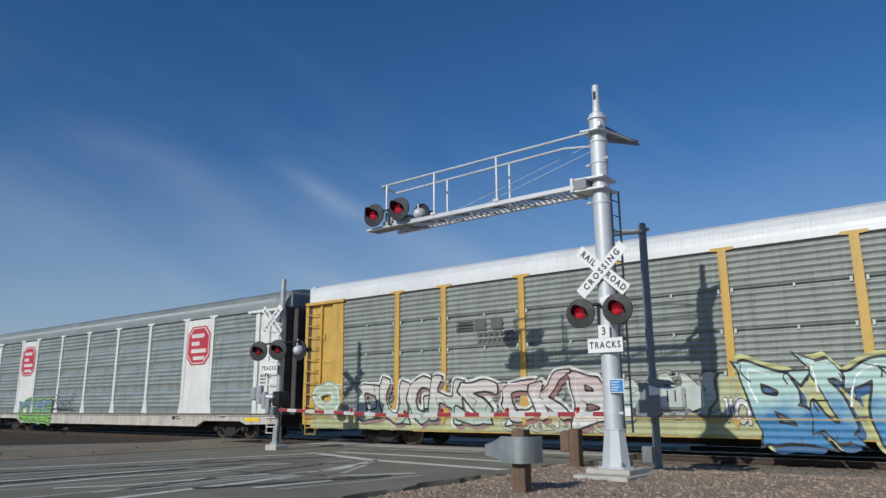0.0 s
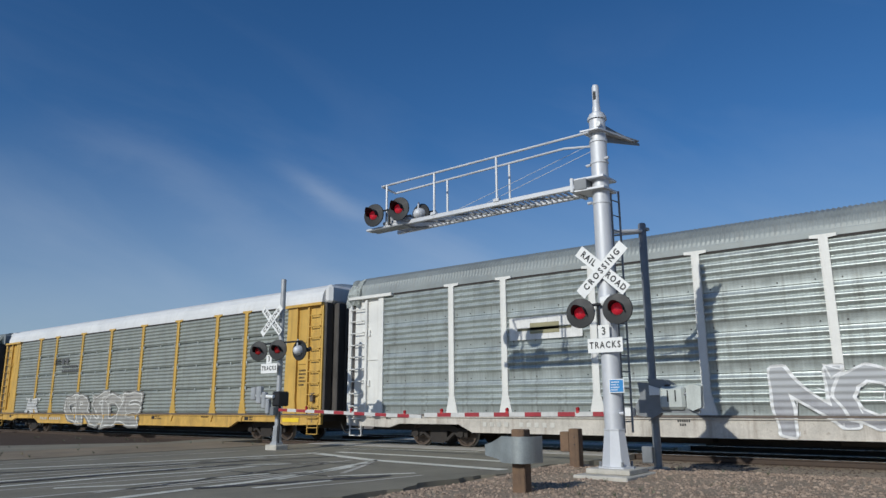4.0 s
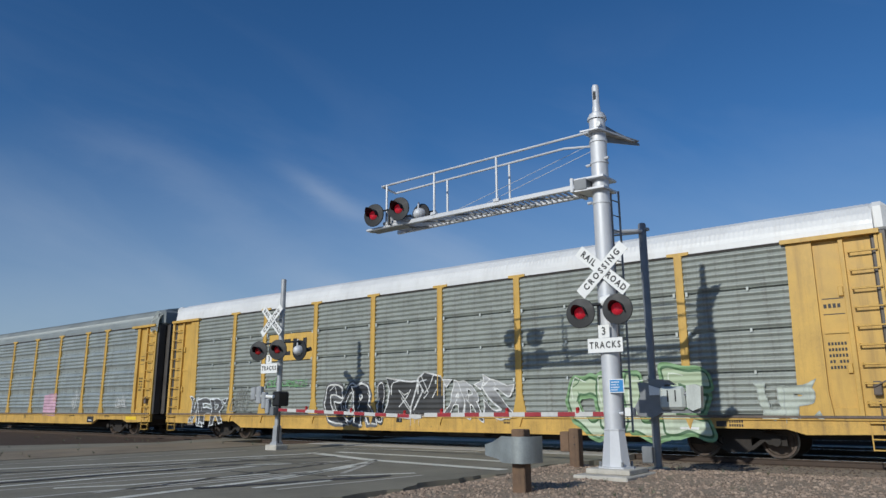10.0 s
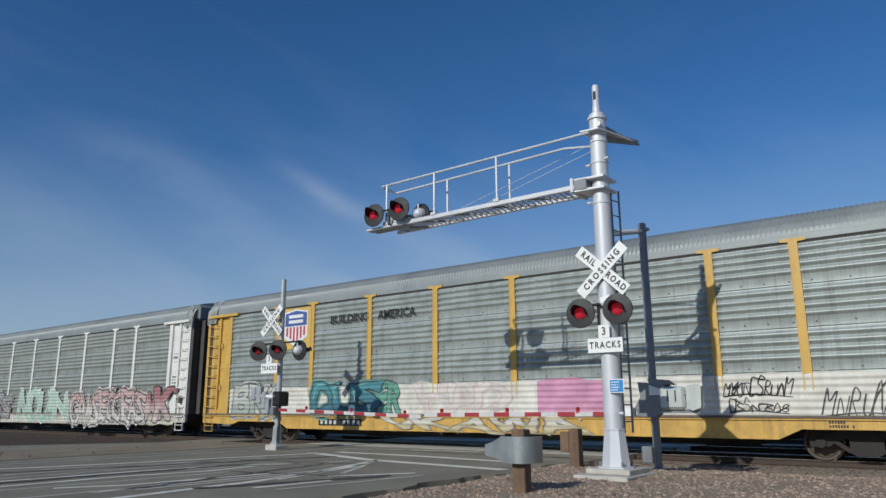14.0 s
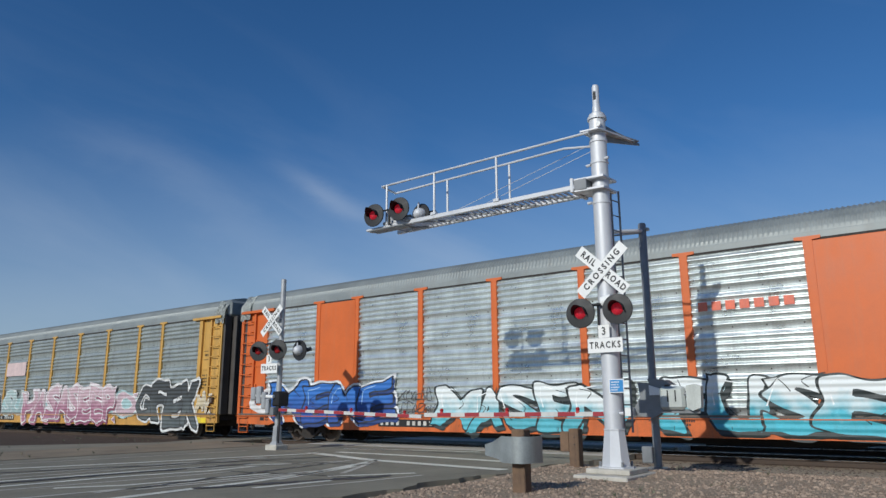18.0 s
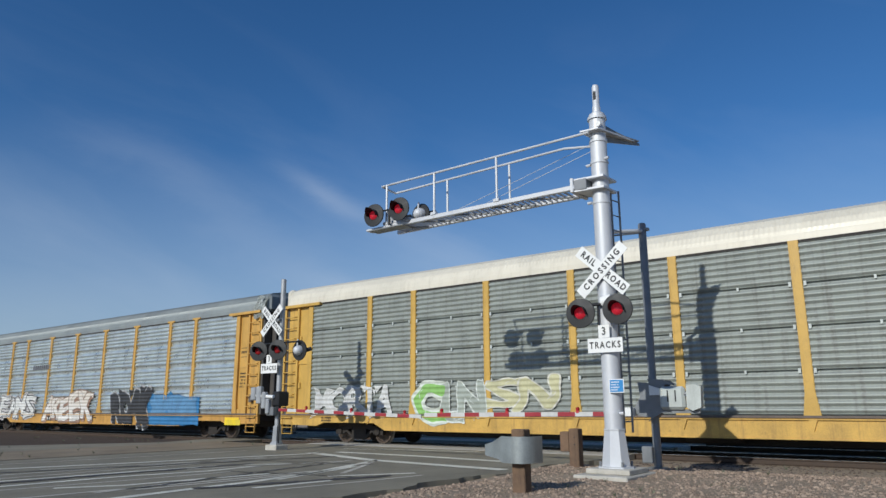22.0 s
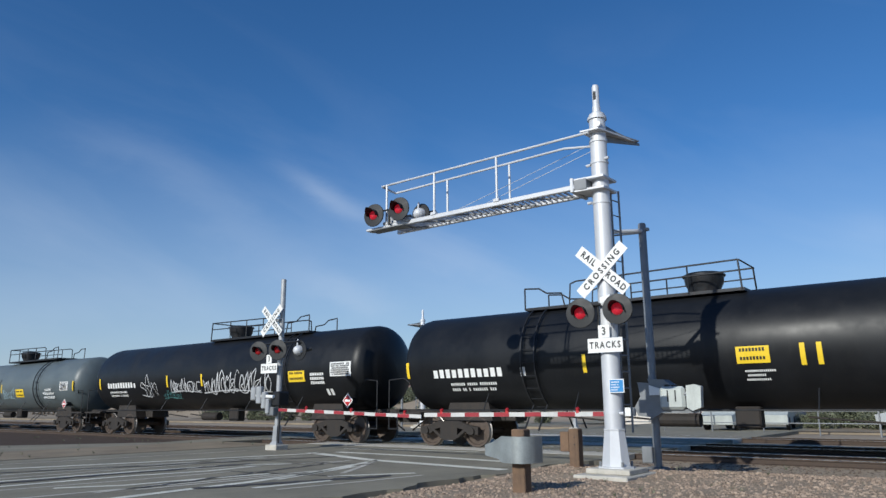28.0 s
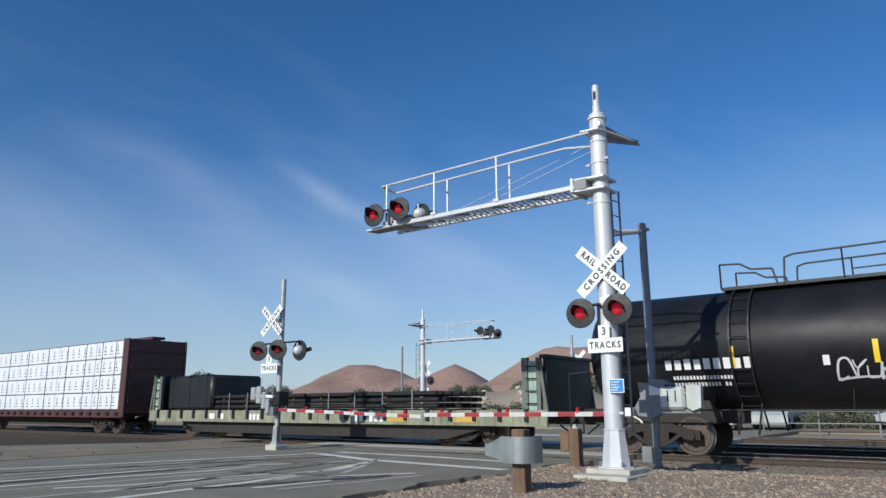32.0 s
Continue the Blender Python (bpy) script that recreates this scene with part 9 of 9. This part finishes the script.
        S(car, 12.2, 12.65, 1.75, 2.05, (0.08, 0.06, 0.03), 4, 0.025)
        S(car, 11.95, 12.7, 2.85, 3.35, (0.06, 0.05, 0.03), 5, 0.035)
        sign(car, 13.2, 13.42, 1.4, 1.62, (0.7, 0.62, 0.5), round_=0.08)
        for a, b, lo, hi in ((-6.7, -5.5, 3.55, 3.68), (-6.7, -6.55, 3.0, 3.68), (-6.7, -5.5, 2.95, 3.08), (-5.35, -5.2, 2.95, 3.68), (-4.5, -4.35, 2.95, 3.68), (-5.35, -4.5, 3.55, 3.68)):
            part("car_emblem", plate([(a, lo), (b, lo), (b, hi), (a, hi)], -SIDE - 0.05, -SIDE - 0.046), M["ink"], car, "dark bars of an emblem")


SPECS = (
    dict(trim="yellow", screens="dull", style="seamed", roof="roof_white", label="yellow-framed autorack car with white roof and colourful graffiti"),
    dict(trim="white", screens="galv", plates=(1, 7), label="white autorack car with red emblems and grey screens"),
    dict(trim="amber", screens="bright", label="amber-framed autorack car with bright ribbed screens"),
    dict(trim="white", screens="galv", label="white-framed autorack car with purple graffiti on grey screens"),
    dict(trim="yellow", screens="dull", style="seamed", roof="roof_white", label="yellow-framed autorack car with white roof and faded graffiti"),
    dict(trim="yellow", screens="brown", label="weathered yellow autorack car covered low with white graffiti"),
    dict(trim="yellow", screens="dull", style="seamed", roof="roof_white", label="yellow-framed autorack car with white roof and dark graffiti"),
    dict(trim="grey", screens="bright", label="silver autorack car with red sign and green and pink graffiti"),
    dict(trim="yellow", screens="dull", style="seamed", roof="roof_white", label="yellow-framed autorack car with white roof and black graffiti"),
    dict(trim="yellow", screens="galv", label="yellow-framed autorack car with dark stencilled emblem"),
    dict(trim="yellow", screens="bright", label="clean yellow-framed autorack car with shiny ribbed screens"),
    dict(trim="yellow", screens="satin", label="yellow-framed autorack car with shield emblem and painted-over band"),
    dict(trim="white", screens="dull", label="white-framed autorack car with dense dark graffiti"),
    dict(trim="yellow", screens="dull", style="seamed", roof="roof_cream", label="yellow-framed autorack car with cream roof and white graffiti"),
    dict(trim="orange", screens="bright", plates=(1, 7), label="orange-framed autorack car with big blue and white graffiti"),
    dict(trim="amber", screens="galv", label="amber-framed autorack car with pink and black graffiti"),
    dict(trim="amber", screens="satin", label="amber-framed autorack car with teal and yellow graffiti"),
    dict(trim="yellow", screens="dull", style="seamed", roof="roof_cream", label="yellow-framed autorack car with cream roof and small green graffiti"),
    dict(trim="amber", screens="bright", label="amber-framed autorack car with white, black and blue graffiti"),
    dict(trim="amber", screens="bright", label="amber-framed autorack car with blue and white graffiti"),
    dict(trim="yellow", screens="dull", style="seamed", roof="roof_cream", label="yellow-framed autorack car with cream roof and white graffiti"),
)
for k, spec in enumerate(SPECS):
    sprayed(autorack(k, **spec), k)
build_tanks()
build_tail()


# ---- beyond the tracks ----
def hill_height(x, y):
    peaks = ((-360, 400, 34, 60, 29), (-402, 402, 30, 60, 27), (-455, 410, 34, 60, 15), (-308, 425, 20, 50, 26), (-225, 410, 56, 60, 33), (-150, 460, 60, 70, 33), (-60, 620, 120, 80, 26), (60, 900, 220, 120, 46), (-620, 700, 200, 120, 30))
    z = -2.0
    for px, py, sx, sy, h in peaks:
        z += h * math.exp(-((x - px) / sx) ** 2 - ((y - py) / sy) ** 2)
    z += 5.0 * noise.noise((x * 0.02, y * 0.02, 0)) * min(1, max(0, z) / 8) + 2.0 * noise.noise((x * 0.07, y * 0.07, 4)) * min(1, max(0, z) / 8)
    return z


hills = part("hills", grid_sheet(-900, 420, 280, 1050, 10, hill_height), M["hill"], smooth=True)
tagged(hills, "bare red-brown desert hills on the skyline", "hill", kind="structure")


def bank_height(x, y):
    return -0.2 + (2.3 + 2.5 * math.exp(-((x + 43) / 9) ** 2)) * math.exp(-((y - 72) / 7) ** 2) * (0.85 + 0.15 * math.sin(x * 0.31)) * (1 if x < -36 else max(0, 1 - (x + 36) / 9)) + 0.3 * noise.noise((x * 0.3, y * 0.3, 0))


bank = part("earth_bank", grid_sheet(-140, -24, 54, 92, 1.2, bank_height), M["desert"], smooth=True)
tagged(bank, "low reddish earth bank beyond the street", "bank", kind="structure")

rock_mesh = []
for i in range(3):
    bm = bmesh.new()
    bmesh.ops.create_icosphere(bm, subdivisions=2, radius=1.0)
    for v in bm.verts:
        v.co *= 0.8 + 0.5 * noise.noise(v.co * 1.3 + Vector((i * 7, 0, 0)))
        v.co.z *= 0.7
    rock_mesh.append(mesh_of("boulder", bm, mat("pale_rock", (0.5, 0.42, 0.33), 0.9, 0, 0.3, 1.5, 0, (0.3, 0.22, 0.16), 0.6, 14, 0.4) if i == 0 else rock_mesh[0].materials[0]))
rng = random.Random(91)
for i in range(26):
    # boulders strewn over the slope of the bank
    x, y = rng.uniform(-53, -37), rng.uniform(62, 71)
    k = rng.uniform(0.25, 0.6) if i else 0.8
    boulder = new("boulder", rock_mesh[i % 3])
    boulder.matrix_basis = Matrix.LocRotScale((x, y, bank_height(x, y) + 0.15 * k), Euler((0, 0, rng.uniform(0, 6))), (k * rng.uniform(0.8, 1.4), k, k))
    tagged(boulder, "pale tan boulder lying on the earth bank", "rock", "boulders on the bank")

LEAF = []
for i in range(4):
    r_ = random.Random(60 + i)
    verts, faces = [], []
    for _ in range(900):
        d = Vector((r_.gauss(0, 1), r_.gauss(0, 1), r_.gauss(0, 1))).normalized()
        lump = 0.72 + 0.35 * noise.noise(d * 2.1 + Vector((i * 5, 0, 0)))
        p = Vector((d.x * lump, d.y * lump, d.z * lump * 0.85)) * (r_.random() ** 0.25)
        s = r_.uniform(0.04, 0.085)
        u = Vector((r_.gauss(0, 1), r_.gauss(0, 1), r_.gauss(0, 1))).normalized() * s
        v = u.cross(Vector((r_.gauss(0, 1), r_.gauss(0, 1), r_.gauss(0, 1)))).normalized() * s
        o = len(verts)
        verts += [tuple(p - u), tuple(p + v * 0.6), tuple(p + u), tuple(p - v * 0.6)]
        faces.append((o, o + 1, o + 2, o + 3))
    me = bpy.data.meshes.new("crown")
    me.from_pydata(verts, [], faces)
    me.materials.append(M["leaf"])
    LEAF.append(me)


def tree(x, y, h, spread, seed, z=-0.16):
    r_ = random.Random(seed)
    t = thing("tree", "bushy grey-green desert tree with uneven crown", "tree", pose(x, y, z), "trees beyond the tracks")
    bm = bar((0, 0, -0.2), (0.1, 0, h * 0.45), 0.06 * h ** 0.7, None, 7, 0.035 * h ** 0.7)
    for i in range(5):
        a = r_.uniform(0, 6.28)
        bar((0.06, 0, h * r_.uniform(0.25, 0.45)), (math.cos(a) * spread * 0.5, math.sin(a) * spread * 0.5, h * r_.uniform(0.55, 0.85)), 0.025 * h ** 0.7, bm, 5, 0.01)
    part("trunk", bm, M["bark"], t)
    for i in range(7):
        a = 6.28 * i / 7 + r_.uniform(-0.4, 0.4)
        rad = spread * r_.uniform(0.15, 0.5)
        s = spread * r_.uniform(0.4, 0.62)
        part("crown", LEAF[(seed + i) % 4], None, t, m=Matrix.LocRotScale((math.cos(a) * rad, math.sin(a) * rad, h * r_.uniform(0.5, 0.8)), Euler((r_.uniform(0, 3), r_.uniform(0, 3), r_.uniform(0, 3))), (s, s, s * 0.85)))
    return t


def bush(x, y, s, seed, z=-0.16):
    r_ = random.Random(seed)
    t = thing("bush", "low grey-green desert shrub", "bush", pose(x, y, z), "shrubs beyond the tracks")
    part("stem", bar((0, 0, -0.1), (0, 0, s * 0.6), 0.04, None, 5), M["bark"], t)
    for i in range(3):
        k = s * r_.uniform(0.7, 1.0)
        part("crown", LEAF[(seed + i) % 4], None, t, m=Matrix.LocRotScale((r_.uniform(-0.6, 0.6) * s, r_.uniform(-0.4, 0.4) * s, s * 0.55), Euler((r_.uniform(0, 3), 0, r_.uniform(0, 3))), (k, k, k * 0.8)))
    return t


rng = random.Random(21)
for i in range(17):
    # the dense row seen against the sky
    x = -139 + i * 2.55 + rng.uniform(-0.8, 0.8)
    if -132 < x < -127:
        continue
    tree(x, 70 + rng.uniform(-2, 3), rng.uniform(6.2, 7.8) if x < -99 else rng.uniform(3.8, 5.0), rng.uniform(2.9, 3.8), 400 + i)
for i in range(18):
    # the same row going on to the far left
    tree(-188 + i * 2.7 + rng.uniform(-0.8, 0.8), 71 + rng.uniform(-2, 4), rng.uniform(6.6, 8.6), rng.uniform(2.9, 3.9), 500 + i)
for i in range(7):
    tree(-11 + i * 1.5 + rng.uniform(-0.4, 0.4), 50.5 + rng.uniform(-1, 3), rng.uniform(3.6, 4.8), rng.uniform(1.8, 2.4), 450 + i)
for i in range(9):
    x = -106 + i * 5.6 + rng.uniform(-1.5, 1.5)
    tree(x, 62 + rng.uniform(-4, 8) + i * 0.9, rng.uniform(3.4, 5.0), rng.uniform(1.8, 2.7), 100 + i)
for i in range(9):
    tree(-62 + i * 3.4 + rng.uniform(-1, 1), 78 + rng.uniform(-3, 5), rng.uniform(4.0, 5.6), rng.uniform(2.0, 2.8), 140 + i)
for i in range(14):
    tree(-4 + i * 2.2 + rng.uniform(-0.8, 0.8), 52 + rng.uniform(-3, 8), rng.uniform(3.2, 4.6), rng.uniform(1.6, 2.4), 170 + i)
for i in range(26):
    bush(-8 + i * 0.85 + rng.uniform(-0.4, 0.4), 43.5 + rng.uniform(-0.8, 1.5), rng.uniform(0.9, 1.5), 200 + i)
for i in range(34):
    # scrub along the far edge of the street
    bush(-68 + i * 1.25 + rng.uniform(-0.5, 0.5), 46.0 + rng.uniform(-0.8, 2.0), rng.uniform(0.85, 1.45), 240 + i)


def fence(x0, x1, y, label):
    f = thing("pipe_fence", label, "fence", pose(0, y, -0.16))
    for x in np.arange(x0, x1, 2.4):
        part("post", shared("fpost", lambda: mesh_of("post", bar((0, 0, -0.2), (0, 0, 1.15), 0.035), M["galvpost"])), None, f, m=pose(float(x), 0, 0))
    for z in (0.55, 1.1):
        part("rail", bar((x0, 0, z), (x1, 0, z), 0.025), M["galvpost"], f)
    return f


fence(-16, 24, 36.6, "grey pipe fence beyond the street")


def house(x, y, w, d, h, seed, wall="stucco"):
    t = thing("house", "low pale flat-roofed building behind shrubs", "building", pose(x, y, -0.16), "buildings beyond the street")
    part("wall", box(-w / 2, w / 2, 0, d, -0.2, h), M[wall], t)
    part("roof", box(-w / 2 - 0.3, w / 2 + 0.3, -0.3, d + 0.3, h, h + 0.22), M["roof_white"], t, "pale flat roof")
    n = max(2, int(w / 2.4))
    for i in range(n):
        cx = -w / 2 + w * (i + 0.5) / n
        if i == n // 2:
            part("door", box(cx - 0.45, cx + 0.45, -0.04, 0.02, 0, 2.05), M["maroon"], t)
        else:
            win = part("window", box(cx - 0.6, cx + 0.6, -0.05, 0.0, 0.9, 2.0), M["sheet"], t)
            part("pane", box(cx - 0.53, cx + 0.53, -0.06, -0.052, 0.97, 1.93), M["glass"], win)
    return t


house(-17, 52, 12, 7, 2.2, 1)
house(-5, 58, 8, 7, 2.3, 2)
house(-45, 100, 14, 8, 3.0, 3)
house(8, 74, 14, 8, 2.8, 4)
house(-70, 92, 9, 7, 2.8, 5)
house(-84, 130, 16, 8, 3.2, 6)


def parked_car(x, y, rz, paint_, label):
    c = thing("parked_car", label, "car", pose(x, y, -0.02, 0, 0, rz), "parked vehicles")
    body = part("body", plate([(-2.2, 0.3), (-2.25, 0.75), (-1.6, 0.9), (-1.0, 1.42), (0.7, 1.45), (1.35, 0.95), (2.1, 0.82), (2.25, 0.45), (2.2, 0.3)], -0.85, 0.85), paint_, c)
    for s in (-1, 1):
        part("side_window", plate([(-1.35, 0.93), (-0.92, 1.36), (0.62, 1.38), (1.1, 0.95)], s * 0.858 - 0.004, s * 0.858 + 0.004), M["glass"], body)
    for wx in (-1.4, 1.4):
        for s in (-1, 1):
            part("wheel", bar((wx, s * 0.7, 0.32), (wx, s * 0.88, 0.32), 0.32, None, 18), M["hood"], c)
    for s in (-1, 1):
        part("headlight", box(2.1, 2.24, s * 0.6 - 0.18, s * 0.6 + 0.18, 0.6, 0.74), M["sheet"], c)
    return c


parked_car(-10.9, 39.2, 84, M["pale"], "pale parked car beyond the street")
parked_car(-9.3, 41.0, 97, M["pale"], "pale parked car beyond the street")
parked_car(-2.5, 42.5, 0, M["grey"], "grey parked car beyond the street")

# yellow crossing sign and street poles
ped = thing("warning_sign", "fluorescent yellow-green diamond warning sign on a post", "road sign", pose(-3.95, 36.0, -0.16))
part("post", box(-0.03, 0.03, -0.03, 0.03, -0.2, 2.55), M["galvpost"], ped)
dia = part("sign_plate", plate([(-0.44, 2.17), (0, 1.73), (0.44, 2.17), (0, 2.61)], -0.05, -0.04), M["signgreen"], ped)
part("sign_bar", plate([(-0.06, 1.98), (0.08, 1.98), (0.06, 2.36), (-0.04, 2.36)], -0.056, -0.0505), M["ink"], dia)
part("sign_bar", plate([(-0.12, 1.9), (-0.04, 1.98), (0.04, 1.98), (-0.06, 1.86)], -0.056, -0.0505), M["ink"], dia)


def pole(x, y, h, arms, label, r=0.12):
    p = thing("utility_pole", label, "pole", pose(x, y, -0.16), "poles beyond the tracks")
    part("shaft", bar((0, 0, -0.3), (0, 0, h), r, None, 10, r * 0.7), M["galvpost"] if r < 0.1 else M["wood"], p)
    for a in arms:
        part("crossarm", box(-a, a, -0.06, 0.06, h - 0.5, h - 0.38), M["wood"], p)
    return p


pole(-30.8, 35.8, 5.3, (), "slim grey pole beside the far signal", 0.09)
pole(-29.6, 36.6, 5.4, (), "slim grey pole beside the far signal", 0.07)
pole(-13.5, 130, 7.0, (1.4,), "distant wooden utility pole with crossarm")
pole(-60, 150, 9.0, (1.2,), "distant wooden utility pole with crossarm")

# low concrete kerb and weeds by the road
weed = []
rng = random.Random(77)
for i in range(60):
    x, y = rng.choice(((rng.uniform(-33, -19), rng.uniform(8, 16)), (rng.uniform(-7.4, -3), rng.uniform(9, 15.5))))
    if -19.6 < x < -8:
        continue
    weed.append((x, y))
verts, faces = [], []
for x, y in weed:
    for _ in range(14):
        a, l = rng.uniform(0, 6.28), rng.uniform(0.04, 0.12)
        o = len(verts)
        ca, sa = math.cos(a), math.sin(a)
        verts += [(x - sa * 0.006, y + ca * 0.006, 0), (x + sa * 0.006, y - ca * 0.006, 0), (x + ca * l * 0.8, y + sa * l * 0.8, l)]
        faces.append((o, o + 1, o + 2))
me = bpy.data.meshes.new("weeds")
me.from_pydata(verts, [], faces)
me.materials.append(M["leaf"])
tagged(new("weeds", me), "sparse dry weeds in cracks and gravel", "weeds", kind="stuff")


# slack in the train's pull: time, metres ahead of its even pace
DRIFT = ((0, 0.15), (1, 0.0), (2, 0.08), (3, 0.1), (6, -0.12), (7, -0.03), (8, -0.22), (9, -0.34), (10, -0.28), (11, 0.08), (12, 0.3), (13, 0.22), (14, 0.06), (17, 0.06),
         (18, -0.05), (19, -0.1), (20, 0.18), (21, 0.1), (22, 0.15), (23, 0.05), (24, 0.22), (25, 0.45), (28, 0.02), (29, -0.05), (30, -0.15), (31, 0.07), (32, 0.19))


def motions():
    for ob, x in moving:
        walk(ob, [(float(t), pose(x + SPEED * t + d, TRACK_Y[0], 0)) for t, d in DRIFT])
    for wheels, x, r in rolling:
        walk(wheels, [(i / FPS, pose(x, 0, r, 0, math.degrees(SPEED * i / FPS / r), 0)) for i in range(32 * FPS + 1)])
    for ob in [o for o, _ in moving]:
        bag = ob.animation_data.action.layers[0].strips[0].channelbag(ob.animation_data.action_slot)
        for curve in bag.fcurves:
            for key in curve.keyframe_points:
                key.interpolation = "LINEAR"


motions()
